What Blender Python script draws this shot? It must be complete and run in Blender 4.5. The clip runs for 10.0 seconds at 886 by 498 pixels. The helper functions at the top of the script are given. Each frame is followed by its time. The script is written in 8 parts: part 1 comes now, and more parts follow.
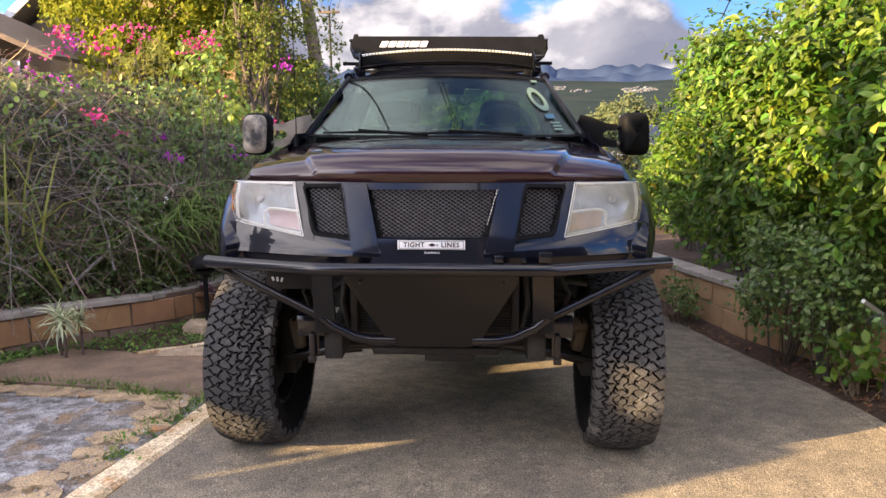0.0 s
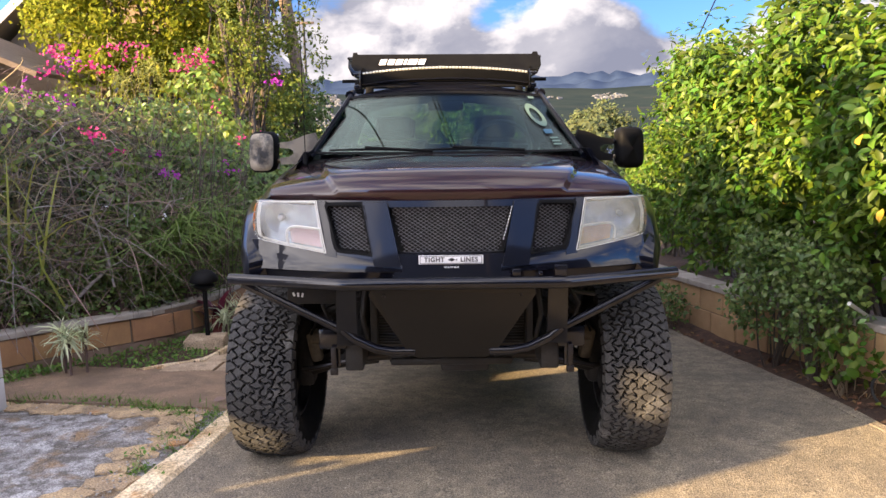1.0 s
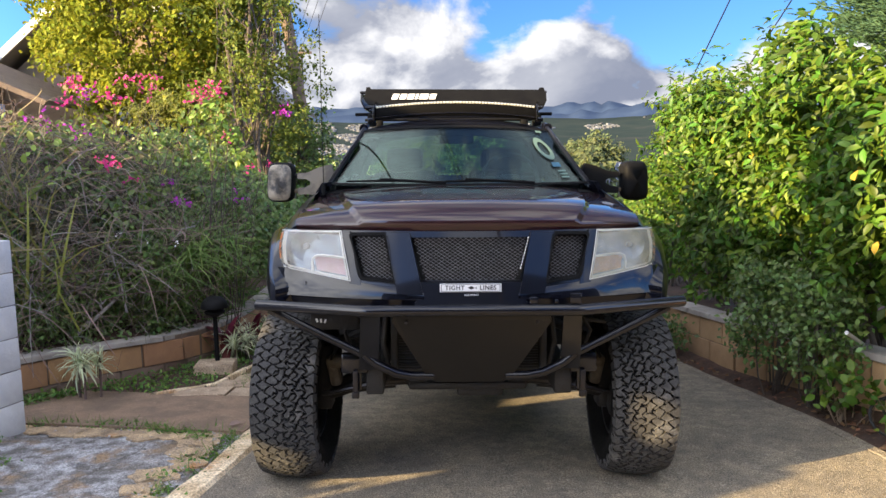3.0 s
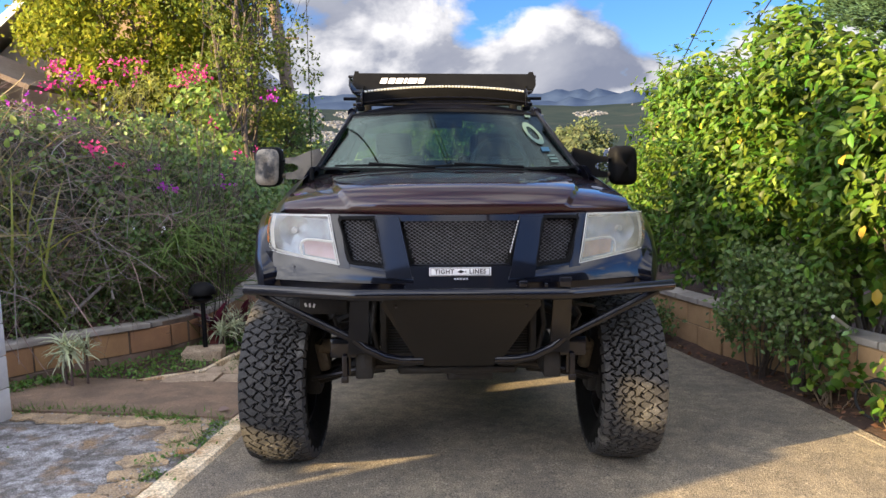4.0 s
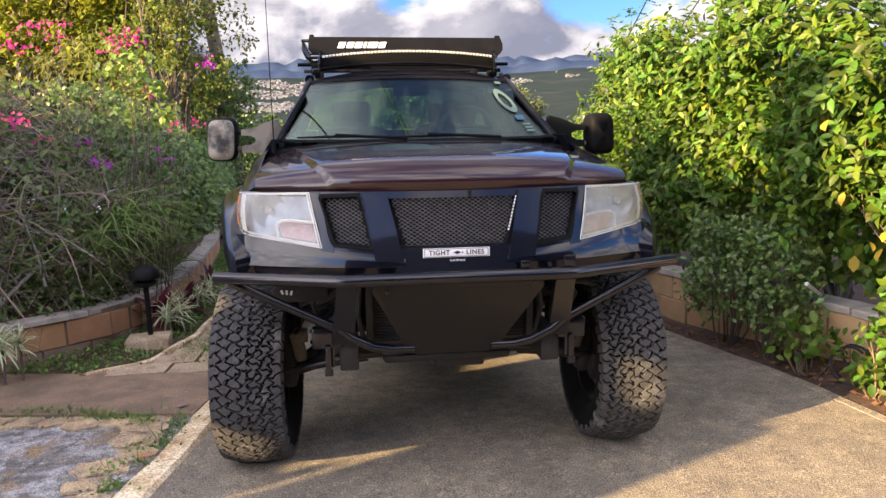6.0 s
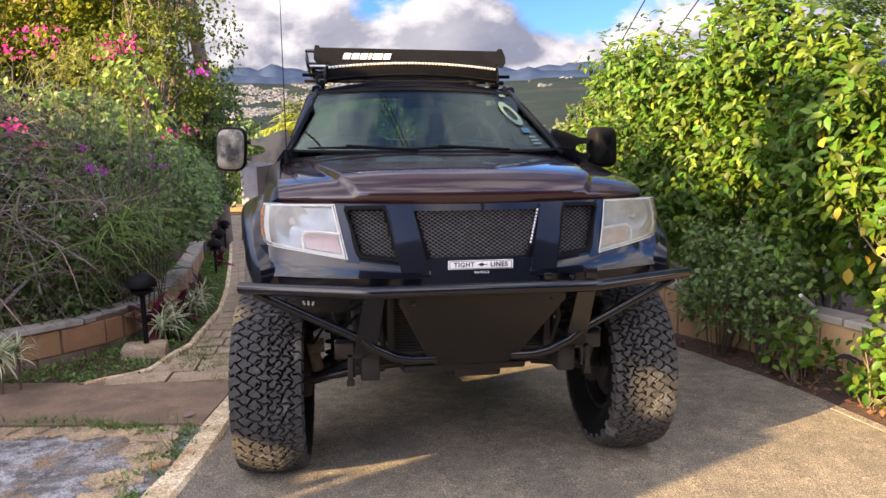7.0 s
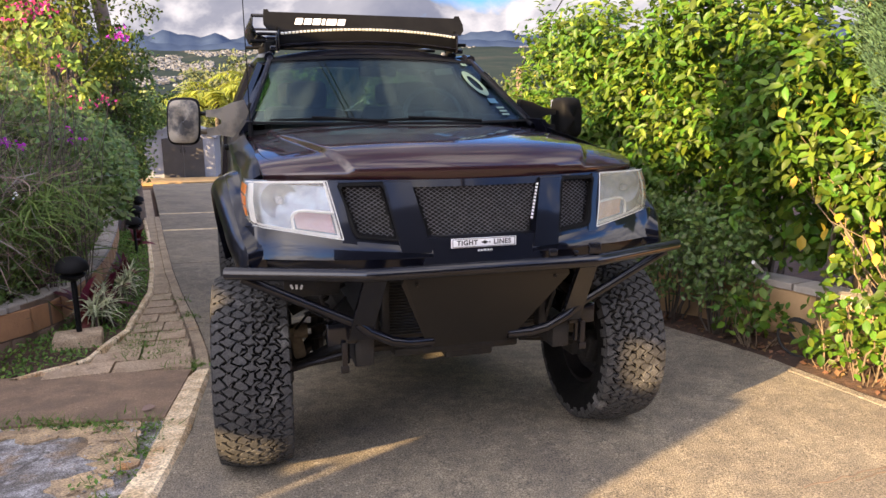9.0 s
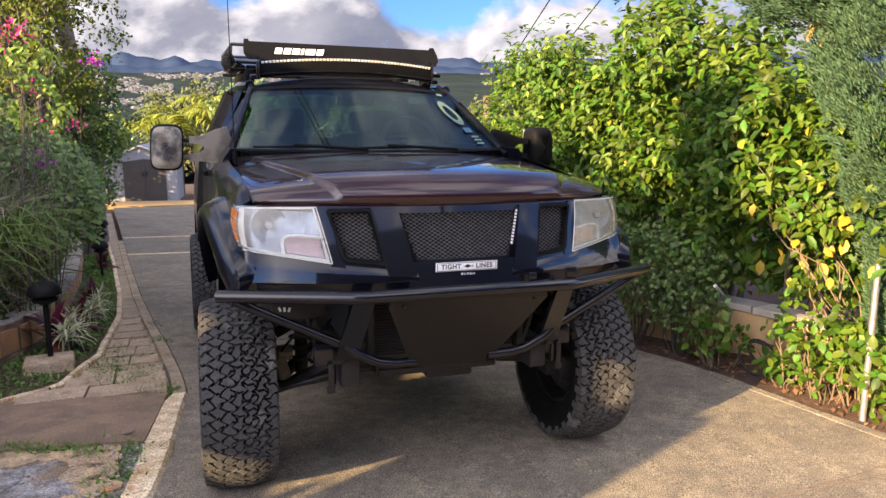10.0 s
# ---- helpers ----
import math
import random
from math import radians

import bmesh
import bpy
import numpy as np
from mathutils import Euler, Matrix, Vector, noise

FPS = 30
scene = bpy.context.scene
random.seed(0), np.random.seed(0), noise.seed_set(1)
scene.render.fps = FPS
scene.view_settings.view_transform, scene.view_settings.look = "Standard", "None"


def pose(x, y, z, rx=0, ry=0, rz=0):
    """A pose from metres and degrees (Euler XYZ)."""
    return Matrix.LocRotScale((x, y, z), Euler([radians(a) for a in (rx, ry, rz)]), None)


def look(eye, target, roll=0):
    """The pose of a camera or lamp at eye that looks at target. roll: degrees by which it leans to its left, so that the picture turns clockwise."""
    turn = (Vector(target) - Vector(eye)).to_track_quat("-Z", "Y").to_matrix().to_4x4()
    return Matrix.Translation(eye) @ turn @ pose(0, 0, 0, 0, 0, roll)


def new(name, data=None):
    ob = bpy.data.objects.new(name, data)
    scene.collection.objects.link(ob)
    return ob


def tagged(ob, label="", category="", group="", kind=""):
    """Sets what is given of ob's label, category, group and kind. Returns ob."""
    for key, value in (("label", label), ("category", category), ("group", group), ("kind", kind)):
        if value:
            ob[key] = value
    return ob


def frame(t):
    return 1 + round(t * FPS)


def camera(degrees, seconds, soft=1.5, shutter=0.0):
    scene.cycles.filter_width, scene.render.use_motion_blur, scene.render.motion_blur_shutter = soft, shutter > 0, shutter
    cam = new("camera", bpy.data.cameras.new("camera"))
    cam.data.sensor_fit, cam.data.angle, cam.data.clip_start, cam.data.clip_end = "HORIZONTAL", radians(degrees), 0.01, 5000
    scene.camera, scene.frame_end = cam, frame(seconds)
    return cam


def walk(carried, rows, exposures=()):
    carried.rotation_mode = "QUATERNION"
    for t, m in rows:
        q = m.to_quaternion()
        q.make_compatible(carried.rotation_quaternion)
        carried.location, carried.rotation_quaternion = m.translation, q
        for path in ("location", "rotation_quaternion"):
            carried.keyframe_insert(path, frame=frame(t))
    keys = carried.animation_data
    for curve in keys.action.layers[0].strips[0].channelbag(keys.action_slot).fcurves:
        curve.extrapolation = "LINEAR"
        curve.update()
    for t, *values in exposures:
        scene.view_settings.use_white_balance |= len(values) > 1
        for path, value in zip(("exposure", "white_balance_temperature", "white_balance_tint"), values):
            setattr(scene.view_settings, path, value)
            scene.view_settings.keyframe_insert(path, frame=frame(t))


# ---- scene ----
cam = camera(61.5, 10.0)
METRES, EYE, TILT, LEAN, TURN = 1.8, 1.49, -9.0, 1.0, 1.5
ROWS = [
    (0.0, 0.0, 0.0, 0.0, 0.0, 0.0, -0.0),
    (0.5, -0.049, -0.0079, 0.0027, -1.1, -0.01, 0.73),
    (1.0, -0.0986, -0.0698, 0.0153, -1.92, 0.6, 1.03),
    (1.5, -0.1316, -0.1038, 0.0188, -2.36, 1.57, 0.95),
    (2.0, -0.156, -0.1227, 0.02, -2.36, 2.59, 0.75),
    (3.5, -0.1667, -0.1527, 0.0164, -2.71, 2.74, 0.59),
    (4.0, -0.168, -0.1407, 0.0086, -3.38, 1.76, 0.78),
    (4.5, -0.1814, -0.1135, 0.0009, -4.42, 0.67, 1.17),
    (5.0, -0.2184, -0.0337, 0.0138, -5.83, -0.26, 1.64),
    (5.5, -0.2446, 0.0174, 0.0237, -7.35, -0.76, 2.05),
    (6.0, -0.2975, 0.0177, 0.0375, -8.8, -0.74, 2.21),
    (7.5, -0.4615, 0.011, 0.0519, -11.82, -0.09, 1.63),
    (8.0, -0.4915, 0.0981, 0.0533, -13.04, -0.64, 1.71),
    (8.5, -0.5147, 0.1694, 0.055, -15.51, -2.35, 2.17),
    (9.0, -0.5907, 0.1356, 0.0744, -18.15, -2.8, 2.89),
    (9.5, -0.6393, 0.0982, 0.0754, -20.06, -1.92, 2.96),
    (10.0, -0.66, 0.0869, 0.0783, -21.11, -1.05, 2.71),
]
walk(cam, [(t, pose(0.12, 0, EYE, TILT, LEAN, TURN) @ pose(METRES * x, METRES * y, METRES * z, 90 + pitch, roll, yaw)) for t, x, y, z, yaw, pitch, roll in ROWS],
     exposures=[(0.0, 2.49, 6980, 20), (1.0, 2.49, 6930, 19), (2.0, 2.47, 6780, 16), (3.5, 2.35, 6460, 11), (4.0, 2.33, 6580, 13), (5.0, 2.37, 6880, 19), (6.0, 2.49, 6880, 20), (9.0, 2.43, 6930, 20), (10.0, 2.31, 6730, 20)])

# ---- light ----
SUN_AZ, SUN_EL = radians(244.0), radians(17.0)
world = bpy.data.worlds.new("sky")
scene.world = world
world.use_nodes = True
wn, wl = world.node_tree.nodes, world.node_tree.links
wn.clear()


def wnode(kind, **kw):
    n = wn.new(kind)
    for k, v in kw.items():
        n.inputs[k].default_value = v
    return n


def wmath(op, a, b=None, clamp=False):
    n = wn.new("ShaderNodeMath")
    n.operation, n.use_clamp = op, clamp
    for i, v in enumerate((a, b)):
        if v is None:
            continue
        if isinstance(v, (int, float)):
            n.inputs[i].default_value = v
        else:
            wl.new(v, n.inputs[i])
    return n.outputs[0]


sky = wn.new("ShaderNodeTexSky")
sky.sky_type, sky.sun_disc, sky.sun_elevation, sky.sun_rotation = "NISHITA", False, SUN_EL, SUN_AZ
sky.air_density, sky.dust_density, sky.ozone_density = 1.0, 0.25, 3.0
tc = wn.new("ShaderNodeTexCoord")
mp = wnode("ShaderNodeMapping", Scale=(1.0, 1.0, 1.5), Location=(0.31, 0.12, 0.4))
wl.new(tc.outputs["Generated"], mp.inputs["Vector"])
n1 = wnode("ShaderNodeTexNoise", Scale=7.0, Detail=10.0, Roughness=0.55, Distortion=0.25)
wl.new(mp.outputs[0], n1.inputs["Vector"])
mp2 = wnode("ShaderNodeMapping", Scale=(1.0, 1.0, 1.5), Location=(0.295, 0.11, 0.43))
wl.new(tc.outputs["Generated"], mp2.inputs["Vector"])
n2 = wnode("ShaderNodeTexNoise", Scale=7.0, Detail=10.0, Roughness=0.55, Distortion=0.25)
wl.new(mp2.outputs[0], n2.inputs["Vector"])
n3 = wnode("ShaderNodeTexNoise", Scale=2.6, Detail=2.5, Roughness=0.5)
wl.new(tc.outputs["Generated"], n3.inputs["Vector"])
sep = wn.new("ShaderNodeSeparateXYZ")
wl.new(tc.outputs["Generated"], sep.inputs[0])


def ramp(v, a, b, c=0.0, d=1.0):
    n = wn.new("ShaderNodeMapRange")
    for i, k in enumerate((a, b, c, d)):
        n.inputs[i + 1].default_value = k
    wl.new(v, n.inputs[0])
    return n.outputs[0]


def region(at, radius, flat=1.6):
    """A soft patch of the sky round a direction, wider than high."""
    m = wnode("ShaderNodeMapping", Scale=(1.0, 1.0, flat))
    wl.new(tc.outputs["Generated"], m.inputs["Vector"])
    d = wn.new("ShaderNodeVectorMath")
    d.operation, d.inputs[1].default_value = "DISTANCE", (at[0], at[1], at[2] * flat)
    wl.new(m.outputs[0], d.inputs[0])
    return ramp(d.outputs["Value"], radius, radius * 0.25)


def total(*vs):
    out = vs[0]
    for v in vs[1:]:
        out = wmath("ADD", out, v)
    return out


# clear blue gaps, white heaps of cloud above a grey bank over the hills
gaps = total(wmath("MULTIPLY", region((0.095, 0.985, 0.145), 0.075), 0.13), wmath("MULTIPLY", region((0.36, 0.91, 0.20), 0.17), 0.24), wmath("MULTIPLY", region((-0.47, 0.86, 0.20), 0.20), 0.25), wmath("MULTIPLY", region((0.26, 0.955, 0.185), 0.10), 0.06))
heaps = total(wmath("MULTIPLY", region((0.205, 0.966, 0.160), 0.10), 0.20), wmath("MULTIPLY", region((0.0, 0.985, 0.16), 0.10), 0.10), wmath("MULTIPLY", region((-0.11, 0.985, 0.13), 0.16), 0.16))
bank = total(wmath("MULTIPLY", region((0.19, 0.978, 0.105), 0.19, 3.2), 0.85), wmath("MULTIPLY", region((-0.09, 0.975, 0.215), 0.13, 2.2), 0.55), wmath("MULTIPLY", region((0.02, 0.99, 0.085), 0.20, 3.6), 0.25), wmath("MULTIPLY", region((-0.30, 0.945, 0.125), 0.22, 2.4), 0.55))
low = wmath("MAXIMUM", wmath("SUBTRACT", 0.135, sep.outputs[2]), -0.05)
cover = wmath("MULTIPLY", total(wmath("SUBTRACT", n1.outputs[0], 0.37), wmath("MULTIPLY", low, 3.0), heaps, wmath("MULTIPLY", gaps, -1.0), wmath("MULTIPLY", bank, 0.12)), 8.0, True)
glow = region((-0.84, -0.42, 0.34), 0.62, 1.0)
cover = wmath("MAXIMUM", cover, wmath("MULTIPLY", glow, 1.6, True))
west = wmath("SUBTRACT", wmath("MULTIPLY", sep.outputs[0], -0.9), wmath("MULTIPLY", sep.outputs[1], 0.44))
cover = wmath("MAXIMUM", cover, wmath("MULTIPLY", ramp(sep.outputs[0], -0.25, -0.55), ramp(sep.outputs[2], 0.25, 0.5)))
deck = ramp(sep.outputs[2], 0.30, 0.55)
cover = wmath("MAXIMUM", cover, wmath("MULTIPLY", deck, ramp(n3.outputs[0], 0.42, 0.56, 0.25, 1.0)))
lit = wmath("SUBTRACT", total(wmath("MULTIPLY", wmath("SUBTRACT", n1.outputs[0], n2.outputs[0]), 3.8), wmath("MULTIPLY", n3.outputs[0], 1.15), wmath("MULTIPLY", wmath("SUBTRACT", n1.outputs[0], 0.5), 0.9)), wmath("MULTIPLY", bank, 0.75), True)
lit = wmath("MAXIMUM", lit, ramp(n1.outputs[0], 0.36, 0.68, 0.02, 0.34))
soft = wn.new("ShaderNodeMix")
wl.new(deck, soft.inputs[0])
wl.new(lit, soft.inputs[2])
wl.new(ramp(n3.outputs[0], 0.38, 0.62, 0.2, 0.95), soft.inputs[3])
cc = wn.new("ShaderNodeMix")
cc.data_type = "RGBA"
cc.inputs[6].default_value, cc.inputs[7].default_value = (1.35, 1.55, 2.1, 1), (5.6, 5.65, 5.7, 1)
wl.new(soft.outputs[0], cc.inputs[0])
blue = wn.new("ShaderNodeMix")
blue.data_type, blue.blend_type, blue.inputs[0].default_value = "RGBA", "MULTIPLY", 1.0
blue.inputs[7].default_value = (0.42, 0.72, 1.15, 1)
wl.new(sky.outputs[0], blue.inputs[6])
mixs = wn.new("ShaderNodeMix")
mixs.data_type = "RGBA"
wl.new(cover, mixs.inputs[0])
wl.new(blue.outputs[2], mixs.inputs[6])
wl.new(cc.outputs[2], mixs.inputs[7])
# the cloud round the low sun is brighter than the shaded cloud over the hills
boost = wn.new("ShaderNodeVectorMath")
boost.operation = "SCALE"
wl.new(mixs.outputs[2], boost.inputs[0])
wl.new(wmath("MULTIPLY", wmath("MAXIMUM", ramp(west, -0.20, 0.50, 0.76, 2.4), ramp(sep.outputs[1], 0.35, -0.35, 0.76, 2.4)), wmath("ADD", wmath("MULTIPLY", glow, 1.4), 0.95)), boost.inputs["Scale"])
bg = wnode("ShaderNodeBackground", Strength=0.055)
wl.new(boost.outputs[0], bg.inputs["Color"])
wo = wn.new("ShaderNodeOutputWorld")
wl.new(bg.outputs[0], wo.inputs["Surface"])

sun = bpy.data.lights.new("sun", "SUN")
sun.energy, sun.angle, sun.color = 4.05, radians(0.4), (1.0, 0.75, 0.39)
sun_ob = new("sun", sun)
to_sun = Vector((math.sin(SUN_AZ) * math.cos(SUN_EL), math.cos(SUN_AZ) * math.cos(SUN_EL), math.sin(SUN_EL)))
sun_ob.matrix_world = look(to_sun * 30, (0, 0, 0))

# ---- materials ----
def material(name, base, rough=0.6, metal=0.0, second=None, scale=8.0, contrast=1.0, bump=0.0, bump_scale=60.0, spread=0.0,
             per_island=0.0, sheen_through=None, coat=0.0, third=None, third_scale=1.3, third_at=0.56, spec=0.5, grain=0.0, grain_scale=160.0, crack=0.0,
             fourth=None, fourth_scale=1.0, fourth_at=0.5, coat_rough=0.05):
    """A surface with a base colour that wanders to a second one, stains of a third, grain in the relief and chance by piece."""
    m = bpy.data.materials.new(name)
    m.use_nodes = True
    nt = m.node_tree
    nd, lk = nt.nodes, nt.links
    b = nd["Principled BSDF"]
    b.inputs["Roughness"].default_value, b.inputs["Metallic"].default_value = rough, metal
    b.inputs["Coat Weight"].default_value, b.inputs["Coat Roughness"].default_value = coat, coat_rough
    b.inputs["Specular IOR Level"].default_value = spec
    tcn = nd.new("ShaderNodeTexCoord")
    col = None

    def mixer(fac, a, c):
        mx = nd.new("ShaderNodeMix")
        mx.data_type = "RGBA"
        lk.new(fac, mx.inputs[0])
        for i, v in ((6, a), (7, c)):
            if isinstance(v, tuple):
                mx.inputs[i].default_value = (*v, 1)
            else:
                lk.new(v, mx.inputs[i])
        return mx.outputs[2]

    def noisy(sc, detail=6.0, lo=0.35, hi=0.65):
        n = nd.new("ShaderNodeTexNoise")
        n.inputs["Scale"].default_value, n.inputs["Detail"].default_value, n.inputs["Roughness"].default_value = sc, detail, 0.62
        lk.new(tcn.outputs["Object"], n.inputs["Vector"])
        r = nd.new("ShaderNodeMapRange")
        r.inputs[1].default_value, r.inputs[2].default_value = lo, hi
        lk.new(n.outputs[0], r.inputs[0])
        return r.outputs[0]

    col = base
    if second:
        w = 0.16 / max(contrast, 0.1)
        col = mixer(noisy(scale, 8.0, 0.5 - w, 0.5 + w), col, second)
    if third:
        col = mixer(noisy(third_scale, 7.0, third_at, third_at + 0.12), col, third)
    if fourth:
        f4 = noisy(fourth_scale, 9.0, fourth_at, fourth_at + 0.30)
        col = mixer(f4, col, fourth)
    if crack:
        w = nd.new("ShaderNodeTexVoronoi")
        w.feature = "DISTANCE_TO_EDGE"
        w.inputs["Scale"].default_value = crack
        wob = nd.new("ShaderNodeTexNoise")
        wob.inputs["Scale"].default_value, wob.inputs["Detail"].default_value = 5.0, 6.0
        lk.new(tcn.outputs["Object"], wob.inputs["Vector"])
        add = nd.new("ShaderNodeVectorMath")
        add.operation, add.inputs[1].default_value = "MULTIPLY_ADD", (0.22, 0.22, 0.22)
        lk.new(wob.outputs["Color"], add.inputs[0])
        lk.new(tcn.outputs["Object"], add.inputs[2])
        lk.new(add.outputs[0], w.inputs["Vector"])
        r = nd.new("ShaderNodeMapRange")
        r.inputs[1].default_value, r.inputs[2].default_value, r.inputs[3].default_value, r.inputs[4].default_value = 0.002, 0.018, 0.55, 0.0
        lk.new(w.outputs["Distance"], r.inputs[0])
        col = mixer(r.outputs[0], col, (0.07, 0.055, 0.04))
    if grain:
        n = nd.new("ShaderNodeTexNoise")
        n.inputs["Scale"].default_value, n.inputs["Detail"].default_value = grain_scale, 3.0
        lk.new(tcn.outputs["Object"], n.inputs["Vector"])
        r = nd.new("ShaderNodeMapRange")
        r.inputs[1].default_value, r.inputs[2].default_value, r.inputs[3].default_value, r.inputs[4].default_value = 0.3, 0.7, 1 - grain, 1 + grain
        lk.new(n.outputs[0], r.inputs[0])
        h = nd.new("ShaderNodeHueSaturation")
        lk.new(r.outputs[0], h.inputs["Value"])
        if isinstance(col, tuple):
            h.inputs["Color"].default_value = (*col, 1)
        else:
            lk.new(col, h.inputs["Color"])
        col = h.outputs[0]
    if spread or per_island:
        if per_island:
            g = nd.new("ShaderNodeNewGeometry")
            rnd = g.outputs["Random Per Island"]
        else:
            g = nd.new("ShaderNodeObjectInfo")
            rnd = g.outputs["Random"]
        h = nd.new("ShaderNodeHueSaturation")
        amount = per_island or spread
        for sock, k, mid in (("Value", 1.0, 1.0), ("Hue", 0.06, 0.5)):
            r = nd.new("ShaderNodeMapRange")
            r.inputs[3].default_value, r.inputs[4].default_value = mid - amount * k, mid + amount * k
            if sock == "Hue":
                w = nd.new("ShaderNodeMath")
                w.operation, w.inputs[1].default_value = "MULTIPLY", 7.31
                f = nd.new("ShaderNodeMath")
                f.operation = "FRACT"
                lk.new(rnd, w.inputs[0])
                lk.new(w.outputs[0], f.inputs[0])
                lk.new(f.outputs[0], r.inputs[0])
            else:
                lk.new(rnd, r.inputs[0])
            lk.new(r.outputs[0], h.inputs[sock])
        if isinstance(col, tuple):
            h.inputs["Color"].default_value = (*col, 1)
        else:
            lk.new(col, h.inputs["Color"])
        col = h.outputs[0]
    if isinstance(col, tuple):
        b.inputs["Base Color"].default_value = (*col, 1)
    else:
        lk.new(col, b.inputs["Base Color"])
    if bump:
        n = nd.new("ShaderNodeTexNoise")
        n.inputs["Scale"].default_value, n.inputs["Detail"].default_value = bump_scale, 5.0
        lk.new(tcn.outputs["Object"], n.inputs["Vector"])
        bp = nd.new("ShaderNodeBump")
        bp.inputs["Strength"].default_value, bp.inputs["Distance"].default_value = bump, 0.01
        lk.new(n.outputs[0], bp.inputs["Height"])
        lk.new(bp.outputs[0], b.inputs["Normal"])
    if sheen_through:
        t = nd.new("ShaderNodeBsdfTranslucent")
        if isinstance(col, tuple):
            t.inputs["Color"].default_value = (*col, 1)
        else:
            lk.new(col, t.inputs["Color"])
        ms = nd.new("ShaderNodeMixShader")
        ms.inputs[0].default_value = sheen_through
        lk.new(b.outputs[0], ms.inputs[1])
        lk.new(t.outputs[0], ms.inputs[2])
        lk.new(ms.outputs[0], nd["Material Output"].inputs["Surface"])
    return m


def glass(name, tint, ior=1.45, rough=0.0, gain=1.0):
    m = bpy.data.materials.new(name)
    m.use_nodes = True
    nd, lk = m.node_tree.nodes, m.node_tree.links
    nd.remove(nd["Principled BSDF"])
    t, g, f, ms = nd.new("ShaderNodeBsdfTransparent"), nd.new("ShaderNodeBsdfGlossy"), nd.new("ShaderNodeFresnel"), nd.new("ShaderNodeMixShader")
    t.inputs["Color"].default_value = (*tint, 1)
    g.inputs["Roughness"].default_value, g.inputs["Color"].default_value = rough, (1, 1, 1, 1)
    f.inputs["IOR"].default_value = ior
    k = nd.new("ShaderNodeMath")
    k.operation, k.use_clamp, k.inputs[1].default_value = "MULTIPLY", True, gain
    lk.new(f.outputs[0], k.inputs[0])
    lk.new(k.outputs[0], ms.inputs[0])
    lk.new(t.outputs[0], ms.inputs[1])
    lk.new(g.outputs[0], ms.inputs[2])
    lk.new(ms.outputs[0], nd["Material Output"].inputs["Surface"])
    return m


def cloudy(name, colour, share):
    """A clear cover gone milky in the sun: part clear, part white, with gloss."""
    m = bpy.data.materials.new(name)
    m.use_nodes = True
    nd, lk = m.node_tree.nodes, m.node_tree.links
    b = nd["Principled BSDF"]
    b.inputs["Base Color"].default_value, b.inputs["Roughness"].default_value, b.inputs["Coat Weight"].default_value = (*colour, 1), 0.3, 0.6
    t, ms, n, r, tcn = nd.new("ShaderNodeBsdfTransparent"), nd.new("ShaderNodeMixShader"), nd.new("ShaderNodeTexNoise"), nd.new("ShaderNodeMapRange"), nd.new("ShaderNodeTexCoord")
    n.inputs["Scale"].default_value, n.inputs["Detail"].default_value = 9.0, 5.0
    lk.new(tcn.outputs["Object"], n.inputs["Vector"])
    r.inputs[1].default_value, r.inputs[2].default_value, r.inputs[3].default_value, r.inputs[4].default_value = 0.3, 0.7, share * 0.7, share * 1.3
    lk.new(n.outputs[0], r.inputs[0])
    lk.new(r.outputs[0], ms.inputs[0])
    lk.new(t.outputs[0], ms.inputs[1])
    lk.new(b.outputs[0], ms.inputs[2])
    lk.new(ms.outputs[0], nd["Material Output"].inputs["Surface"])
    return m


CONCRETE = material("driveway_concrete", (0.262, 0.220, 0.158), 0.9, grain=0.7, grain_scale=140, second=(0.175, 0.148, 0.112), scale=11, contrast=1.5, bump=0.7, bump_scale=130, third=(0.38, 0.335, 0.26), third_scale=34, third_at=0.60, fourth=(0.115, 0.098, 0.080), fourth_scale=1.9, fourth_at=0.46)
KERB = material("kerb_concrete", (0.78, 0.64, 0.44), 0.9, grain=0.5, grain_scale=90, second=(0.54, 0.40, 0.24), scale=8, contrast=2.0, bump=0.7, bump_scale=60, third=(0.44, 0.22, 0.08), third_scale=5, third_at=0.58)
VERGE = material("worn_verge", (0.40, 0.31, 0.21), 0.92, grain=0.6, grain_scale=120, second=(0.25, 0.19, 0.13), scale=5, contrast=1.4, bump=0.6, bump_scale=60, third=(0.36, 0.20, 0.08), third_scale=4, third_at=0.62)
PATCH = material("worn_apron", (0.42, 0.415, 0.42), 0.95, grain=0.6, grain_scale=150, second=(0.13, 0.122, 0.115), scale=11, contrast=1.6, bump=1.0, bump_scale=55, third=(0.26, 0.175, 0.10), third_scale=3.4, third_at=0.52, crack=1.3, fourth=(0.12, 0.10, 0.08), fourth_scale=5.0, fourth_at=0.46)
OCHRE = material("ochre_topping", (0.50, 0.36, 0.21), 0.95, grain=0.5, grain_scale=120, second=(0.32, 0.23, 0.145), scale=9, contrast=1.8, bump=0.8, bump_scale=60, third=(0.50, 0.24, 0.08), third_scale=6, third_at=0.60, fourth=(0.20, 0.165, 0.13), fourth_scale=5.0, fourth_at=0.52)
BROWN = material("brown_concrete", (0.255, 0.172, 0.112), 0.9, grain=0.4, grain_scale=160, second=(0.175, 0.120, 0.082), scale=4.2, contrast=1.6, bump=0.4, bump_scale=80, third=(0.33, 0.235, 0.155), third_scale=14, third_at=0.60, fourth=(0.10, 0.07, 0.05), fourth_scale=2.2, fourth_at=0.50)
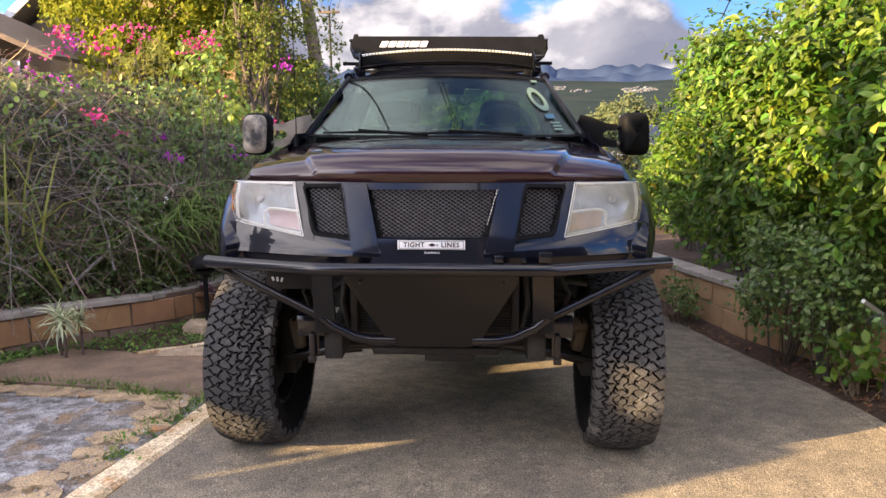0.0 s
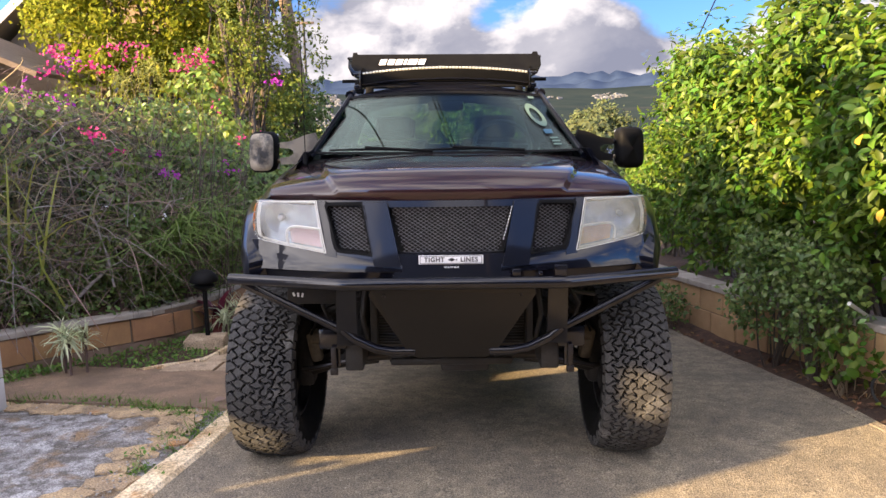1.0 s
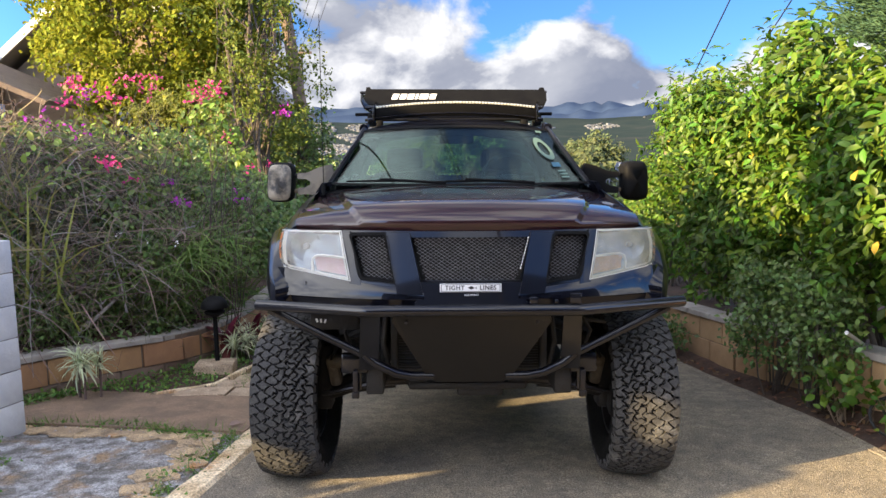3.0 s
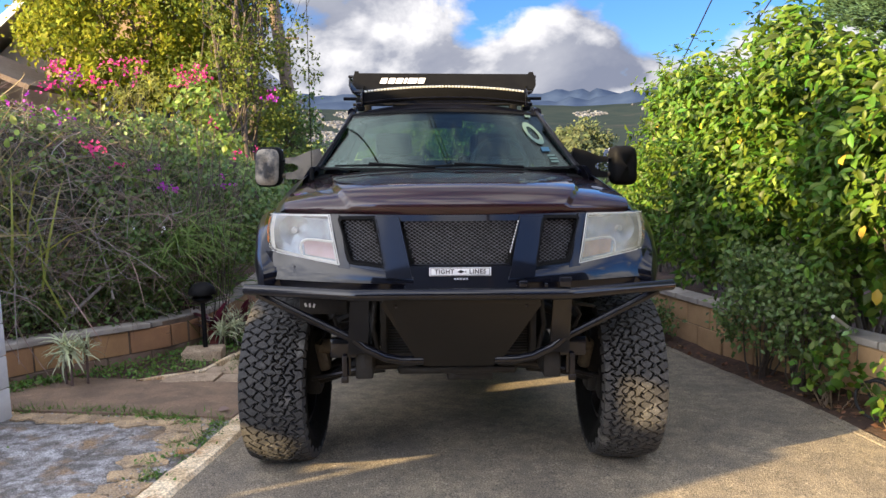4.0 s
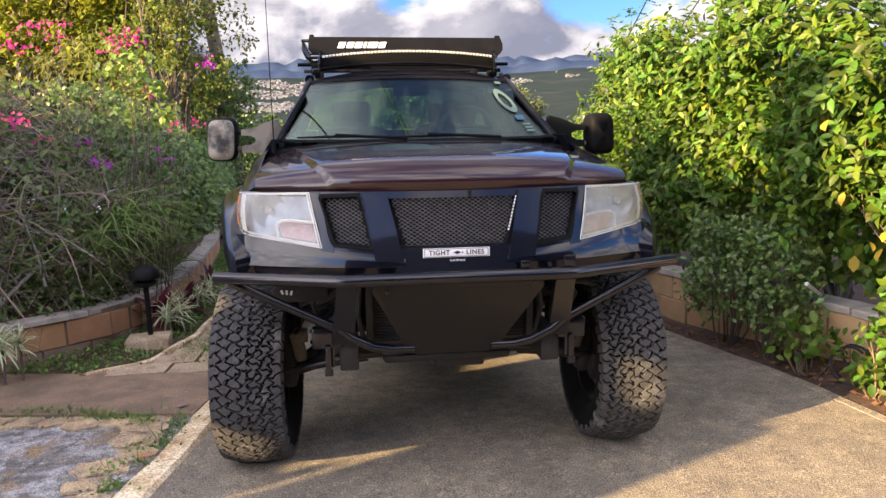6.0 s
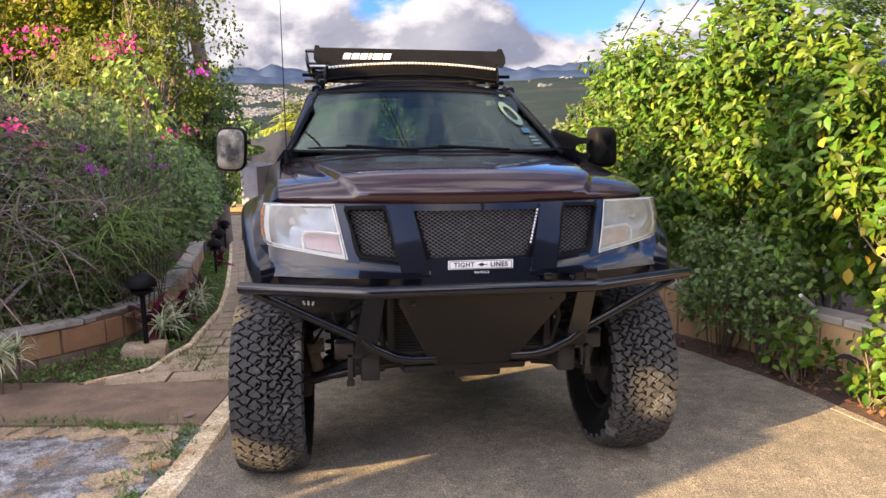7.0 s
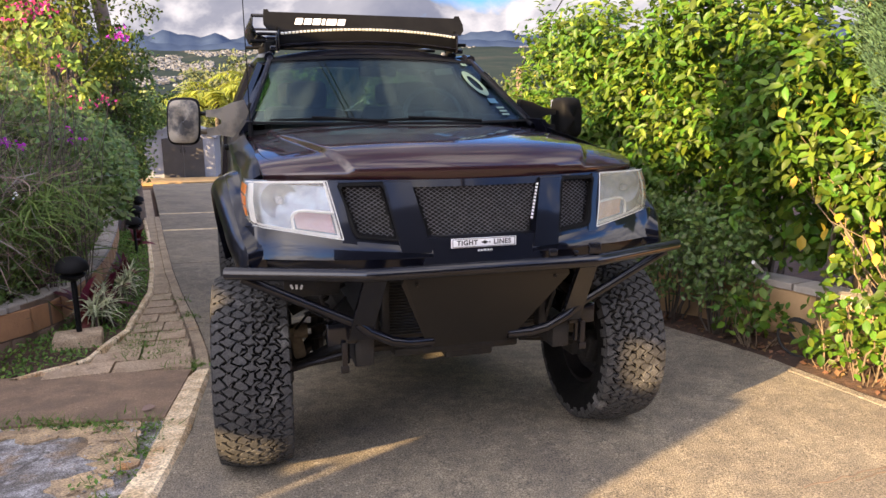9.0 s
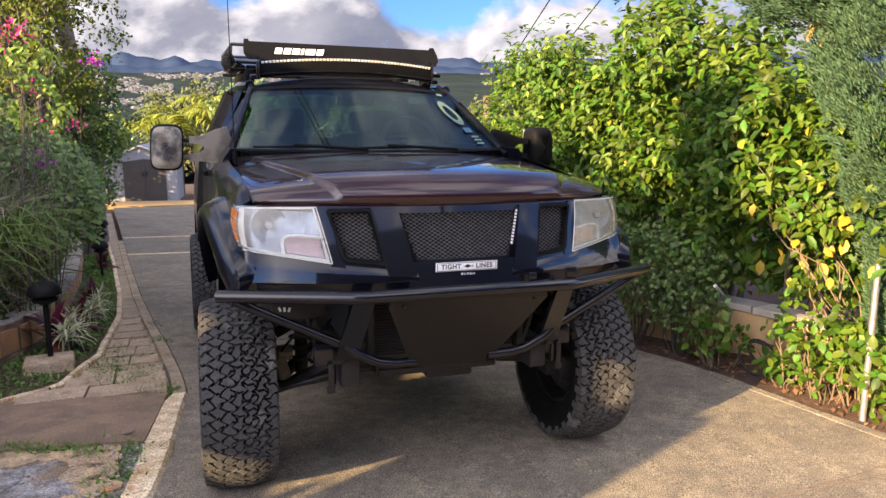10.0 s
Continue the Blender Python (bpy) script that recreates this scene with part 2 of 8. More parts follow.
PAVER = material("paver_stone", (0.44, 0.34, 0.23), 0.92, grain=0.4, grain_scale=90, third=(0.20, 0.15, 0.10), third_scale=6, third_at=0.58, second=(0.33, 0.245, 0.16), scale=9, contrast=1.6, bump=0.45, bump_scale=60, spread=0.12)
SOIL = material("soil", (0.085, 0.045, 0.028), 0.97, second=(0.045, 0.026, 0.018), scale=9, contrast=1.4, bump=1.0, bump_scale=40, third=(0.15, 0.085, 0.05), third_scale=20, third_at=0.6)
LITTER = material("leaf_litter", (0.16, 0.085, 0.04), 0.9, per_island=0.4)
BLOCK_TOP = material("orange_block", (0.46, 0.255, 0.125), 0.9, second=(0.35, 0.19, 0.10), scale=5, bump=0.4, bump_scale=70, spread=0.12, third=(0.22, 0.15, 0.11), third_scale=3.1, third_at=0.6)
BLOCK_LOW = material("weathered_block", (0.26, 0.19, 0.14), 0.92, second=(0.19, 0.12, 0.085), scale=6, bump=0.4, bump_scale=70, spread=0.12, third=(0.32, 0.29, 0.25), third_scale=4, third_at=0.6)
CAP = material("cap_stone", (0.41, 0.37, 0.33), 0.92, second=(0.30, 0.265, 0.235), scale=6, bump=0.5, bump_scale=70, spread=0.1)
TAN_BLOCK = material("tan_block", (0.46, 0.29, 0.155), 0.9, second=(0.36, 0.215, 0.115), scale=5, bump=0.4, bump_scale=70, spread=0.1, third=(0.25, 0.19, 0.14), third_scale=4, third_at=0.62)
MORTAR = material("mortar", (0.20, 0.14, 0.10), 0.95, bump=0.4, bump_scale=90, second=(0.13, 0.095, 0.07), scale=8)
WHITE_BLOCK = material("white_painted_block", (0.62, 0.62, 0.62), 0.8, second=(0.50, 0.50, 0.51), scale=7, bump=0.35, bump_scale=90)
PAINT = material("black_car_paint", (0.0035, 0.004, 0.0075), 0.28, coat=0.5, coat_rough=0.04, second=(0.005, 0.0055, 0.010), scale=3, spec=0.1)
GLOSS_PAINT = material("glossy_black_paint", (0.004, 0.0045, 0.008), 0.15, coat=0.6, coat_rough=0.03, second=(0.006, 0.0065, 0.011), scale=3, spec=0.1)
HOOD_PAINT = material("hood_paint", (0.029, 0.0085, 0.0105), 0.45, coat=1.0, second=(0.019, 0.0065, 0.009), scale=3, spec=0.1, coat_rough=0.045)
PLASTIC = material("black_plastic", (0.005, 0.005, 0.0055), 0.6, spec=0.07, bump=0.15, bump_scale=300, second=(0.008, 0.008, 0.008), scale=12)
FADED = material("faded_plastic", (0.31, 0.265, 0.20), 0.6, third=(0.035, 0.033, 0.032), third_scale=6.0, third_at=0.52, second=(0.25, 0.21, 0.155), scale=14, bump=0.12, bump_scale=200)
STEEL = material("black_steel", (0.004, 0.0045, 0.008), 0.10, second=(0.010, 0.0105, 0.014), scale=20, bump=0.05, bump_scale=120, spec=0.45)
SKID = material("skid_plate_metal", (0.014, 0.012, 0.0105), 0.36, second=(0.010, 0.009, 0.008), scale=5, bump=0.06, bump_scale=150, spec=0.3)
DARK = material("undercarriage", (0.0065, 0.006, 0.006), 0.7, second=(0.016, 0.0135, 0.0115), scale=14, bump=0.4, bump_scale=60)
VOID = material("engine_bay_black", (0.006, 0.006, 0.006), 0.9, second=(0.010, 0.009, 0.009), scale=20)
TREAD = material("dusty_tread", (0.040, 0.039, 0.0385), 0.8, second=(0.056, 0.054, 0.052), scale=16, bump=0.3, bump_scale=160, third=(0.12, 0.116, 0.11), third_scale=7, third_at=0.56, grain=0.35, spec=0.3)
RUBBER = material("tyre_rubber", (0.005, 0.005, 0.005), 0.9, second=(0.009, 0.0085, 0.008), scale=18, bump=0.25, bump_scale=140, spec=0.1)
RIM = material("black_rim", (0.02, 0.02, 0.021), 0.4, metal=0.6, second=(0.035, 0.03, 0.03), scale=9)
MESH = material("grille_mesh", (0.20, 0.205, 0.225), 0.36, metal=0.5, second=(0.11, 0.114, 0.13), scale=30)
GLASS = glass("windscreen_glass", (0.52, 0.64, 0.63), 1.5, gain=0.42)
SIDE_GLASS = glass("side_glass", (0.42, 0.48, 0.46), 1.5, gain=1.2)
LENS = cloudy("headlight_lens", (0.76, 0.73, 0.63), 0.14)
YELLOW_LENS = cloudy("yellowed_headlight_lens", (0.42, 0.40, 0.29), 0.30)
CHROME = material("reflector_chrome", (0.50, 0.56, 0.64), 0.3, metal=0.7, second=(0.30, 0.35, 0.42), scale=18, bump=0.1, bump_scale=40)
LAMP_WHITE = material("lamp_housing", (0.56, 0.56, 0.53), 0.35, second=(0.50, 0.50, 0.48), scale=12)
LAMP_INSIDE = material("lamp_reflector", (0.20, 0.25, 0.31), 0.32, metal=0.8, second=(0.09, 0.115, 0.155), scale=11, contrast=1.7, bump=0.12, bump_scale=26)
AMBER = material("amber_reflector", (0.70, 0.22, 0.035), 0.3, second=(0.42, 0.10, 0.015), scale=30, contrast=1.4)
WHITE = material("white_sticker", (0.78, 0.78, 0.78), 0.5)
BLACK = material("black_print", (0.01, 0.01, 0.01), 0.5)
DARK_SCREEN = material("dark_reflection_screen", (0.035, 0.045, 0.022), 0.9, second=(0.02, 0.028, 0.014), scale=1.5)
GREEN_STICKER = material("pale_green_sticker", (0.105, 0.17, 0.138), 0.5)
BLUE_STICKER = material("blue_sticker", (0.03, 0.11, 0.17), 0.5)
CLOTH = material("seat_cloth", (0.014, 0.0145, 0.016), 0.9, bump=0.3, bump_scale=200, second=(0.02, 0.02, 0.022), scale=9)
FIN = material("radiator_fin", (0.06, 0.062, 0.068), 0.5, metal=0.5, second=(0.035, 0.035, 0.038), scale=30)
CREAM = material("cream_casting", (0.15, 0.12, 0.08), 0.8, second=(0.09, 0.07, 0.05), scale=25, bump=0.3)
WEATHERED = material("weathered_bracket", (0.25, 0.213, 0.16), 0.6, second=(0.12, 0.104, 0.085), scale=9, contrast=1.6, bump=0.2, bump_scale=120)
GREY_TRIM = material("grey_trim", (0.10, 0.105, 0.11), 0.5, second=(0.08, 0.083, 0.088), scale=10)
GRAVEL = material("crumbled_stone", (0.30, 0.28, 0.26), 0.95, per_island=0.5)
LED = material("led_reflector", (0.85, 0.84, 0.72), 0.18, metal=0.5)
GALV = material("galvanised_steel", (0.55, 0.56, 0.57), 0.38, metal=0.8, second=(0.42, 0.43, 0.45), scale=16, contrast=1.3)
WOOD_POLE = material("weathered_pole_wood", (0.17, 0.125, 0.09), 0.9, second=(0.11, 0.08, 0.06), scale=9, bump=0.5, bump_scale=40)
LANTERN = material("lantern_black", (0.006, 0.006, 0.0065), 0.6, second=(0.010, 0.010, 0.010), scale=14, spec=0.12)
CABLE = material("cable_black", (0.012, 0.012, 0.013), 0.7)
BARK = material("grey_bark", (0.115, 0.092, 0.075), 0.92, second=(0.07, 0.056, 0.047), scale=14, bump=0.6, bump_scale=50)
STRAW_STEM = material("straw_stem", (0.19, 0.14, 0.09), 0.9, second=(0.12, 0.09, 0.06), scale=20)
TWIG = material("dry_twig", (0.185, 0.136, 0.105), 0.92, per_island=0.8)
PALE_WOOD = material("bleached_wood", (0.33, 0.30, 0.275), 0.9, second=(0.20, 0.175, 0.155), scale=22, contrast=1.4, bump=0.6, bump_scale=70)
STRAW = material("dry_grass", (0.30, 0.25, 0.11), 0.85, per_island=0.35, sheen_through=0.3)
GRASS = material("green_grass", (0.13, 0.21, 0.045), 0.75, per_island=0.35, sheen_through=0.3)
HEDGE_LEAF = material("hedge_leaf", (0.080, 0.148, 0.014), 0.46, per_island=0.6, sheen_through=0.42, spec=0.34)
YELLOW_LEAF = material("yellow_leaf", (0.45, 0.32, 0.03), 0.5, per_island=0.25, sheen_through=0.35)
SMALL_LEAF = material("shrub_leaf", (0.125, 0.198, 0.050), 0.42, per_island=0.5, sheen_through=0.34)
BANK_LEAF = material("bank_leaf", (0.110, 0.152, 0.034), 0.5, per_island=0.6, sheen_through=0.30)
# bank leaf made darker: the shade inside the scrub is in this colour
SHADED_LEAF = material("shaded_scrub_leaf", (0.040, 0.055, 0.016), 0.6, per_island=0.5, sheen_through=0.15)
LIME_LEAF = material("lime_leaf", (0.17, 0.255, 0.035), 0.5, per_island=0.35, sheen_through=0.35)
TREE_LEAF = material("tree_leaf", (0.225, 0.25, 0.026), 0.7, per_island=0.4, sheen_through=0.4, spec=0.15)
THIN_LEAF = material("thin_tree_leaf", (0.13, 0.165, 0.030), 0.65, per_island=0.45, sheen_through=0.4, spec=0.2)
FEATHER = material("feathery_leaf", (0.26, 0.27, 0.05), 0.6, per_island=0.35, sheen_through=0.35)
CYPRESS_LEAF = material("cypress_leaf", (0.062, 0.132, 0.062), 0.75, per_island=0.35, sheen_through=0.25)
TAN_SPRAY = material("tan_spray", (0.33, 0.24, 0.08), 0.7, per_island=0.3, sheen_through=0.2)
MAGENTA = material("magenta_bract", (0.60, 0.030, 0.24), 0.6, per_island=0.3, sheen_through=0.4)
PINK = material("pink_bract", (0.64, 0.045, 0.24), 0.6, per_island=0.35, sheen_through=0.4)
PURPLE = material("purple_bract", (0.42, 0.03, 0.42), 0.6, per_island=0.25, sheen_through=0.4)
RED_LEAF = material("red_ti_leaf", (0.12, 0.012, 0.022), 0.45, per_island=0.35, sheen_through=0.25)
VARIEGATED = material("variegated_leaf", (0.58, 0.62, 0.40), 0.5, per_island=0.4, sheen_through=0.3)
COVER = material("ground_cover", (0.10, 0.20, 0.03), 0.6, per_island=0.45, sheen_through=0.25)
PALM = material("palm_leaf", (0.26, 0.30, 0.035), 0.5, per_island=0.3, sheen_through=0.35)
FAR_LEAF = material("far_foliage", (0.075, 0.095, 0.030), 0.7, per_island=0.4, sheen_through=0.2)
SHED_WALL = material("shed_wall", (0.27, 0.28, 0.31), 0.7, second=(0.21, 0.22, 0.245), scale=5)
SHED_DOOR = material("shed_door", (0.052, 0.047, 0.045), 0.6, second=(0.040, 0.037, 0.036), scale=5)
ROOF = material("far_roof", (0.33, 0.31, 0.30), 0.7, second=(0.25, 0.24, 0.235), scale=6)
SOLAR = material("solar_panel", (0.02, 0.03, 0.06), 0.15, spec=0.8)
HOUSE_WALL = material("house_wall", (0.30, 0.22, 0.14), 0.85, second=(0.24, 0.17, 0.11), scale=4)
EAVE = material("white_fascia_board", (0.66, 0.66, 0.64), 0.6, second=(0.5, 0.5, 0.48), scale=6)
# no haze volume: its blue is put into the hill and ridge colours
HILL = material("hazed_hillside", (0.020, 0.031, 0.033), 1.0, second=(0.030, 0.040, 0.038), scale=0.02, third=(0.042, 0.046, 0.045), third_scale=0.013, third_at=0.58, spec=0.0)
HAZE_RIDGE = material("hazed_ridge", (0.030, 0.048, 0.092), 1.0, second=(0.042, 0.064, 0.11), scale=0.006, spec=0.0)
FAR_HOUSE = material("far_houses", (0.098, 0.102, 0.108), 0.9, per_island=0.55)
YELLOW_KERB = material("sunlit_gravel", (0.42, 0.28, 0.12), 0.9, second=(0.32, 0.2, 0.09), scale=5, bump=0.4)


# ---- mesh helpers ----
def link_mesh(name, bm, mat, smooth=True, sharp=40):
    me = bpy.data.meshes.new(name)
    bm.normal_update()
    bm.to_mesh(me)
    bm.free()
    finish(me, mat, smooth, sharp)
    return me


def finish(me, mat, smooth=True, sharp=40):
    if mat:
        me.materials.append(mat)
    if smooth and len(me.polygons):
        me.polygons.foreach_set("use_smooth", [True] * len(me.polygons))
        me.set_sharp_from_angle(angle=radians(sharp))


def part(name, bm, mat, parent, label="", smooth=True, sharp=40):
    ob = new(name, link_mesh(name, bm, mat, smooth, sharp))
    ob.parent = parent
    if label:
        ob["label"] = label
    return ob


def solid(name, bm, mat, label="", category="", kind="", group="", smooth=True, sharp=40):
    return tagged(new(name, link_mesh(name, bm, mat, smooth, sharp)), label, category, group, kind)


def thing(name, m, label, category, group="", kind=""):
    ob = new(name)
    ob.matrix_basis = m
    ob.empty_display_size = 0.1
    return tagged(ob, label, category, group, kind)


def box(bm, c, s, m=None, bev=0.0):
    """A box of size s round c, its edges rounded by bev; m turns it about its centre."""
    r = bmesh.ops.create_cube(bm, size=1.0)
    vs = r["verts"]
    bmesh.ops.scale(bm, vec=s, verts=vs)
    if bev:
        es = list({e for v in vs for e in v.link_edges})
        vs = list({v for f in bmesh.ops.bevel(bm, geom=es, offset=bev, segments=2, affect="EDGES", profile=0.5)["faces"] for v in f.verts} | {v for v in vs if v.is_valid})
    if m is not None:
        bmesh.ops.transform(bm, matrix=m, verts=vs)
    bmesh.ops.translate(bm, vec=c, verts=vs)
    return vs


def tube(bm, pts, r, seg=10, caps=True):
    """A round bar along pts; r is one radius or one for each point."""
    pts = [Vector(p) for p in pts]
    rs = r if isinstance(r, (list, tuple)) else [r] * len(pts)
    rings, n0 = [], None
    for i, p in enumerate(pts):
        d = (pts[min(i + 1, len(pts) - 1)] - pts[max(i - 1, 0)]).normalized()
        if n0 is None:
            n0 = d.orthogonal().normalized()
        n0 = (n0 - d * n0.dot(d)).normalized()
        b = d.cross(n0)
        rings.append([bm.verts.new(p + rs[i] * (math.cos(a) * n0 + math.sin(a) * b)) for a in (2 * math.pi * k / seg for k in range(seg))])
    for a, b in zip(rings, rings[1:]):
        for k in range(seg):
            bm.faces.new((a[k], a[(k + 1) % seg], b[(k + 1) % seg], b[k]))
    if caps:
        bm.faces.new(rings[0][::-1])
        bm.faces.new(rings[-1])


def sheet(bm, rows, thick=None, close=False):
    """Faces over a table of points; with thick (a vector, or one for each point by a function) a solid slab."""
    vs = [[bm.verts.new(p) for p in r] for r in rows]
    fs = []
    for a, b in zip(vs, vs[1:]):
        n = len(a)
        for k in range(n if close else n - 1):
            fs.append(bm.faces.new((a[k], a[(k + 1) % n], b[(k + 1) % n], b[k])))
    if thick is not None:
        r = bmesh.ops.extrude_face_region(bm, geom=fs)
        nv = [g for g in r["geom"] if isinstance(g, bmesh.types.BMVert)]
        bmesh.ops.translate(bm, vec=thick, verts=nv)
        bmesh.ops.recalc_face_normals(bm, faces=bm.faces)
    return fs


def prism(bm, pts, vec):
    """A plate: the outline pts pulled along vec."""
    a = [bm.verts.new(p) for p in pts]
    b = [bm.verts.new(Vector(p) + Vector(vec)) for p in pts]
    bm.faces.new(a[::-1])
    bm.faces.new(b)
    n = len(a)
    for k in range(n):
        bm.faces.new((a[k], a[(k + 1) % n], b[(k + 1) % n], b[k]))
    bmesh.ops.recalc_face_normals(bm, faces=bm.faces)


def lathe(bm, prof, c, axis="z", seg=24, a0=0.0, a1=2 * math.pi):
    """Turns a profile of (radius, height) round an axis through c."""
    full = abs(a1 - a0 - 2 * math.pi) < 1e-6
    n = seg if full else seg + 1
    rings = []
    for r, h in prof:
        ring = []
        for k in range(n):
            a = a0 + (a1 - a0) * k / seg
            u, v = r * math.cos(a), r * math.sin(a)
            p = (u, v, h) if axis == "z" else (h, u, v) if axis == "x" else (u, h, v)
            ring.append(bm.verts.new(Vector(p) + Vector(c)))
        rings.append(ring)
    for a, b in zip(rings, rings[1:]):
        for k in range(n if full else n - 1):
            bm.faces.new((a[k], a[(k + 1) % n], b[(k + 1) % n], b[k]))
    bmesh.ops.recalc_face_normals(bm, faces=bm.faces)


def lerp(a, b, t):
    return a + (b - a) * t


def curve_at(table, v):
    """Linear reading of a table of (position, value)."""
    for (a, p), (b, q) in zip(table, table[1:]):
        if v <= b:
            return lerp(p, q, max(0.0, (v - a) / (b - a)))
    return table[-1][1]


LEAF = (np.array([(0, 0, 0), (0.27, 0.30, 0.06), (0, 0.42, -0.02), (-0.27, 0.30, 0.06), (0.26, 0.66, 0.03), (-0.26, 0.66, 0.03), (0, 1.0, -0.14), (0, 0.72, -0.06)]),
        [(0, 1, 2), (0, 2, 3), (1, 4, 7, 2), (2, 7, 5, 3), (4, 6, 7), (7, 6, 5)])
SMALL = (np.array([(0, 0, 0), (0.3, 0.5, 0.06), (0, 1, -0.08), (-0.3, 0.5, 0.06)]), [(0, 1, 2), (0, 2, 3)])
BLADE = (np.array([(0.03, 0, 0), (-0.03, 0, 0), (0.025, 0.45, 0.04), (-0.025, 0.45, 0.04), (0.015, 0.8, -0.06), (-0.015, 0.8, -0.06), (0, 1.0, -0.2)]),
         [(0, 2, 3, 1), (2, 4, 5, 3), (4, 6, 5)])
rng = np.random.default_rng(7)


def scatter_mesh(name, shape, pos, ahead, up, size, mat):
    """Many copies of one small shape in one mesh: its y runs along ahead, its z along up."""
    v, f = shape
    pos, ahead, up = np.asarray(pos, float), np.asarray(ahead, float), np.asarray(up, float)
    size = np.broadcast_to(np.asarray(size, float), (len(pos),))
    ahead = ahead / np.maximum(np.linalg.norm(ahead, axis=1, keepdims=True), 1e-6)
    side = np.cross(ahead, up)
    side /= np.maximum(np.linalg.norm(side, axis=1, keepdims=True), 1e-6)
    up = np.cross(side, ahead)
    q = pos[:, None, :] + size[:, None, None] * (v[None, :, 0:1] * side[:, None, :] + v[None, :, 1:2] * ahead[:, None, :] + v[None, :, 2:3] * up[:, None, :])
    n, k = len(pos), len(v)
    me = bpy.data.meshes.new(name)
    faces = [tuple(i * k + j for j in face) for i in range(n) for face in f]
    me.from_pydata(q.reshape(-1, 3).tolist(), [], faces)
    finish(me, mat, True, 180)
    return me


def chance_dirs(n, lift=0.0, flat=1.0):
    d = rng.normal(size=(n, 3))
    d[:, 2] = d[:, 2] * flat + lift
    return d / np.linalg.norm(d, axis=1, keepdims=True)


def foliage(name, shape, pos, size, mat, parent, ahead=None, up=None, label="", spread=0.35):
    """Leaves at pos, growing along ahead with their faces towards up, each by chance."""
    n = len(pos)
    if ahead is None:
        ahead = chance_dirs(n, -0.3)
    if up is None:
        up = chance_dirs(n, 0.8)
    ahead = np.broadcast_to(np.asarray(ahead, float), (n, 3)) + rng.normal(scale=spread, size=(n, 3))
    up = np.broadcast_to(np.asarray(up, float), (n, 3)) + rng.normal(scale=spread, size=(n, 3))
    sz = np.asarray(size) * rng.uniform(0.65, 1.25, n)
    ob = new(name, scatter_mesh(name, shape, pos, ahead, up, sz, mat))
    if parent is not None:
        ob.parent = parent
    if label:
        ob["label"] = label
    ob["kind"] = "stuff"
    return ob


def ground_height(x, y):
    return -0.025 * x + curve_at([(3.9, 0), (5.5, -0.15), (7.5, -0.24), (12, -0.38), (23, -0.74), (40, -1.3)], y)

# ---- ground ----
def left_edge(y):
    return curve_at([(-8, -2.6), (2.8, -1.47), (3.4, -1.34), (3.8, -1.27), (4.9, -1.18), (5.4, -1.20), (6.3, -1.30), (7.2, -1.42), (8.7, -1.60), (10.9, -1.81), (12.8, -1.98), (22, -2.8)], y)


def right_edge(y):
    return curve_at([(-8, 4.1), (2.87, 2.43), (3.76, 2.28), (4.49, 2.24), (5.53, 2.16), (6.58, 1.99), (12, 1.35), (22, 0.3)], y)


def earth(x, y):
    """The open ground: level with the drive near it, falling to the valley far off."""
    d = math.hypot(x, y - 3)
    return ground_height(x, min(y, 30)) - 0.02 - 0.06 * max(0.0, d - 26) if d < 60 else -3.1 - 0.10 * (d - 60) if d < 300 else -27.0


bm = bmesh.new()
ang = [2 * math.pi * k / 48 for k in range(48)]
rad = [0.0, 1, 2, 3, 4.5, 6, 8, 11, 15, 20, 26, 35, 50, 80, 140, 300, 900, 2500, 4500]
sheet(bm, [[(r * math.cos(a), 3 + r * math.sin(a), earth(r * math.cos(a), 3 + r * math.sin(a)) - 0.06) for a in ang] for r in rad], close=True)
bmesh.ops.remove_doubles(bm, verts=bm.verts, dist=1e-4)
bmesh.ops.recalc_face_normals(bm, faces=bm.faces)
solid("ground", bm, SOIL, "dark brown bare soil around the drive", "ground", "structure")

# drive of cast slabs with narrow joints
drive_cuts = [-8, -4.5, -0.9, 1.0, 6.3, 9.2, 12.15, 14.45, 18.0, 22.0]
drive = thing("driveway", Matrix(), "worn grey-brown concrete driveway in cast slabs", "driveway", "", "structure")
for a, b in zip(drive_cuts, drive_cuts[1:]):
    bm = bmesh.new()
    g, ny = 0.006 if b < 10 else 0.012, max(2, int((b - a) / 0.5))
    sheet(bm, [[(lerp(left_edge(y) + 0.1, right_edge(y) - 0.05, u), y, ground_height(lerp(left_edge(y), right_edge(y), u), y)) for u in (0, 0.17, 0.34, 0.5, 0.67, 0.84, 1)] for y in (lerp(a + g, b - g, k / ny) for k in range(ny + 1))], (0, 0, -0.09))
    part("slab", bm, CONCRETE, drive)
bm = bmesh.new()
for yj in (12.15, 14.45):
    sheet(bm, [[(lerp(left_edge(y) + 0.1, right_edge(y) - 0.05, u), y, ground_height(lerp(left_edge(y), right_edge(y), u), y) + 0.004) for u in (0, 0.5, 1)] for y in (yj - 0.05, yj + 0.05)], (0, 0, -0.05))
part("pale_joint", bm, KERB, drive, "pale mortar joint")

bm = bmesh.new()
for x0, y0, x1, y1, w in ((1.30, 2.53, 2.30, 2.635, 0.0026), (1.55, 2.525, 2.35, 2.58, 0.0022)):
    n = 22
    row = [(lerp(x0, x1, k / n), lerp(y0, y1, k / n) + rng.uniform(-0.011, 0.011)) for k in range(n + 1)]
    sheet(bm, [[(x, y + s * w, ground_height(x, y) + 0.003) for x, y in row] for s in (-1, 1)], (0, 0, -0.02))
part("crack", bm, MORTAR, drive, "dark crack across the slab")

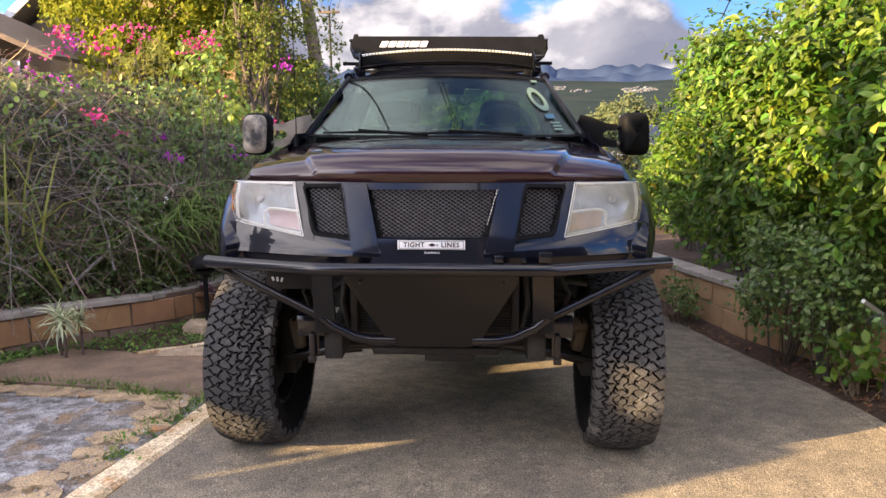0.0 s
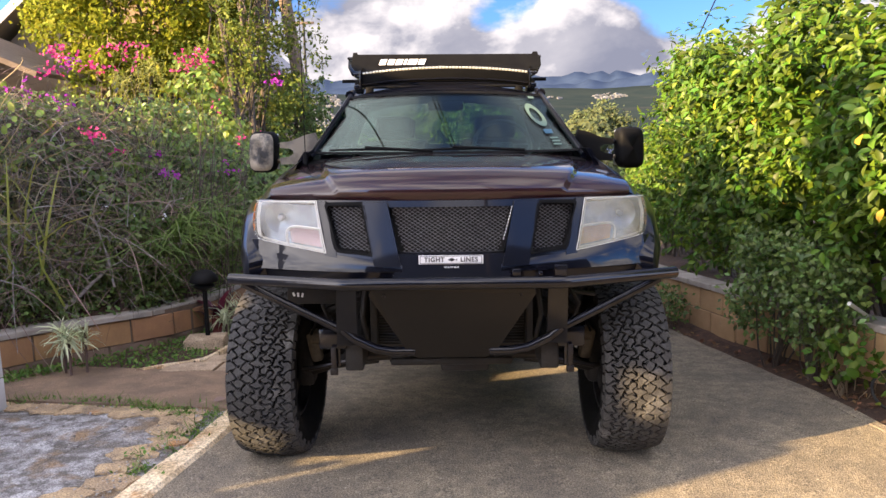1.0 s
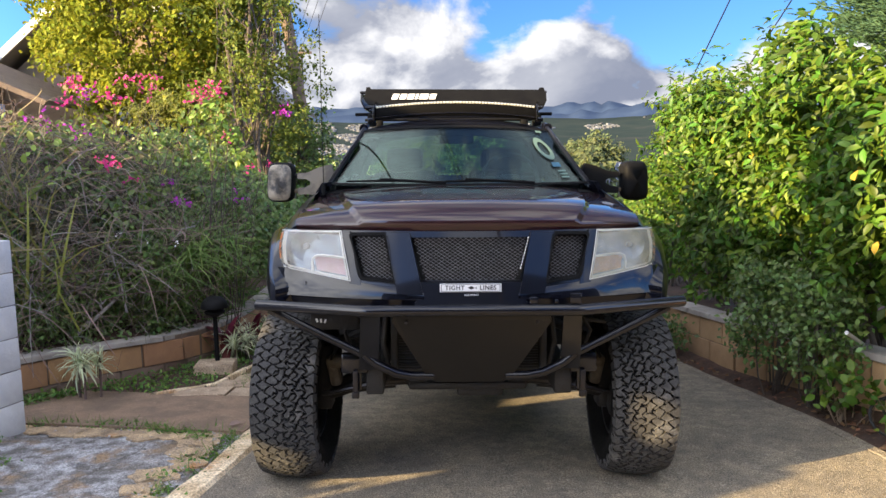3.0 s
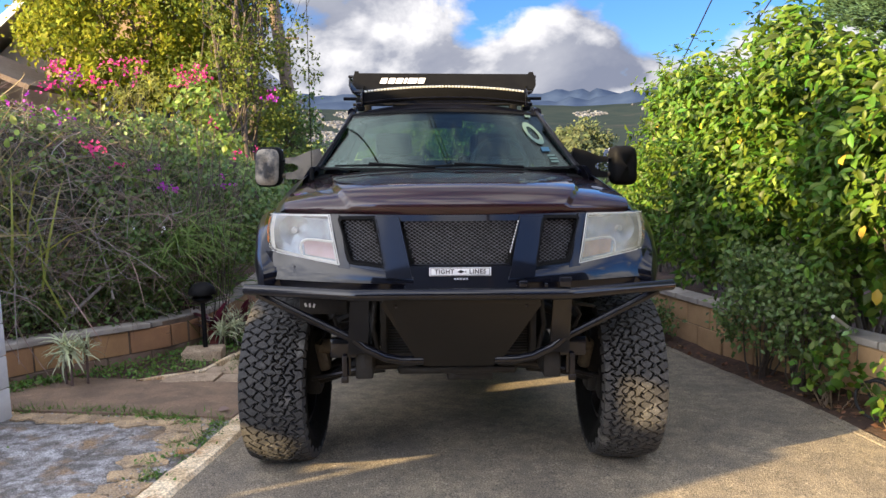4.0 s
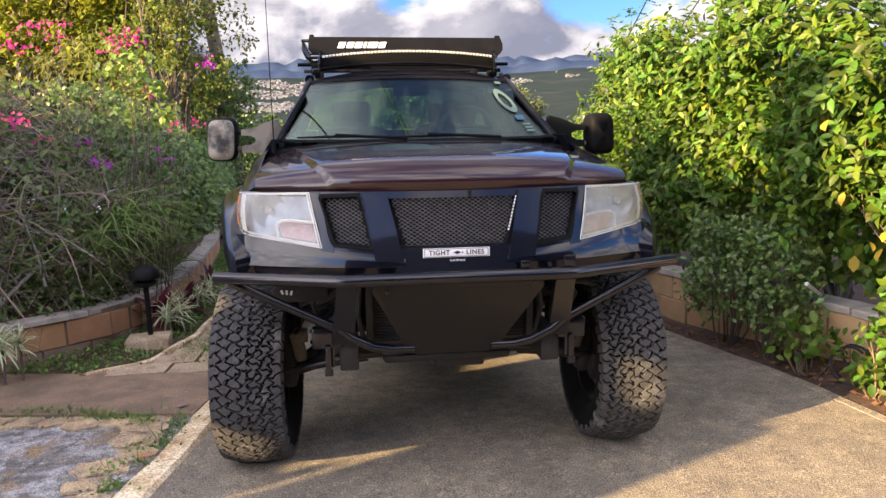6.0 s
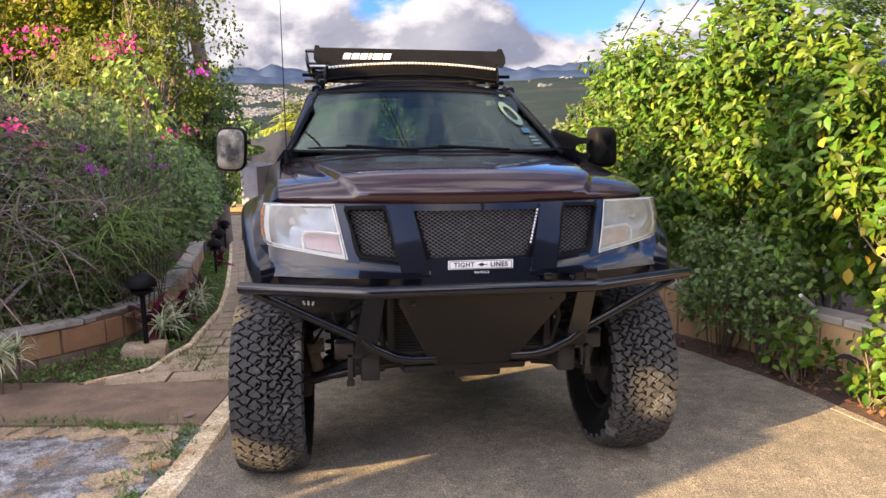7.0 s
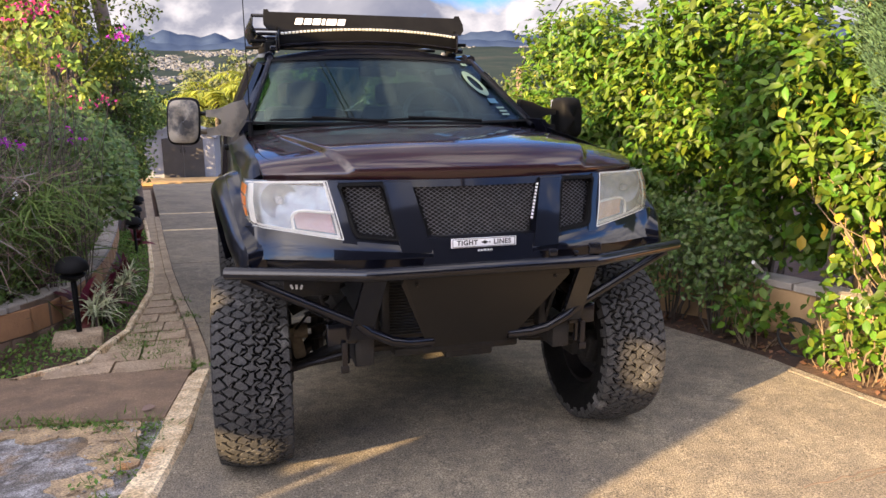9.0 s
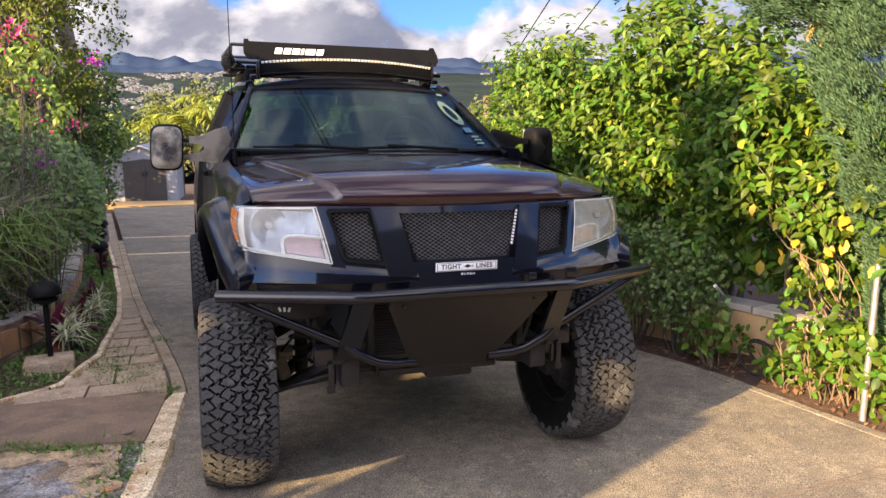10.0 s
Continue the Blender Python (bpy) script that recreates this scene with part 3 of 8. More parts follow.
# flush strips along both sides
for name, edge, w in (("edge_strip_left", left_edge, -0.12), ("edge_strip_right", right_edge, 0.05)):
    ob = thing(name, Matrix(), "pale chipped concrete edging strip beside the drive", "edging", "", "structure")
    y0 = -3.0
    while y0 < (13 if w < 0 else 12):
        bm = bmesh.new()
        y1 = y0 + rng.uniform(0.9, 1.4)
        ys = np.linspace(y0 + 0.004, y1 - 0.004, 7)
        rows = []
        for y in ys:
            e, k = edge(y), rng.uniform(-0.012, 0.012)
            x0, x1 = (e - (0.06 if y < 4.9 else 0.0) + k * (1 if y < 4.9 else 0.3), e + 0.097) if w < 0 else (e - 0.047, e + 0.03 + k)
            h = ground_height(e, y)
            rows.append([(x0, y, h - (0.02 if w < 0 else 0.001)), (lerp(x0, x1, 0.12), y, h + (0.014 if w < 0 else 0.003)), (lerp(x0, x1, 0.88), y, h + (0.016 if w < 0 else 0.004)), (x1, y, h - 0.004)])
        sheet(bm, rows, (0, 0, -0.06))
        part("strip", bm, CONCRETE if w > 0 else KERB if y0 < 4.4 else VERGE, ob, smooth=False)
        y0 = y1

# worn apron, brown slab
def flat_piece(name, corners, mat, label, category, lift=0.0, n=12, rough=0.0, parent=None, kind="structure"):
    """A slab over four corners (x, y), following the ground."""
    (ax, ay), (bx, by), (cx, cy), (dx, dy) = corners
    bm = bmesh.new()
    rows = []
    for j in range(n + 1):
        v, row = j / n, []
        for i in range(n + 1):
            u = i / n
            x = lerp(lerp(ax, bx, u), lerp(dx, cx, u), v)
            y = lerp(lerp(ay, by, u), lerp(dy, cy, u), v)
            row.append((x, y, ground_height(x, y) + lift + rough * noise.noise(Vector((x * 3, y * 3, 1.7)))))
        rows.append(row)
    sheet(bm, rows, (0, 0, -0.08))
    if parent is not None:
        return part(name, bm, mat, parent)
    return solid(name, bm, mat, label, category, kind)


flat_piece("apron", [(-6.5, -4), (-1.60, -4), (-1.42, 2.7), (-4.6, 2.7)], PATCH, "worn patched concrete apron, grey and ochre", "pavement", -0.012, 30, 0.012)
flat_piece("apron", [(-4.6, 2.70), (-1.42, 2.70), (-1.23, 4.03), (-3.2, 4.30)], PATCH, "worn patched concrete apron, grey and ochre", "pavement", -0.004, 40, 0.016)
flat_piece("brown_slab", [(-2.98, 4.27), (-1.30, 4.00), (-1.20, 4.92), (-2.95, 5.22)], BROWN, "smooth brown concrete slab beside the drive", "pavement", 0.02, 8)

# what is left of an ochre topping along the edges of the apron, in broken patches
top_layer = thing("apron_topping", Matrix(), "broken patches of ochre topping along the apron's edge", "pavement", "", "structure")
OUTLINES = []
for k in range(9):
    y = 2.62 + k * 0.155
    OUTLINES.append((left_edge(y) - 0.16 - 0.05 * (k % 3), y, 0.10 + 0.03 * (k % 2), 0.095))
for k in range(9):
    x = -1.50 - k * 0.175
    OUTLINES.append((x, 3.93 - 0.155 * (x + 1.35), 0.105, 0.075 + 0.03 * (k % 3)))
for cx, cy, wx, wy in OUTLINES:
    bm = bmesh.new()
    ring = []
    for i in range(15):
        a = 2 * math.pi * i / 15
        r = 1.0 + 0.34 * rng.uniform(-1, 1)
        x, y = cx + wx * r * math.cos(a), cy + wy * r * math.sin(a)
        x = min(x, left_edge(y) - 0.062)
        ring.append((x, y, ground_height(x, y) - 0.004))
    prism(bm, ring, (0, 0, 0.011))
    part("patch", bm, OCHRE, top_layer, smooth=False)

# stepping pavers between the drive and the planted bed
path = thing("paver_path", Matrix(), "sun-bleached rectangular stone pavers with grass in the joints", "path", "", "structure")


def bed_edge(y):
    return curve_at([(5.0, -2.25), (5.07, -2.15), (5.36, -1.88), (6.14, -1.70), (7.57, -1.65), (8.76, -1.72), (11.5, -1.98), (13, -2.14), (20, -2.9)], y)


y = 4.98
while y < 7.6:
    h = rng.uniform(0.25, 0.31)
    xl, xr = bed_edge(y + h / 2) + 0.035, left_edge(y + h / 2) - 0.012
    n = 2 if xr - xl > 0.28 else 1
    cut = [xl] + ([lerp(xl, xr, rng.uniform(0.42, 0.62))] if n == 2 else []) + [xr]
    for a, b in zip(cut, cut[1:]):
        bm = bmesh.new()
        z = ground_height(a, y) + rng.uniform(-0.004, 0.006)
        prism(bm, [(a + 0.005, y + 0.005, z), (b - 0.005, y + 0.005, z), (b - 0.005 + rng.uniform(-0.004, 0.004), y + h - 0.005, z - 0.07 * h), (a + 0.005, y + h - 0.005, z - 0.07 * h)], (0, 0, 0.02))
        part("paver", bm, PAVER, path, smooth=False)
    y += h
bm = bmesh.new()
ys = np.linspace(7.65, 20.0, 24)
sheet(bm, [[(bed_edge(y), y, ground_height(bed_edge(y), y) + 0.004), (max(bed_edge(y) + 0.02, left_edge(y) + 0.02), y, ground_height(left_edge(y), y) + 0.004)] for y in ys], (0, 0, -0.05))
part("far_strip", bm, VERGE, path, "bare sandy verge")
bm = bmesh.new()
ys = np.linspace(4.97, 7.65, 12)
sheet(bm, [[(bed_edge(y) + 0.0, y, ground_height(-1.6, y) + 0.004), (left_edge(y) - 0.004, y, ground_height(-1.3, y) + 0.004)] for y in ys], (0, 0, -0.05))
part("joint_sand", bm, VERGE, path, "sandy soil in the joints")

# pale edging of the bed
ob = thing("bed_edging", Matrix(), "weathered pale garden edging curving along a bed", "edging", "", "structure")
y = 5.02
while y < 13.0:
    bm = bmesh.new()
    y1 = y + (0.28 if y < 6 else 0.6)
    rows = []
    for v in np.linspace(y + 0.004, y1 - 0.004, 4):
        x, z, k = bed_edge(v), ground_height(-1.8, v) + 0.006 * math.sin(v * 9), rng.uniform(-0.003, 0.003)
        rows.append([(x - 0.026, v, z - 0.03), (x - 0.024 + k, v, z + 0.034), (x - 0.016, v, z + 0.042 + k), (x + 0.014, v, z + 0.041), (x + 0.022 + k, v, z + 0.032), (x + 0.024, v, z - 0.03)])
    sheet(bm, rows, close=True)
    bmesh.ops.recalc_face_normals(bm, faces=bm.faces)
    part("edging_piece", bm, KERB, ob)
    y = y1

# far verge in the sun, in front of the shed
flat_piece("gravel_verge", [(-3.6, 22.0), (0.6, 22.05), (0.8, 24.3), (-3.8, 24.0)], YELLOW_KERB, "pale gravel verge in low sun", "ground", 0.03, 6)


# ---- low block walls ----
def block_wall(name, line, courses, label, top_at, cap, thick=0.19):
    """A wall of blocks along line (points (x, y)); courses: (height, length, material)."""
    ob = thing(name, Matrix(), label, "retaining wall", "", "structure")
    pts = [Vector((*p, 0)) for p in line]
    cum = [0.0]
    for a, b in zip(pts, pts[1:]):
        cum.append(cum[-1] + (b - a).length)

    def at(s):
        s = min(max(s, 0), cum[-1])
        for i in range(len(pts) - 1):
            if s <= cum[i + 1] + 1e-9:
                d = (pts[i + 1] - pts[i]).normalized()
                return pts[i] + d * (s - cum[i]), d
    total = cum[-1]
    z0 = -0.0
    for ci, (h, length, mat) in enumerate(courses):
        s = -length * 0.5 * (ci % 2)
        while s < total:
            a, b = max(s, 0) + 0.005, min(s + length, total) - 0.005
            s += length
            if b - a < 0.03:
                continue
            (pa, da), (pb, db) = at(a), at(b)
            na, nb = Vector((da.y, -da.x, 0)), Vector((db.y, -db.x, 0))
            out = rng.uniform(-0.004, 0.004) + (0.012 if cap and ci == len(courses) - 1 else 0)
            base = top_at(pa.y) - sum(c[0] for c in courses) + z0
            base2 = top_at(pb.y) - sum(c[0] for c in courses) + z0
            bm = bmesh.new()
            e, dz = 0.006, (0, 0, 1)
            lo, hi = 0.005, h - (0.004 if ci < len(courses) - 1 else 0)
            ring = []
            for p, n, d, s1, bz in ((pa, na, da, 1, base), (pb, nb, db, -1, base2)):
                f = p + n * out
                bk = p - n * thick
                ring.append([f + d * s1 * e + Vector((0, 0, bz + lo)), f + n * 0.0 + d * s1 * e + Vector((0, 0, bz + hi - e)), f - n * e + d * s1 * e + Vector((0, 0, bz + hi)), bk + Vector((0, 0, bz + hi)), bk + Vector((0, 0, bz + lo))])
            va, vb = [bm.verts.new(p) for p in ring[0]], [bm.verts.new(p) for p in ring[1]]
            for k in range(5):
                bm.faces.new((va[k], va[(k + 1) % 5], vb[(k + 1) % 5], vb[k]))
            bm.faces.new(va[::-1])
            bm.faces.new(vb)
            bmesh.ops.recalc_face_normals(bm, faces=bm.faces)
            part("cap_stone" if cap and ci == len(courses) - 1 else "block", bm, mat, ob, smooth=False)
        z0 += h
    bm = bmesh.new()
    hh = sum(c[0] for c in courses) - 0.012
    rows = []
    for s in np.linspace(0.02, total - 0.02, 40):
        p, d = at(s)
        n = Vector((d.y, -d.x, 0))
        t = top_at(p.y) - 0.012
        rows.append([p - n * 0.012 + Vector((0, 0, t - hh - 0.1)), p - n * 0.012 + Vector((0, 0, t)), p - n * (thick - 0.01) + Vector((0, 0, t)), p - n * (thick - 0.01) + Vector((0, 0, t - hh - 0.1))])
    sheet(bm, rows, close=True)
    bmesh.ops.recalc_face_normals(bm, faces=bm.faces)
    part("mortar", bm, MORTAR, ob)
    return ob


LEFT_LINE = [(-3.22, 4.50), (-3.03, 4.90), (-2.84, 5.28), (-2.67, 5.54), (-2.5, 5.78), (-2.33, 6.03), (-2.21, 6.32), (-2.14, 6.7), (-2.11, 7.2), (-2.11, 8.0), (-2.16, 9.3), (-2.32, 11.2), (-2.6, 13.0)]


def wall_x(y):
    """Where the left wall's face runs."""
    return curve_at([(q, p) for p, q in LEFT_LINE], y)


def wall_top(y):
    return curve_at([(4.5, 0.34), (4.9, 0.30), (5.28, 0.27), (5.78, 0.22), (6.3, 0.18), (8, 0.10), (12, -0.02)], y)



block_wall("retaining_wall_left", LEFT_LINE, [(0.17, 0.40, BLOCK_LOW), (0.19, 0.40, BLOCK_TOP), (0.045, 0.80, CAP)], "low orange block retaining wall with grey cap stones", wall_top, True)
RIGHT_LINE = [(1.6, 12.5), (2.0, 8.4), (2.2, 6.7), (2.32, 5.79), (2.45, 5.2), (2.62, 4.6), (2.69, 4.1), (2.72, 3.3), (2.8, 2.2)]
block_wall("retaining_wall_right", RIGHT_LINE, [(0.19, 0.40, TAN_BLOCK), (0.19, 0.40, TAN_BLOCK), (0.05, 0.40, CAP)], "low tan block retaining wall under a hedge", lambda y: 0.36 - 0.05 * max(0, y - 3.5), True)

# white block wall at the street end
ob = thing("white_wall", Matrix(), "white painted concrete block wall with grey joints", "wall", "", "structure")
d = Vector((-0.33, -0.94, 0)).normalized()
nrm = Vector((d.y, -d.x, 0))
for ci in range(6):
    s = -0.2 * (ci % 2)
    while s < 0.8:
        a, b = max(s, 0), min(s + 0.4, 0.8)
        s += 0.4
        if b - a < 0.05:
            continue
        bm = bmesh.new()
        c = Vector((-2.62, 4.10, 0)) + d * ((a + b) / 2) - nrm * -0.1
        box(bm, (c.x, c.y, 0.05 + 0.193 * ci + 0.09), (b - a - 0.006, 0.2, 0.187), Matrix.Rotation(math.atan2(d.y, d.x), 4, "Z"), 0.004)
        part("block", bm, WHITE_BLOCK, ob)
bm = bmesh.new()
c = Vector((-2.62, 4.10, 0)) + d * 0.4 + nrm * 0.1
box(bm, (c.x, c.y, 0.58), (0.77, 0.185, 1.14), Matrix.Rotation(math.atan2(d.y, d.x), 4, "Z"))
part("mortar", bm, CAP, ob)


# earth of the two banks
def bank_height(x, y):
    """The planted bank behind the left wall."""
    d = max(0.0, wall_x(y) - x)
    return wall_top(y) - 0.05 + 0.30 * min(d, 4.0)


bm = bmesh.new()
rows = []
for y in np.linspace(4.6, 16, 24):
    wx = wall_x(y) - 0.17
    rows.append([(wx - k * 0.6, y, bank_height(wx - k * 0.6, y) + 0.05 * noise.noise(Vector((k * 1.1, y * 1.3, 0)))) for k in range(13)])
sheet(bm, rows, (0, 0, -0.8))
solid("bank_left", bm, SOIL, "dry soil bank behind the block wall", "bank", "structure")
bm = bmesh.new()
rows = []
for y in np.linspace(2.2, 12.4, 20):
    wx = curve_at([(q, p) for p, q in RIGHT_LINE[::-1]], y) + 0.17
    rows.append([(wx + k * 0.7, y, 0.30 - 0.05 * max(0, y - 3.5) + 0.04 * noise.noise(Vector((k, y, 3)))) for k in range(9)])
sheet(bm, rows, (0, 0, -0.6))
solid("bank_right", bm, SOIL, "dark soil behind the tan block wall", "bank", "structure")
# strip of soil between the drive and the right wall
bm = bmesh.new()
rows = []
for y in np.linspace(1.6, 12, 80):
    a, b = right_edge(y) + 0.02, curve_at([(q, p) for p, q in RIGHT_LINE[::-1]], y) + 0.02
    rows.append([(lerp(a, b, u), y, ground_height(a, y) - 0.012 + 0.06 * u + 0.022 * noise.noise(Vector((u * 4, y * 6, 5)))) for u in (0, 0.15, 0.3, 0.45, 0.6, 0.8, 1)])
sheet(bm, rows, (0, 0, -0.1))
solid("soil_strip", bm, SOIL, "brown soil strip with dry leaves below the wall", "soil", "structure")
# soil of the bed inside the edging
bm = bmesh.new()
rows = []
for y in np.linspace(4.35, 13, 50):
    a = wall_x(y) - 0.03
    b = max(bed_edge(y), a + 0.12) if y > 5.1 else a + 0.22
    rows.append([(lerp(a, b, u), y, ground_height(-1.9, y) + 0.024 + 0.015 * noise.noise(Vector((u * 3, y * 5, 8)))) for u in (0, 0.33, 0.66, 1)])
sheet(bm, rows, (0, 0, -0.1))
solid("planting_bed", bm, SOIL, "dark soil bed along the foot of the wall", "soil", "structure")

# bodies added out of view: two walls for shade, one screen for dark reflections
ob = thing("sun_shaping_wall", Matrix(), "unseen pale wall with openings, added to shape sun and shade", "wall", "", "structure")
# gaps between the panels let through the sun streaks on tyres and drive
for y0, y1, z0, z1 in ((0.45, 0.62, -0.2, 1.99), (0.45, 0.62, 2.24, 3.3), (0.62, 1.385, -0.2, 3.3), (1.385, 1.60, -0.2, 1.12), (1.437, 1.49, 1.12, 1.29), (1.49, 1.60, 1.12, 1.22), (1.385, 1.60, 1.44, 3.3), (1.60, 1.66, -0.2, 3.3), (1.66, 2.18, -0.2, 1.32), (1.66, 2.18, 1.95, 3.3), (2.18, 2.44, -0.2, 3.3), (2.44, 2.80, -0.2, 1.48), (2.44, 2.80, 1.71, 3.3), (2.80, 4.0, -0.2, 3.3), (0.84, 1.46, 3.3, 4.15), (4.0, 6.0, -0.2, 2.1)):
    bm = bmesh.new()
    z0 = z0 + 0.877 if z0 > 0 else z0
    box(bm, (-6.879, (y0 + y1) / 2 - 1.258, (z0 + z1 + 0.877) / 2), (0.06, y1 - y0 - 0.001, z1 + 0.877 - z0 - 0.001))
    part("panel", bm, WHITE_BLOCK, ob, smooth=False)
# added wall, out of view, that keeps low sun off the bank's foot
bm = bmesh.new()
box(bm, (-8.5, 9.2, 1.65), (0.2, 10.5, 3.7))
solid("neighbour_wall", bm, WHITE_BLOCK, "unseen plain wall, added to shade the bank and far drive", "wall", "structure", smooth=False)
# added dark block, out of view, for the truck's front to reflect
bm = bmesh.new()
box(bm, (3.5, -9.0, 3.3), (21.0, 1.2, 7.0), None, 0.3)
solid("street_screen", bm, DARK_SCREEN, "unseen dark screen across the street, added to darken reflections", "hedge", "structure")

# ---- the pickup ----
truck = thing("pickup_truck", pose(-0.019, 3.5, 0, 0.6, 1.0, -0.3), "lifted black four-door pickup with a steel tube bumper, dusty", "truck")


def tpart(name, bm, mat, label="", parent=None, smooth=True, sharp=40):
    """A part given in the truck's own metres, y counted from the street."""
    bmesh.ops.translate(bm, vec=(0, -3.5, 0), verts=bm.verts)
    return part(name, bm, mat, parent or truck, label, smooth, sharp)


def face_y(x, z):
    """The bowed front of the truck."""
    return 2.86 + 0.32 * (z - 1.07) + 0.30 * x * x


def patch(bm, c, off=0.0, thick=0.03, nu=8, nv=3):
    """A panel on the truck's front: corners (x, z) lower left, lower right, upper right, upper left."""
    rows = []
    for j in range(nv + 1):
        v, row = j / nv, []
        for i in range(nu + 1):
            u = i / nu
            x = lerp(lerp(c[0][0], c[1][0], u), lerp(c[3][0], c[2][0], u), v)
            z = lerp(lerp(c[0][1], c[1][1], u), lerp(c[3][1], c[2][1], u), v)
            row.append((x, face_y(x, z) + off, z))
        rows.append(row)
    sheet(bm, rows, (0, thick, 0))


def both(c):
    """The four corners and their mirror image."""
    m = [(-x, z) for x, z in c]
    return c, [m[1], m[0], m[3], m[2]]


def smooth_at(table, v):
    """Smooth reading of a table of (position, value)."""
    n = len(table)
    for i in range(n - 1):
        (a, p), (b, q) = table[i], table[i + 1]
        if v <= b or i == n - 2:
            t = min(1.0, max(0.0, (v - a) / (b - a)))
            da = (q - table[i - 1][1]) / (b - table[i - 1][0]) if i else (q - p) / (b - a)
            db = (table[i + 2][1] - p) / (table[i + 2][0] - a) if i < n - 2 else (q - p) / (b - a)
            h = b - a
            return (2 * t**3 - 3 * t**2 + 1) * p + (t**3 - 2 * t**2 + t) * h * da + (-2 * t**3 + 3 * t**2) * q + (t**3 - t**2) * h * db


# hood: a raised middle with a crease to each side
def hood_point(u, v):
    mid = [(0, 2.945, 1.296), (0.05, 2.932, 1.33), (0.12, 2.948, 1.366), (0.22, 2.99, 1.396), (0.36, 3.08, 1.421), (0.6, 3.40, 1.440), (0.82, 3.80, 1.450), (1, 4.14, 1.452)]
    side = [(0, 3.165, 1.298), (0.05, 3.155, 1.316), (0.12, 3.168, 1.334), (0.22, 3.20, 1.350), (0.36, 3.28, 1.366), (0.6, 3.52, 1.384), (0.82, 3.86, 1.398), (1, 4.16, 1.410)]
    q = abs(u)
    crease = (0.455 + 0.215 * v) / 0.8
    foot = crease + 0.04
    a = lerp(0, crease, q / 0.7) if q <= 0.7 else lerp(crease, foot, (q - 0.7) / 0.1) if q <= 0.8 else lerp(foot, 1.0, (q - 0.8) / 0.2)
    t = a ** 2.4
    ym, zm = smooth_at([(p[0], p[1]) for p in mid], v), smooth_at([(p[0], p[2]) for p in mid], v)
    ys, zs = smooth_at([(p[0], p[1]) for p in side], v), smooth_at([(p[0], p[2]) for p in side], v)
    k = min(1.0, max(0.0, (q - 0.7) / 0.1))
    step = 0.019 * k * k * (3 - 2 * k) * min(1.0, 0.25 + v / 0.16)
    x = math.copysign(a, u) * lerp(0.785, 0.82, v)
    return (x, lerp(ym, ys, t), lerp(zm, zs, t ** 1.15) - step)


bm = bmesh.new()
us = [-1, -0.985, -0.96, -0.93, -0.9, -0.87, -0.84, -0.82, -0.8, -0.79, -0.78, -0.765, -0.75, -0.735, -0.72, -0.71, -0.7, -0.68, -0.65, -0.6, -0.5, -0.4, -0.27, -0.13, 0]
us = us + [-u for u in us[-2::-1]]
vs_ = [0, 0.02, 0.04, 0.06, 0.08, 0.1, 0.12, 0.15, 0.18, 0.22, 0.26, 0.31, 0.36, 0.42, 0.48, 0.54, 0.6, 0.68, 0.76, 0.84, 0.92, 1]
sheet(bm, [[hood_point(u, v) for u in us] for v in vs_], (0, 0.012, -0.022))
hood = tpart("hood", bm, HOOD_PAINT, "dark maroon-black hood with a raised middle", sharp=60)
bm = bmesh.new()
sheet(bm, [[(x, lerp(4.15, 4.33 - 0.18 * (1 - (x / 0.75) ** 2), v), 1.442 - 0.035 * (x / 0.75) ** 2 + 0.012 * v) for x in np.linspace(-0.79, 0.79, 13)] for v in (0, 0.5, 1)], (0, 0, -0.03))
tpart("cowl", bm, PLASTIC, "black plastic cowl")

# front panels
bm = bmesh.new()
patch(bm, [(-0.56, 1.268), (0.56, 1.268), (0.56, 1.295), (-0.56, 1.295)], 0.008, 0.05, 16, 2)
tpart("grille_top", bm, PAINT)
for c in both([(0.205, 1.035), (0.315, 1.035), (0.365, 1.29), (0.262, 1.29)]):
    bm = bmesh.new()
    patch(bm, c, -0.012, 0.06, 4, 6)
    tpart("grille_strut", bm, PAINT)
for c in both([(0.47, 1.06), (0.522, 1.06), (0.572, 1.292), (0.527, 1.292)]):
    bm = bmesh.new()
    patch(bm, c, -0.004, 0.06, 3, 6)
    tpart("grille_end", bm, PAINT)
for c in both([(0.31, 1.045), (0.48, 1.06), (0.484, 1.098), (0.322, 1.083)]):
    bm = bmesh.new()
    patch(bm, c, 0.0, 0.05, 5, 2)
    tpart("grille_sill", bm, PAINT)
bm = bmesh.new()
patch(bm, [(-0.235, 1.0), (0.235, 1.0), (0.218, 1.084), (-0.218, 1.084)], -0.004, 0.06, 8, 3)
tpart("grille_base", bm, PAINT)


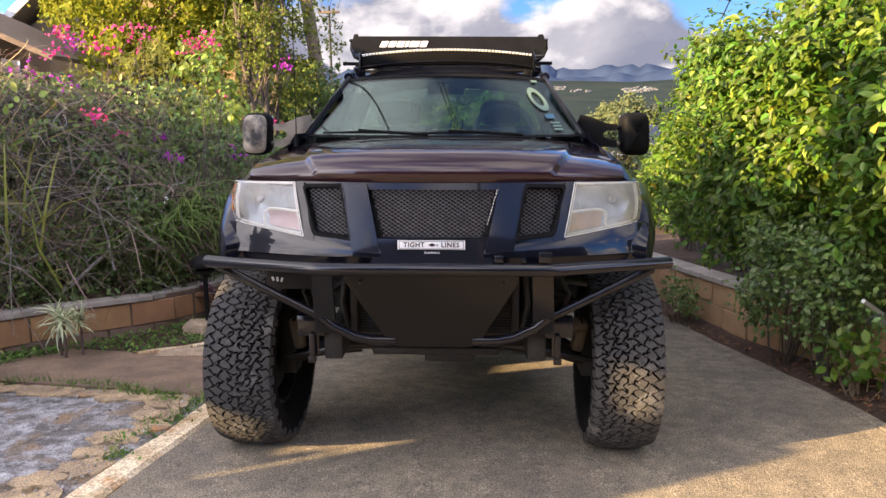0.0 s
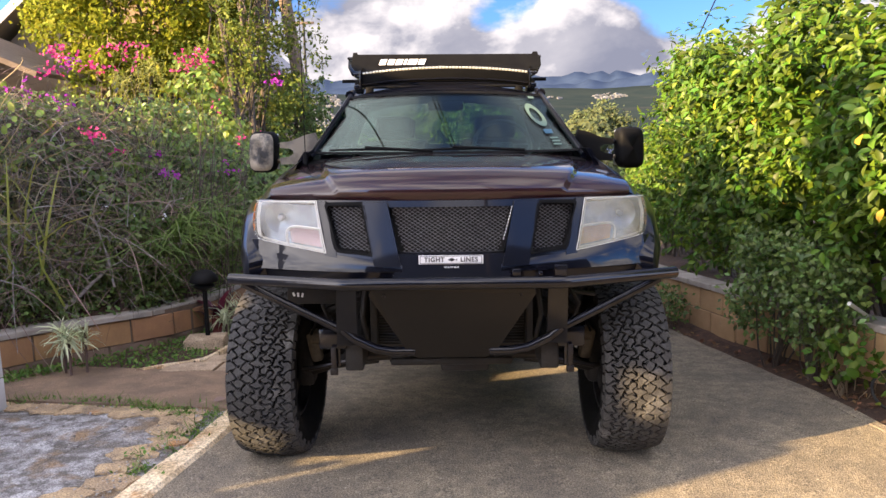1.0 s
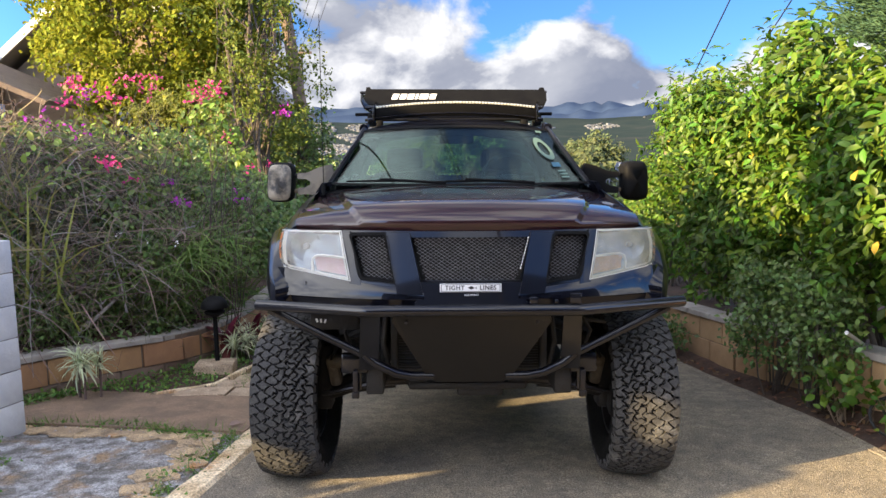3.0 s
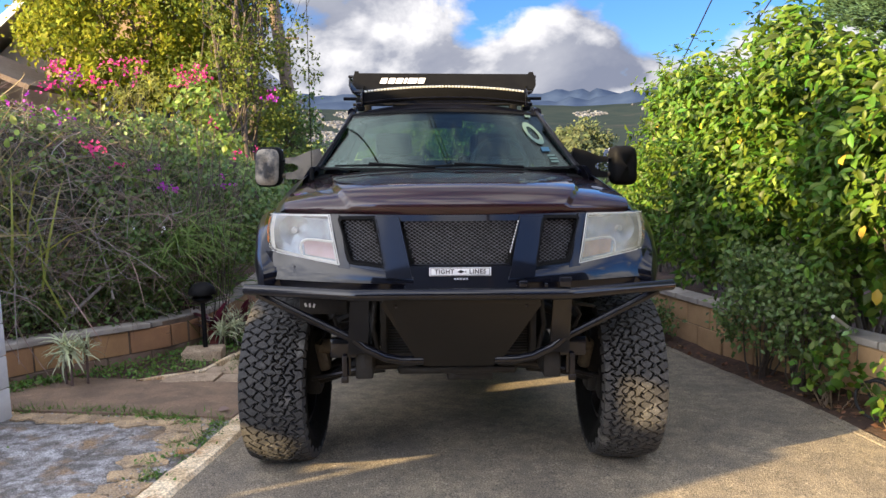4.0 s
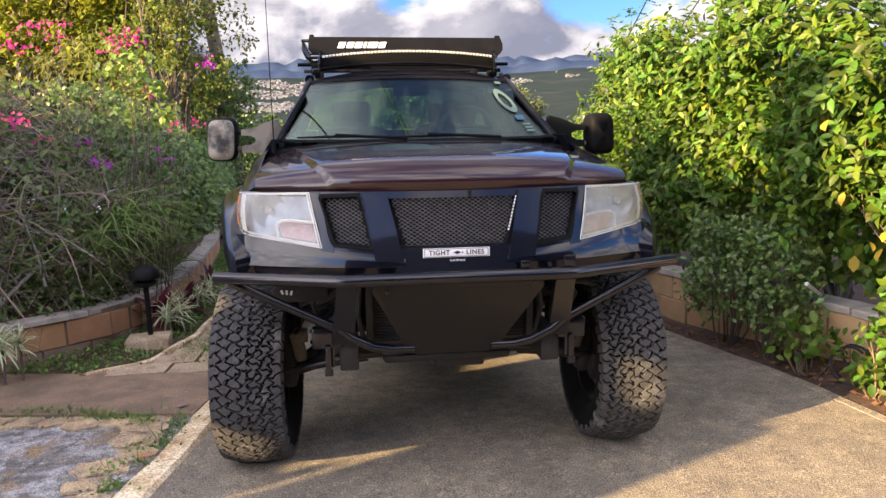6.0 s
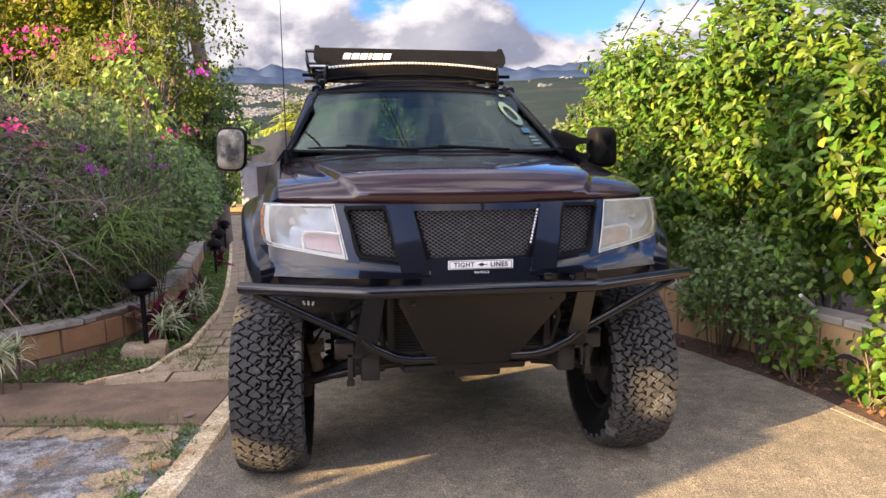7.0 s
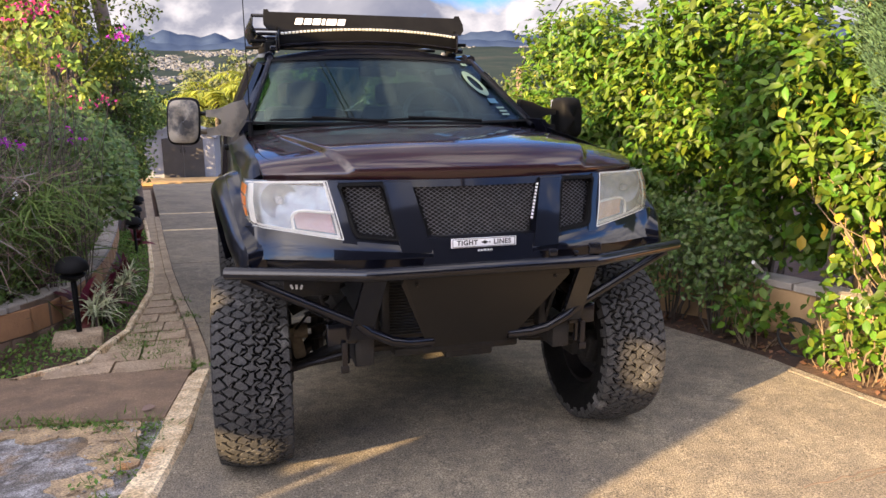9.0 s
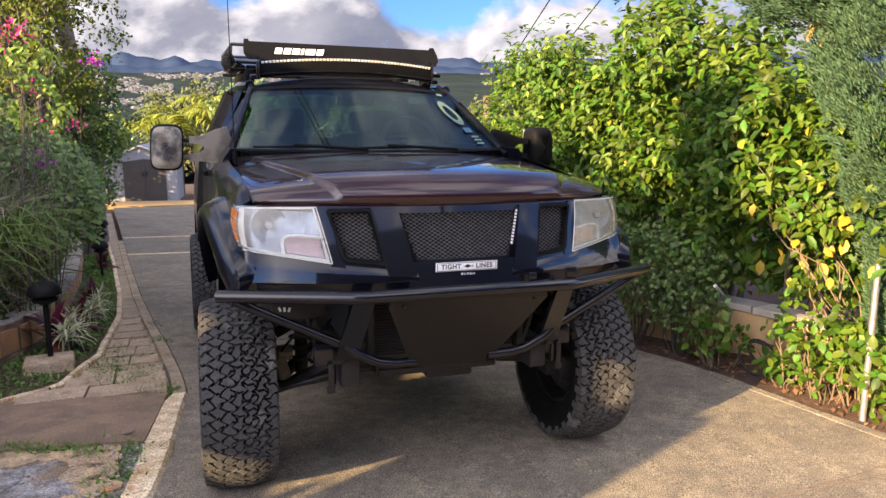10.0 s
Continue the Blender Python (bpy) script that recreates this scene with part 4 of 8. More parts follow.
# frames round the three openings and the expanded metal in them
def expanded(bm, c, off, cell=0.0235, rise=0.0074, w=0.00098):
    """Expanded metal cut to four corners: zigzag strands that meet at the knots."""
    z0, z1 = min(p[1] for p in c), max(p[1] for p in c)

    def span(z):
        t0 = (z - c[0][1]) / (c[3][1] - c[0][1])
        t1 = (z - c[1][1]) / (c[2][1] - c[1][1])
        return lerp(c[0][0], c[3][0], t0), lerp(c[1][0], c[2][0], t1)
    k, z = 0, z0
    while z < z1:
        for s in (1, -1):
            n = int(1.4 / cell)
            for i in range(n):
                xa = -0.7 + i * cell + (cell / 2 if k % 2 else 0)
                xb, za, zb = xa + s * cell / 2, z, z + rise
                la, ra = span(z + rise / 2)
                if min(xa, xb) < la or max(xa, xb) > ra or zb > z1:
                    continue
                d = Vector((zb - za, 0, -(xb - xa))).normalized() * w
                a, b = Vector((xa, face_y(xa, za) + off, za)), Vector((xb, face_y(xb, zb) + off - 0.003, zb))
                v = [bm.verts.new(p) for p in (a - d, a + d, b + d, b - d)]
                v2 = [bm.verts.new(p.co + Vector((0, 0.003, 0))) for p in v]
                bm.faces.new(v)
                bm.faces.new((v[0], v2[0], v2[1], v[1]))
                bm.faces.new((v[1], v2[1], v2[2], v[2]))
                bm.faces.new((v[2], v2[2], v2[3], v[3]))
        z += rise
        k += 1


MAIN = [(-0.199, 1.086), (0.199, 1.086), (0.255, 1.284), (-0.255, 1.284)]
SIDE_R, SIDE_L = both([(0.330, 1.086), (0.466, 1.102), (0.518, 1.270), (0.372, 1.276)])
for nm, c, lab in (("grille_mesh", MAIN, "black expanded metal mesh"), ("side_mesh", SIDE_R, "black expanded metal mesh"), ("side_mesh", SIDE_L, "black expanded metal mesh")):
    bm = bmesh.new()
    expanded(bm, c, 0.02)
    tpart(nm, bm, MESH, lab, smooth=False)
for c in (SIDE_R, SIDE_L):
    bm = bmesh.new()
    mx, mz = sum(p[0] for p in c) / 4, sum(p[1] for p in c) / 4
    loops = []
    for grow, low, off in ((0.016, 0.014, -0.003), (0.013, 0.011, -0.012), (0.003, 0.004, -0.012), (0.0, 0.0, 0.0), (-0.003, -0.003, 0.03)):
        loop = []
        for i in range(4):
            (xa, za), (xb, zb) = c[i], c[(i + 1) % 4]
            for t in (0.07, 0.3, 0.5, 0.7, 0.93):
                x, z = lerp(xa, xb, t), lerp(za, zb, t)
                x, z = x + math.copysign(grow, x - mx), z + (grow if z > mz else -low)
                loop.append((x, face_y(x, z) + off, z))
        loops.append(loop)
    sheet(bm, loops, close=True)
    bmesh.ops.recalc_face_normals(bm, faces=bm.faces)
    tpart("mesh_frame", bm, PLASTIC, "raised black bezel")
# near-black sheet that stands in for the shade behind the mesh
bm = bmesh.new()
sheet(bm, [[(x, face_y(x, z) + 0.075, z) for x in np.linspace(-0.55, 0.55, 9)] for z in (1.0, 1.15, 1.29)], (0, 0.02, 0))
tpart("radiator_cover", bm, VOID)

# lower cover below the lamps: a bulge over a set-back lip, wrapped round the corners
def cover_rows(s, top, low, off, bulge, under=0.0):
    rows = []
    for j in range(6):
        v, row = j / 5, []
        for x in np.linspace(0.20, 0.80, 9):
            z = lerp(low(x), top(x), v)
            row.append((s * x, face_y(x, 1.01 if under else min(z, 1.12)) + off + under * (1 - v) - bulge * math.sin(math.pi * (0.15 + 0.75 * v)), z))
        y0 = row[-1][1]
        for k in range(1, 7):
            a = k / 6 * math.pi / 2
            z = lerp(low(0.85), top(0.85), v)
            y1 = lerp(y0, 3.15, 1 - math.cos(a))
            row.append((s * (0.80 + (0.075 + bulge * math.sin(math.pi * (0.15 + 0.75 * v))) * math.sin(a)), y1, z))
        rows.append(row)
    return rows


for s in (-1, 1):
    bm = bmesh.new()
    sheet(bm, cover_rows(s, lambda x: curve_at([(0.2, 1.045), (0.33, 1.062), (0.52, 1.080), (0.85, 1.125)], x), lambda x: curve_at([(0.2, 1.012), (0.85, 1.006)], x), 0.0, 0.007), (0, 0.03, 0))
    tpart("bumper_cover", bm, GLOSS_PAINT, "glossy black bumper cover")
    bm = bmesh.new()
    sheet(bm, cover_rows(s, lambda x: curve_at([(0.2, 1.0125), (0.85, 1.0065)], x), lambda x: curve_at([(0.2, 0.962), (0.85, 0.965)], x), 0.006, 0.002, 0.014), (0, 0.03, 0))
    tpart("bumper_lip", bm, PAINT)
bm = bmesh.new()
patch(bm, [(-0.24, 0.965), (0.24, 0.965), (0.24, 1.0), (-0.24, 1.0)], -0.004, 0.05, 6, 2)
tpart("bumper_centre", bm, PAINT)

# headlights: chrome bowl, clouded lens, white surround, amber corner, turn lamp in its own chamber
TURN_PINK = material("pinkish_turn_lamp", (0.46, 0.33, 0.37), 0.3, second=(0.36, 0.20, 0.24), scale=30)
TURN_AMBER = material("faded_turn_lamp", (0.52, 0.27, 0.15), 0.3, second=(0.34, 0.13, 0.05), scale=30)
for s in (-1, 1):
    def lamp_at(u, v, off):
        """u from the inner to the outer edge, v from the bottom up; the outer end wraps round the corner."""
        xi, xo = lerp(0.520, 0.566, v), 0.852 + 0.012 * math.sin(math.pi * v)
        zi, zo = lerp(1.082, 1.292, v), lerp(1.128, 1.285, v)
        x = lerp(xi, xo, min(u, 1.0))
        z = lerp(zi, zo, min(u, 1.0))
        y = face_y(x, z) + off + 0.10 * max(0, u - 0.86) * 2 - 0.008 * math.sin(math.pi * v)
        if u > 1:
            y += (u - 1) * 0.55
            x += (u - 1) * 0.06
        return (s * x, y, z)

    def lamp_sheet(name, us, vs, off, mat, label, thick=0.004):
        bm = bmesh.new()
        sheet(bm, [[lamp_at(u, v, off(u, v)) for u in us] for v in vs], (0, thick, 0))
        return tpart(name, bm, mat, label, lamp)

    lamp = new("headlight")
    lamp.parent = truck
    lamp["label"] = "clouded headlight with a chrome bowl" if s < 0 else "yellowed milky headlight"
    us2 = [0, 0.1, 0.25, 0.4, 0.55, 0.7, 0.82, 0.92, 1.0, 1.07, 1.15]
    vs2 = (0, 0.06, 0.12, 0.3, 0.5, 0.7, 0.88, 0.94, 1)
    lamp_sheet("lens", us2, vs2, lambda u, v: -0.006, LENS if s < 0 else YELLOW_LENS, "sun-clouded clear lens").visible_shadow = False
    lamp_sheet("lamp_housing", us2[:-1], vs2, lambda u, v: 0.05 + 0.03 * math.sin(math.pi * min(u, 1)) * math.sin(math.pi * v), LAMP_INSIDE, "", 0.02)
    for un, vn in (((0, 0.3, 0.6, 1.0), (0.0, 0.025, 0.05)), ((0.0, 0.02, 0.045), (0.05, 0.3, 0.6, 0.96)), ((0, 0.3, 0.6, 0.9), (0.96, 0.98, 1.0)), ((0.90, 0.93, 0.96), (0.05, 0.3, 0.6, 0.96))):
        lamp_sheet("lamp_surround", un, vn, lambda u, v: 0.012, LAMP_WHITE, "pale inner surround")
    bm = bmesh.new()
    cx, cz, cy = s * 0.735, 1.215, face_y(0.735, 1.215)
    lathe(bm, [(0.070, 0.044), (0.066, 0.047), (0.050, 0.056), (0.030, 0.062), (0.004, 0.066)], (cx, cy, cz), "y", 28)
    tpart("reflector_bowl", bm, LAMP_INSIDE, "chrome reflector bowl", lamp)
    bm = bmesh.new()
    lathe(bm, [(0.015, 0.056), (0.015, 0.040), (0.010, 0.034), (0.001, 0.033)], (cx, cy, cz), "y", 18)
    tpart("bulb_shield", bm, CHROME, "", lamp)
    lamp_sheet("turn_lamp", (0.06, 0.2, 0.35, 0.47), (0.07, 0.2, 0.33, 0.41), lambda u, v: 0.022 + 0.012 * math.sin(math.pi * v / 0.41), TURN_PINK if s < 0 else TURN_AMBER, "turn lamp behind a clear lens")
    bm = bmesh.new()
    for k in range(5):
        tube(bm, [lamp_at(u, 0.10 + k * 0.065, 0.021) for u in (0.08, 0.25, 0.45)], 0.0012, 4)
    tpart("turn_lamp_rib", bm, TURN_PINK if s < 0 else TURN_AMBER, "", lamp)
    bm = bmesh.new()
    tube(bm, [lamp_at(u, v, 0.006) for u, v in ((0.02, 0.45), (0.16, 0.455), (0.32, 0.455), (0.42, 0.43), (0.48, 0.36), (0.505, 0.26), (0.515, 0.05))], 0.0058, 6)
    tpart("turn_lamp_frame", bm, LAMP_WHITE, "white frame round the turn lamp", lamp)
    for v0, v1 in ((0.20, 0.40), (0.44, 0.66), (0.70, 0.92)):
        lamp_sheet("side_reflector", (0.985, 1.0, 1.03, 1.07, 1.11, 1.15) if s < 0 else (1.02, 1.05, 1.08, 1.12), (v0, v1), lambda u, v: -0.009, AMBER, "amber side reflector")
    bm = bmesh.new()
    for loop in ([lamp_at(u, 0.0, -0.004) for u in us2], [lamp_at(0, v, -0.004) for v in np.linspace(0, 1, 6)], [lamp_at(u, 1.0, -0.004) for u in us2[:-2]]):
        tube(bm, loop, 0.002, 6)
    tpart("lamp_edge", bm, LAMP_WHITE, "", lamp)


# fenders with flared arches
def arch_z(y):
    """The lower edge of the fender."""
    c, ry, rz = 3.56, 0.52, 0.46
    t = 1 - ((y - c) / ry) ** 2
    return 0.74 + rz * math.sqrt(t) if t > 0 else 0.70


def along(*pts):
    """Tables of x, y and z over the points' order."""
    return [[(k, p[i]) for k, p in enumerate(pts)] for i in range(3)]


FLARE_EDGE = along((0.863, 3.020, 0.968), (0.864, 3.025, 1.035), (0.886, 3.090, 1.100), (0.900, 3.190, 1.160), (0.911, 3.287, 1.208), (0.922, 3.42, 1.248), (0.928, 3.53, 1.268), (0.926, 3.70, 1.255), (0.918, 3.88, 1.190), (0.908, 4.02, 1.060), (0.900, 4.09, 0.850))
FACET_IN = along((0.790, 3.045, 0.970), (0.785, 3.042, 1.040), (0.820, 3.072, 1.105), (0.850, 3.165, 1.165), (0.868, 3.255, 1.221), (0.868, 3.40, 1.264), (0.874, 3.53, 1.287), (0.880, 3.70, 1.272), (0.886, 3.90, 1.205), (0.886, 4.03, 1.070), (0.882, 4.10, 0.850))
ARCH_LIP = along((0.890, 3.070, 0.950), (0.908, 3.110, 0.980), (0.930, 3.170, 1.030), (0.944, 3.250, 1.085), (0.960, 3.34, 1.135), (0.973, 3.45, 1.180), (0.983, 3.57, 1.200), (0.990, 3.74, 1.185), (0.988, 3.90, 1.100), (0.975, 4.02, 0.970), (0.945, 4.07, 0.800))


def fender_section(y, s):
    top = curve_at([(2.99, 1.125), (3.21, 1.128), (3.228, 1.300), (3.30, 1.328), (3.36, 1.352), (3.62, 1.380), (3.9, 1.402), (4.10, 1.422), (4.25, 1.436)], y)
    xt = curve_at([(2.99, 0.835), (3.16, 0.800), (3.36, 0.795), (3.9, 0.823), (4.25, 0.828)], y)
    low = max(arch_z(y), 1.0 if y < 3.06 else 0.0)
    top = max(top, low + 0.03)
    pts = []
    for k in range(11):
        u = k / 10
        z = lerp(top, low, u)
        drop = max(0.0, top - z)
        x = xt + 0.068 * min(1, drop / 0.05) ** 0.7
        pts.append((s * x, y, z))
    pts.append((s * (abs(pts[-1][0]) - 0.03), y, low))
    pts.append((s * (abs(pts[-1][0]) - 0.08), y, low + 0.03))
    return pts


for s in (-1, 1):
    bm = bmesh.new()
    ys = [3.12, 3.17, 3.21, 3.228, 3.26, 3.30, 3.36, 3.45, 3.54, 3.63, 3.72, 3.8, 3.88, 3.95, 4.0, 4.03, 4.055, 4.07, 4.12, 4.25]
    sheet(bm, [fender_section(y, s) for y in ys], (-s * 0.004, 0, 0))
    tpart("fender", bm, PAINT, "flared front fender", sharp=35)
    # a forward facet from the bumper corner up beside the lamp and over the arch, then the flare outside its edge
    steps = [k / 4 for k in range(41)]
    bm = bmesh.new()
    rows = []
    for k in steps:
        i, e = Vector([smooth_at(c, k) for c in FACET_IN]), Vector([smooth_at(c, k) for c in FLARE_EDGE])
        mid = i.lerp(e, 0.5) + Vector((0.002, -0.003, 0.002))
        back = e + Vector((-0.03, 0.03, -0.012))
        rows.append([(s * p.x, p.y, p.z) for p in (i + Vector((-0.02, 0.02, 0)), i, mid, e, back)])
    sheet(bm, rows)
    bmesh.ops.recalc_face_normals(bm, faces=bm.faces)
    tpart("flare_front", bm, GLOSS_PAINT, "flat forward facet of the wide fender", sharp=30)
    bm = bmesh.new()
    rows = []
    for k in steps:
        e, l = Vector([smooth_at(c, k) for c in FLARE_EDGE]), Vector([smooth_at(c, k) for c in ARCH_LIP])
        out = Vector((0.012, -0.010, 0.006))
        ps = [e + Vector((-0.001, 0.001, -0.001))] + [e.lerp(l, u) + out * math.sin(math.pi * u) for u in (0.2, 0.4, 0.6, 0.8)] + [l, l + Vector((-0.008, 0.012, -0.012)), l + Vector((-0.06, 0.03, 0.004))]
        rows.append([(s * p.x, p.y, p.z) for p in ps])
    sheet(bm, rows)
    bmesh.ops.recalc_face_normals(bm, faces=bm.faces)
    tpart("fender_flare", bm, PAINT, "rounded fender flare", sharp=60)
    bm = bmesh.new()
    rows = []
    for k in range(6, 13):
        a = math.pi * k / 12
        y, z = 3.54 - 0.50 * math.cos(a), 0.72 + 0.49 * math.sin(a)
        rows.append([(s * 0.86, y, z), (s * 0.42, y, z)])
    sheet(bm, rows, (0, 0.004, 0.004))
    tpart("wheel_liner", bm, VOID)

# cab
def cab_x(z):
    """Half width of the cab by height."""
    return curve_at([(0.50, 0.83), (0.85, 0.895), (1.25, 0.885), (1.40, 0.855), (1.48, 0.80), (1.82, 0.625), (1.9, 0.50)], z)


def screen_at(u, v, off=0.0):
    """A point on the windscreen, u across, v up."""
    x = u * lerp(0.782, 0.617, v)
    bow = 0.155 * (1 - u * u)
    return (x, lerp(4.318, 4.868, v) - bow * lerp(1, 0.7, v) - off, lerp(1.452, 1.803, v) + 0.025 * (1 - u * u) * v - 0.006 * (1 - u * u) * (1 - v) + off * 0.6)


def mark_at(u, v, off):
    """A place for a sticker, u counted over the clear part of the glass."""
    return screen_at(u * lerp(0.735, 0.617, v) / lerp(0.782, 0.617, v), v, off)


for s in (-1, 1):
    bm = bmesh.new()
    zs = [0.50, 0.66, 0.85, 1.05, 1.25, 1.35, 1.42, 1.47]
    sheet(bm, [[(s * cab_x(z), y, z) for y in (4.12, 4.4, 4.8, 5.26)] for z in zs], (-s * 0.03, 0, 0))
    door = tpart("front_door", bm, PAINT, "black front door")
    bm = bmesh.new()
    sheet(bm, [[(s * cab_x(z), y, z) for y in (5.27, 5.6, 6.2)] for z in zs], (-s * 0.03, 0, 0))
    tpart("rear_door", bm, PAINT, "black rear door")
    bm = bmesh.new()
    box(bm, (s * 0.90, 5.08, 1.28), (0.03, 0.16, 0.03), None, 0.008)
    tpart("door_handle", bm, PLASTIC, "", door)
    bm = bmesh.new()
    zg = [1.47, 1.6, 1.74]
    sheet(bm, [[(s * (cab_x(z) - 0.008), y, z) for y in (4.30 + (z - 1.47) * 1.45, 4.9, 5.25)] for z in zg], (-s * 0.004, 0, 0))
    tpart("side_window", bm, SIDE_GLASS, "dark side window").visible_shadow = False
    bm = bmesh.new()
    sheet(bm, [[(s * (cab_x(z) - 0.008), y, z) for y in (5.32, 5.7, 6.12 - (z - 1.47) * 0.3)] for z in zg], (-s * 0.004, 0, 0))
    tpart("side_window", bm, SIDE_GLASS, "dark side window").visible_shadow = False
    bm = bmesh.new()
    edge = [screen_at(s, v) for v in (0, 0.15, 0.35, 0.6, 0.85, 1.0)]
    pill = [(s * 0.80, 4.26, 1.43)] + [(x + s * 0.010, y + 0.012, z) for x, y, z in edge] + [(s * 0.618, 5.0, 1.838)]
    tube(bm, pill, [0.020] + [0.017] * 6 + [0.020], 8)
    tube(bm, [(s * 0.80, 5.28, 1.46), (s * 0.655, 5.3, 1.79)], 0.035, 6)
    tube(bm, [(s * 0.80, 6.17, 1.46), (s * 0.655, 6.07, 1.79)], 0.06, 6)
    tube(bm, [(s * 0.63, 4.9, 1.815), (s * 0.655, 5.2, 1.825), (s * 0.655, 6.15, 1.815)], 0.03, 8)
    tpart("pillar", bm, PAINT)
bm = bmesh.new()
rows = []
for y in (4.86, 4.95, 5.1, 5.4, 5.8, 6.1, 6.22):
    dz = -0.045 if y < 4.9 else -0.012 if y < 5 else 0.0 if y < 6.15 else -0.05
    rows.append([(x, y - 0.09 * (1 - (x / 0.64) ** 2) * (1 if y < 5 else 0), 1.884 - 0.071 * (abs(x) / 0.64) ** 2.5 + dz) for x in np.linspace(-0.64, 0.64, 13)])
sheet(bm, rows, (0, 0, -0.03))
tpart("roof", bm, PAINT, "black cab roof")


bm = bmesh.new()
sheet(bm, [[screen_at(u, v) for u in np.linspace(-1, 1, 41)] for v in np.linspace(0, 1, 19)], (0, 0.004, -0.004))
tpart("windscreen", bm, GLASS, "tinted windscreen reflecting the sky").visible_shadow = False
bm = bmesh.new()
for v0, v1 in ((0.955, 1.0), (0.0, 0.03)):
    sheet(bm, [[screen_at(u, v, 0.003) for u in np.linspace(-1, 1, 17)] for v in (v0, v1)], (0, 0.002, -0.002))
tpart("screen_band", bm, PLASTIC)
# stickers on the glass, the dimming by its tint put into the pale green
bm = bmesh.new()
n = 28
ring = [[mark_at(0.838 + k * 0.070 * math.cos(a) - 0.03 * k * math.sin(a), 0.60 + k * 0.20 * math.sin(a), 0.005) for a in (2 * math.pi * i / n for i in range(n))] for k in (1.0, 0.6)]
sheet(bm, ring, (0, 0.001, -0.001), close=True)
tpart("ring_sticker", bm, GREEN_STICKER, "pale green ring sticker")
bm = bmesh.new()
sheet(bm, [[mark_at(u, v, 0.005) for u in (0.845, 0.92)] for v in (0.28, 0.355)], (0, 0.001, -0.001))
tpart("blue_sticker", bm, BLUE_STICKER, "small blue sticker")
for u0, u1, v0, v1 in ((0.875, 0.945, 0.10, 0.125), (0.875, 0.945, 0.15, 0.175), (0.87, 0.94, 0.20, 0.225), (0.845, 0.905, 0.90, 0.94)):
    bm = bmesh.new()
    sheet(bm, [[mark_at(u, v, 0.005) for u in (u0, u1)] for v in (v0, v1)], (0, 0.001, -0.001))
    tpart("small_sticker", bm, GREEN_STICKER, "small pale sticker")
# wipers
for x0, x1, y0 in ((-0.30, -0.68, 4.19), (0.22, -0.20, 4.15)):
    bm = bmesh.new()
    a, b = screen_at(x0 / 0.777, 0.03, 0.03), screen_at(x1 / 0.777, 0.02, 0.025)
    m = Vector(a).lerp(Vector(b), 0.45) + Vector((0, -0.01, 0.012))
    tube(bm, [(a[0] + 0.22, a[1] - 0.02, a[2] - 0.012), a, m], 0.009, 6)
    tube(bm, [a, m + Vector((0, 0, -0.01)), b], [0.006, 0.008, 0.005], 6)
    tpart("wiper", bm, PLASTIC, "black wiper")
bm = bmesh.new()
tube(bm, [(-0.79, 4.06, 1.40), (-0.79, 4.065, 1.46)], 0.012, 8)
tube(bm, [(-0.79, 4.065, 1.46), (-0.80, 4.10, 2.42)], [0.003, 0.0018], 6)
tpart("antenna", bm, PLASTIC, "thin whip antenna")

# inside of the cab
bm = bmesh.new()
box(bm, (0, 4.62, 1.25), (1.42, 0.55, 0.26), None, 0.05)
tpart("dashboard", bm, VOID)
bm = bmesh.new()
box(bm, (0, 5.4, 0.95), (1.5, 1.9, 0.5))
tpart("cab_floor", bm, VOID)
for x in (-0.37, 0.37):
    for y in (5.25, 6.0):
        bm = bmesh.new()
        box(bm, (x, y, 1.28), (0.48, 0.14, 0.46), Matrix.Rotation(-0.15, 4, "X"), 0.05)
        box(bm, (x, y + 0.06, 1.60), (0.26, 0.10, 0.17), Matrix.Rotation(-0.1, 4, "X"), 0.04)
        tpart("seat", bm, CLOTH, "dark cloth seat with headrest")
bm = bmesh.new()
pts = [(0.37 + 0.185 * math.cos(a), 4.86 + 0.07 * math.sin(a), 1.47 + 0.165 * math.sin(a)) for a in (2 * math.pi * k / 28 for k in range(29))]
tube(bm, pts, 0.016, 8, False)
box(bm, (0.37, 4.84, 1.455), (0.15, 0.05, 0.09), None, 0.02)
tube(bm, [(0.20, 4.86, 1.475), (0.54, 4.86, 1.475)], 0.014, 6)
tpart("steering_wheel", bm, GREY_TRIM)
bm = bmesh.new()
box(bm, (0.0, 4.80, 1.735), (0.23, 0.03, 0.06), None, 0.012)
tpart("rear_view_mirror", bm, PLASTIC)
bm = bmesh.new()
box(bm, (0, 6.22, 1.22), (1.56, 0.05, 0.5))
tpart("cab_back", bm, PAINT)
bm = bmesh.new()
sheet(bm, [[(u * lerp(0.72, 0.6, v), 6.2 - 0.1 * v, lerp(1.48, 1.79, v)) for u in (-1, 0, 1)] for v in (0, 1)], (0, 0.004, 0))
tpart("rear_window", bm, GLASS).visible_shadow = False

# bed and tail
for s in (-1, 1):
    bm = bmesh.new()
    rows = []
    for y in (6.24, 6.4, 6.5, 6.6, 6.7, 6.8, 6.95, 7.1, 7.25, 7.4, 7.6, 8.0, 8.35):
        t = 1 - ((y - 6.72) / 0.55) ** 2
        low = 0.48 + (0.36 * math.sqrt(t) if t > 0 else 0)
        rows.append([(s * 0.87, y, 1.40), (s * 0.90, y, 1.36), (s * (0.90 + (0.04 if t > 0 else 0)), y, lerp(1.36, low, 0.6)), (s * (0.895 + (0.05 if t > 0 else 0)), y, low)])
    sheet(bm, rows, (-s * 0.05, 0, 0))
    tpart("bed_side", bm, PAINT)
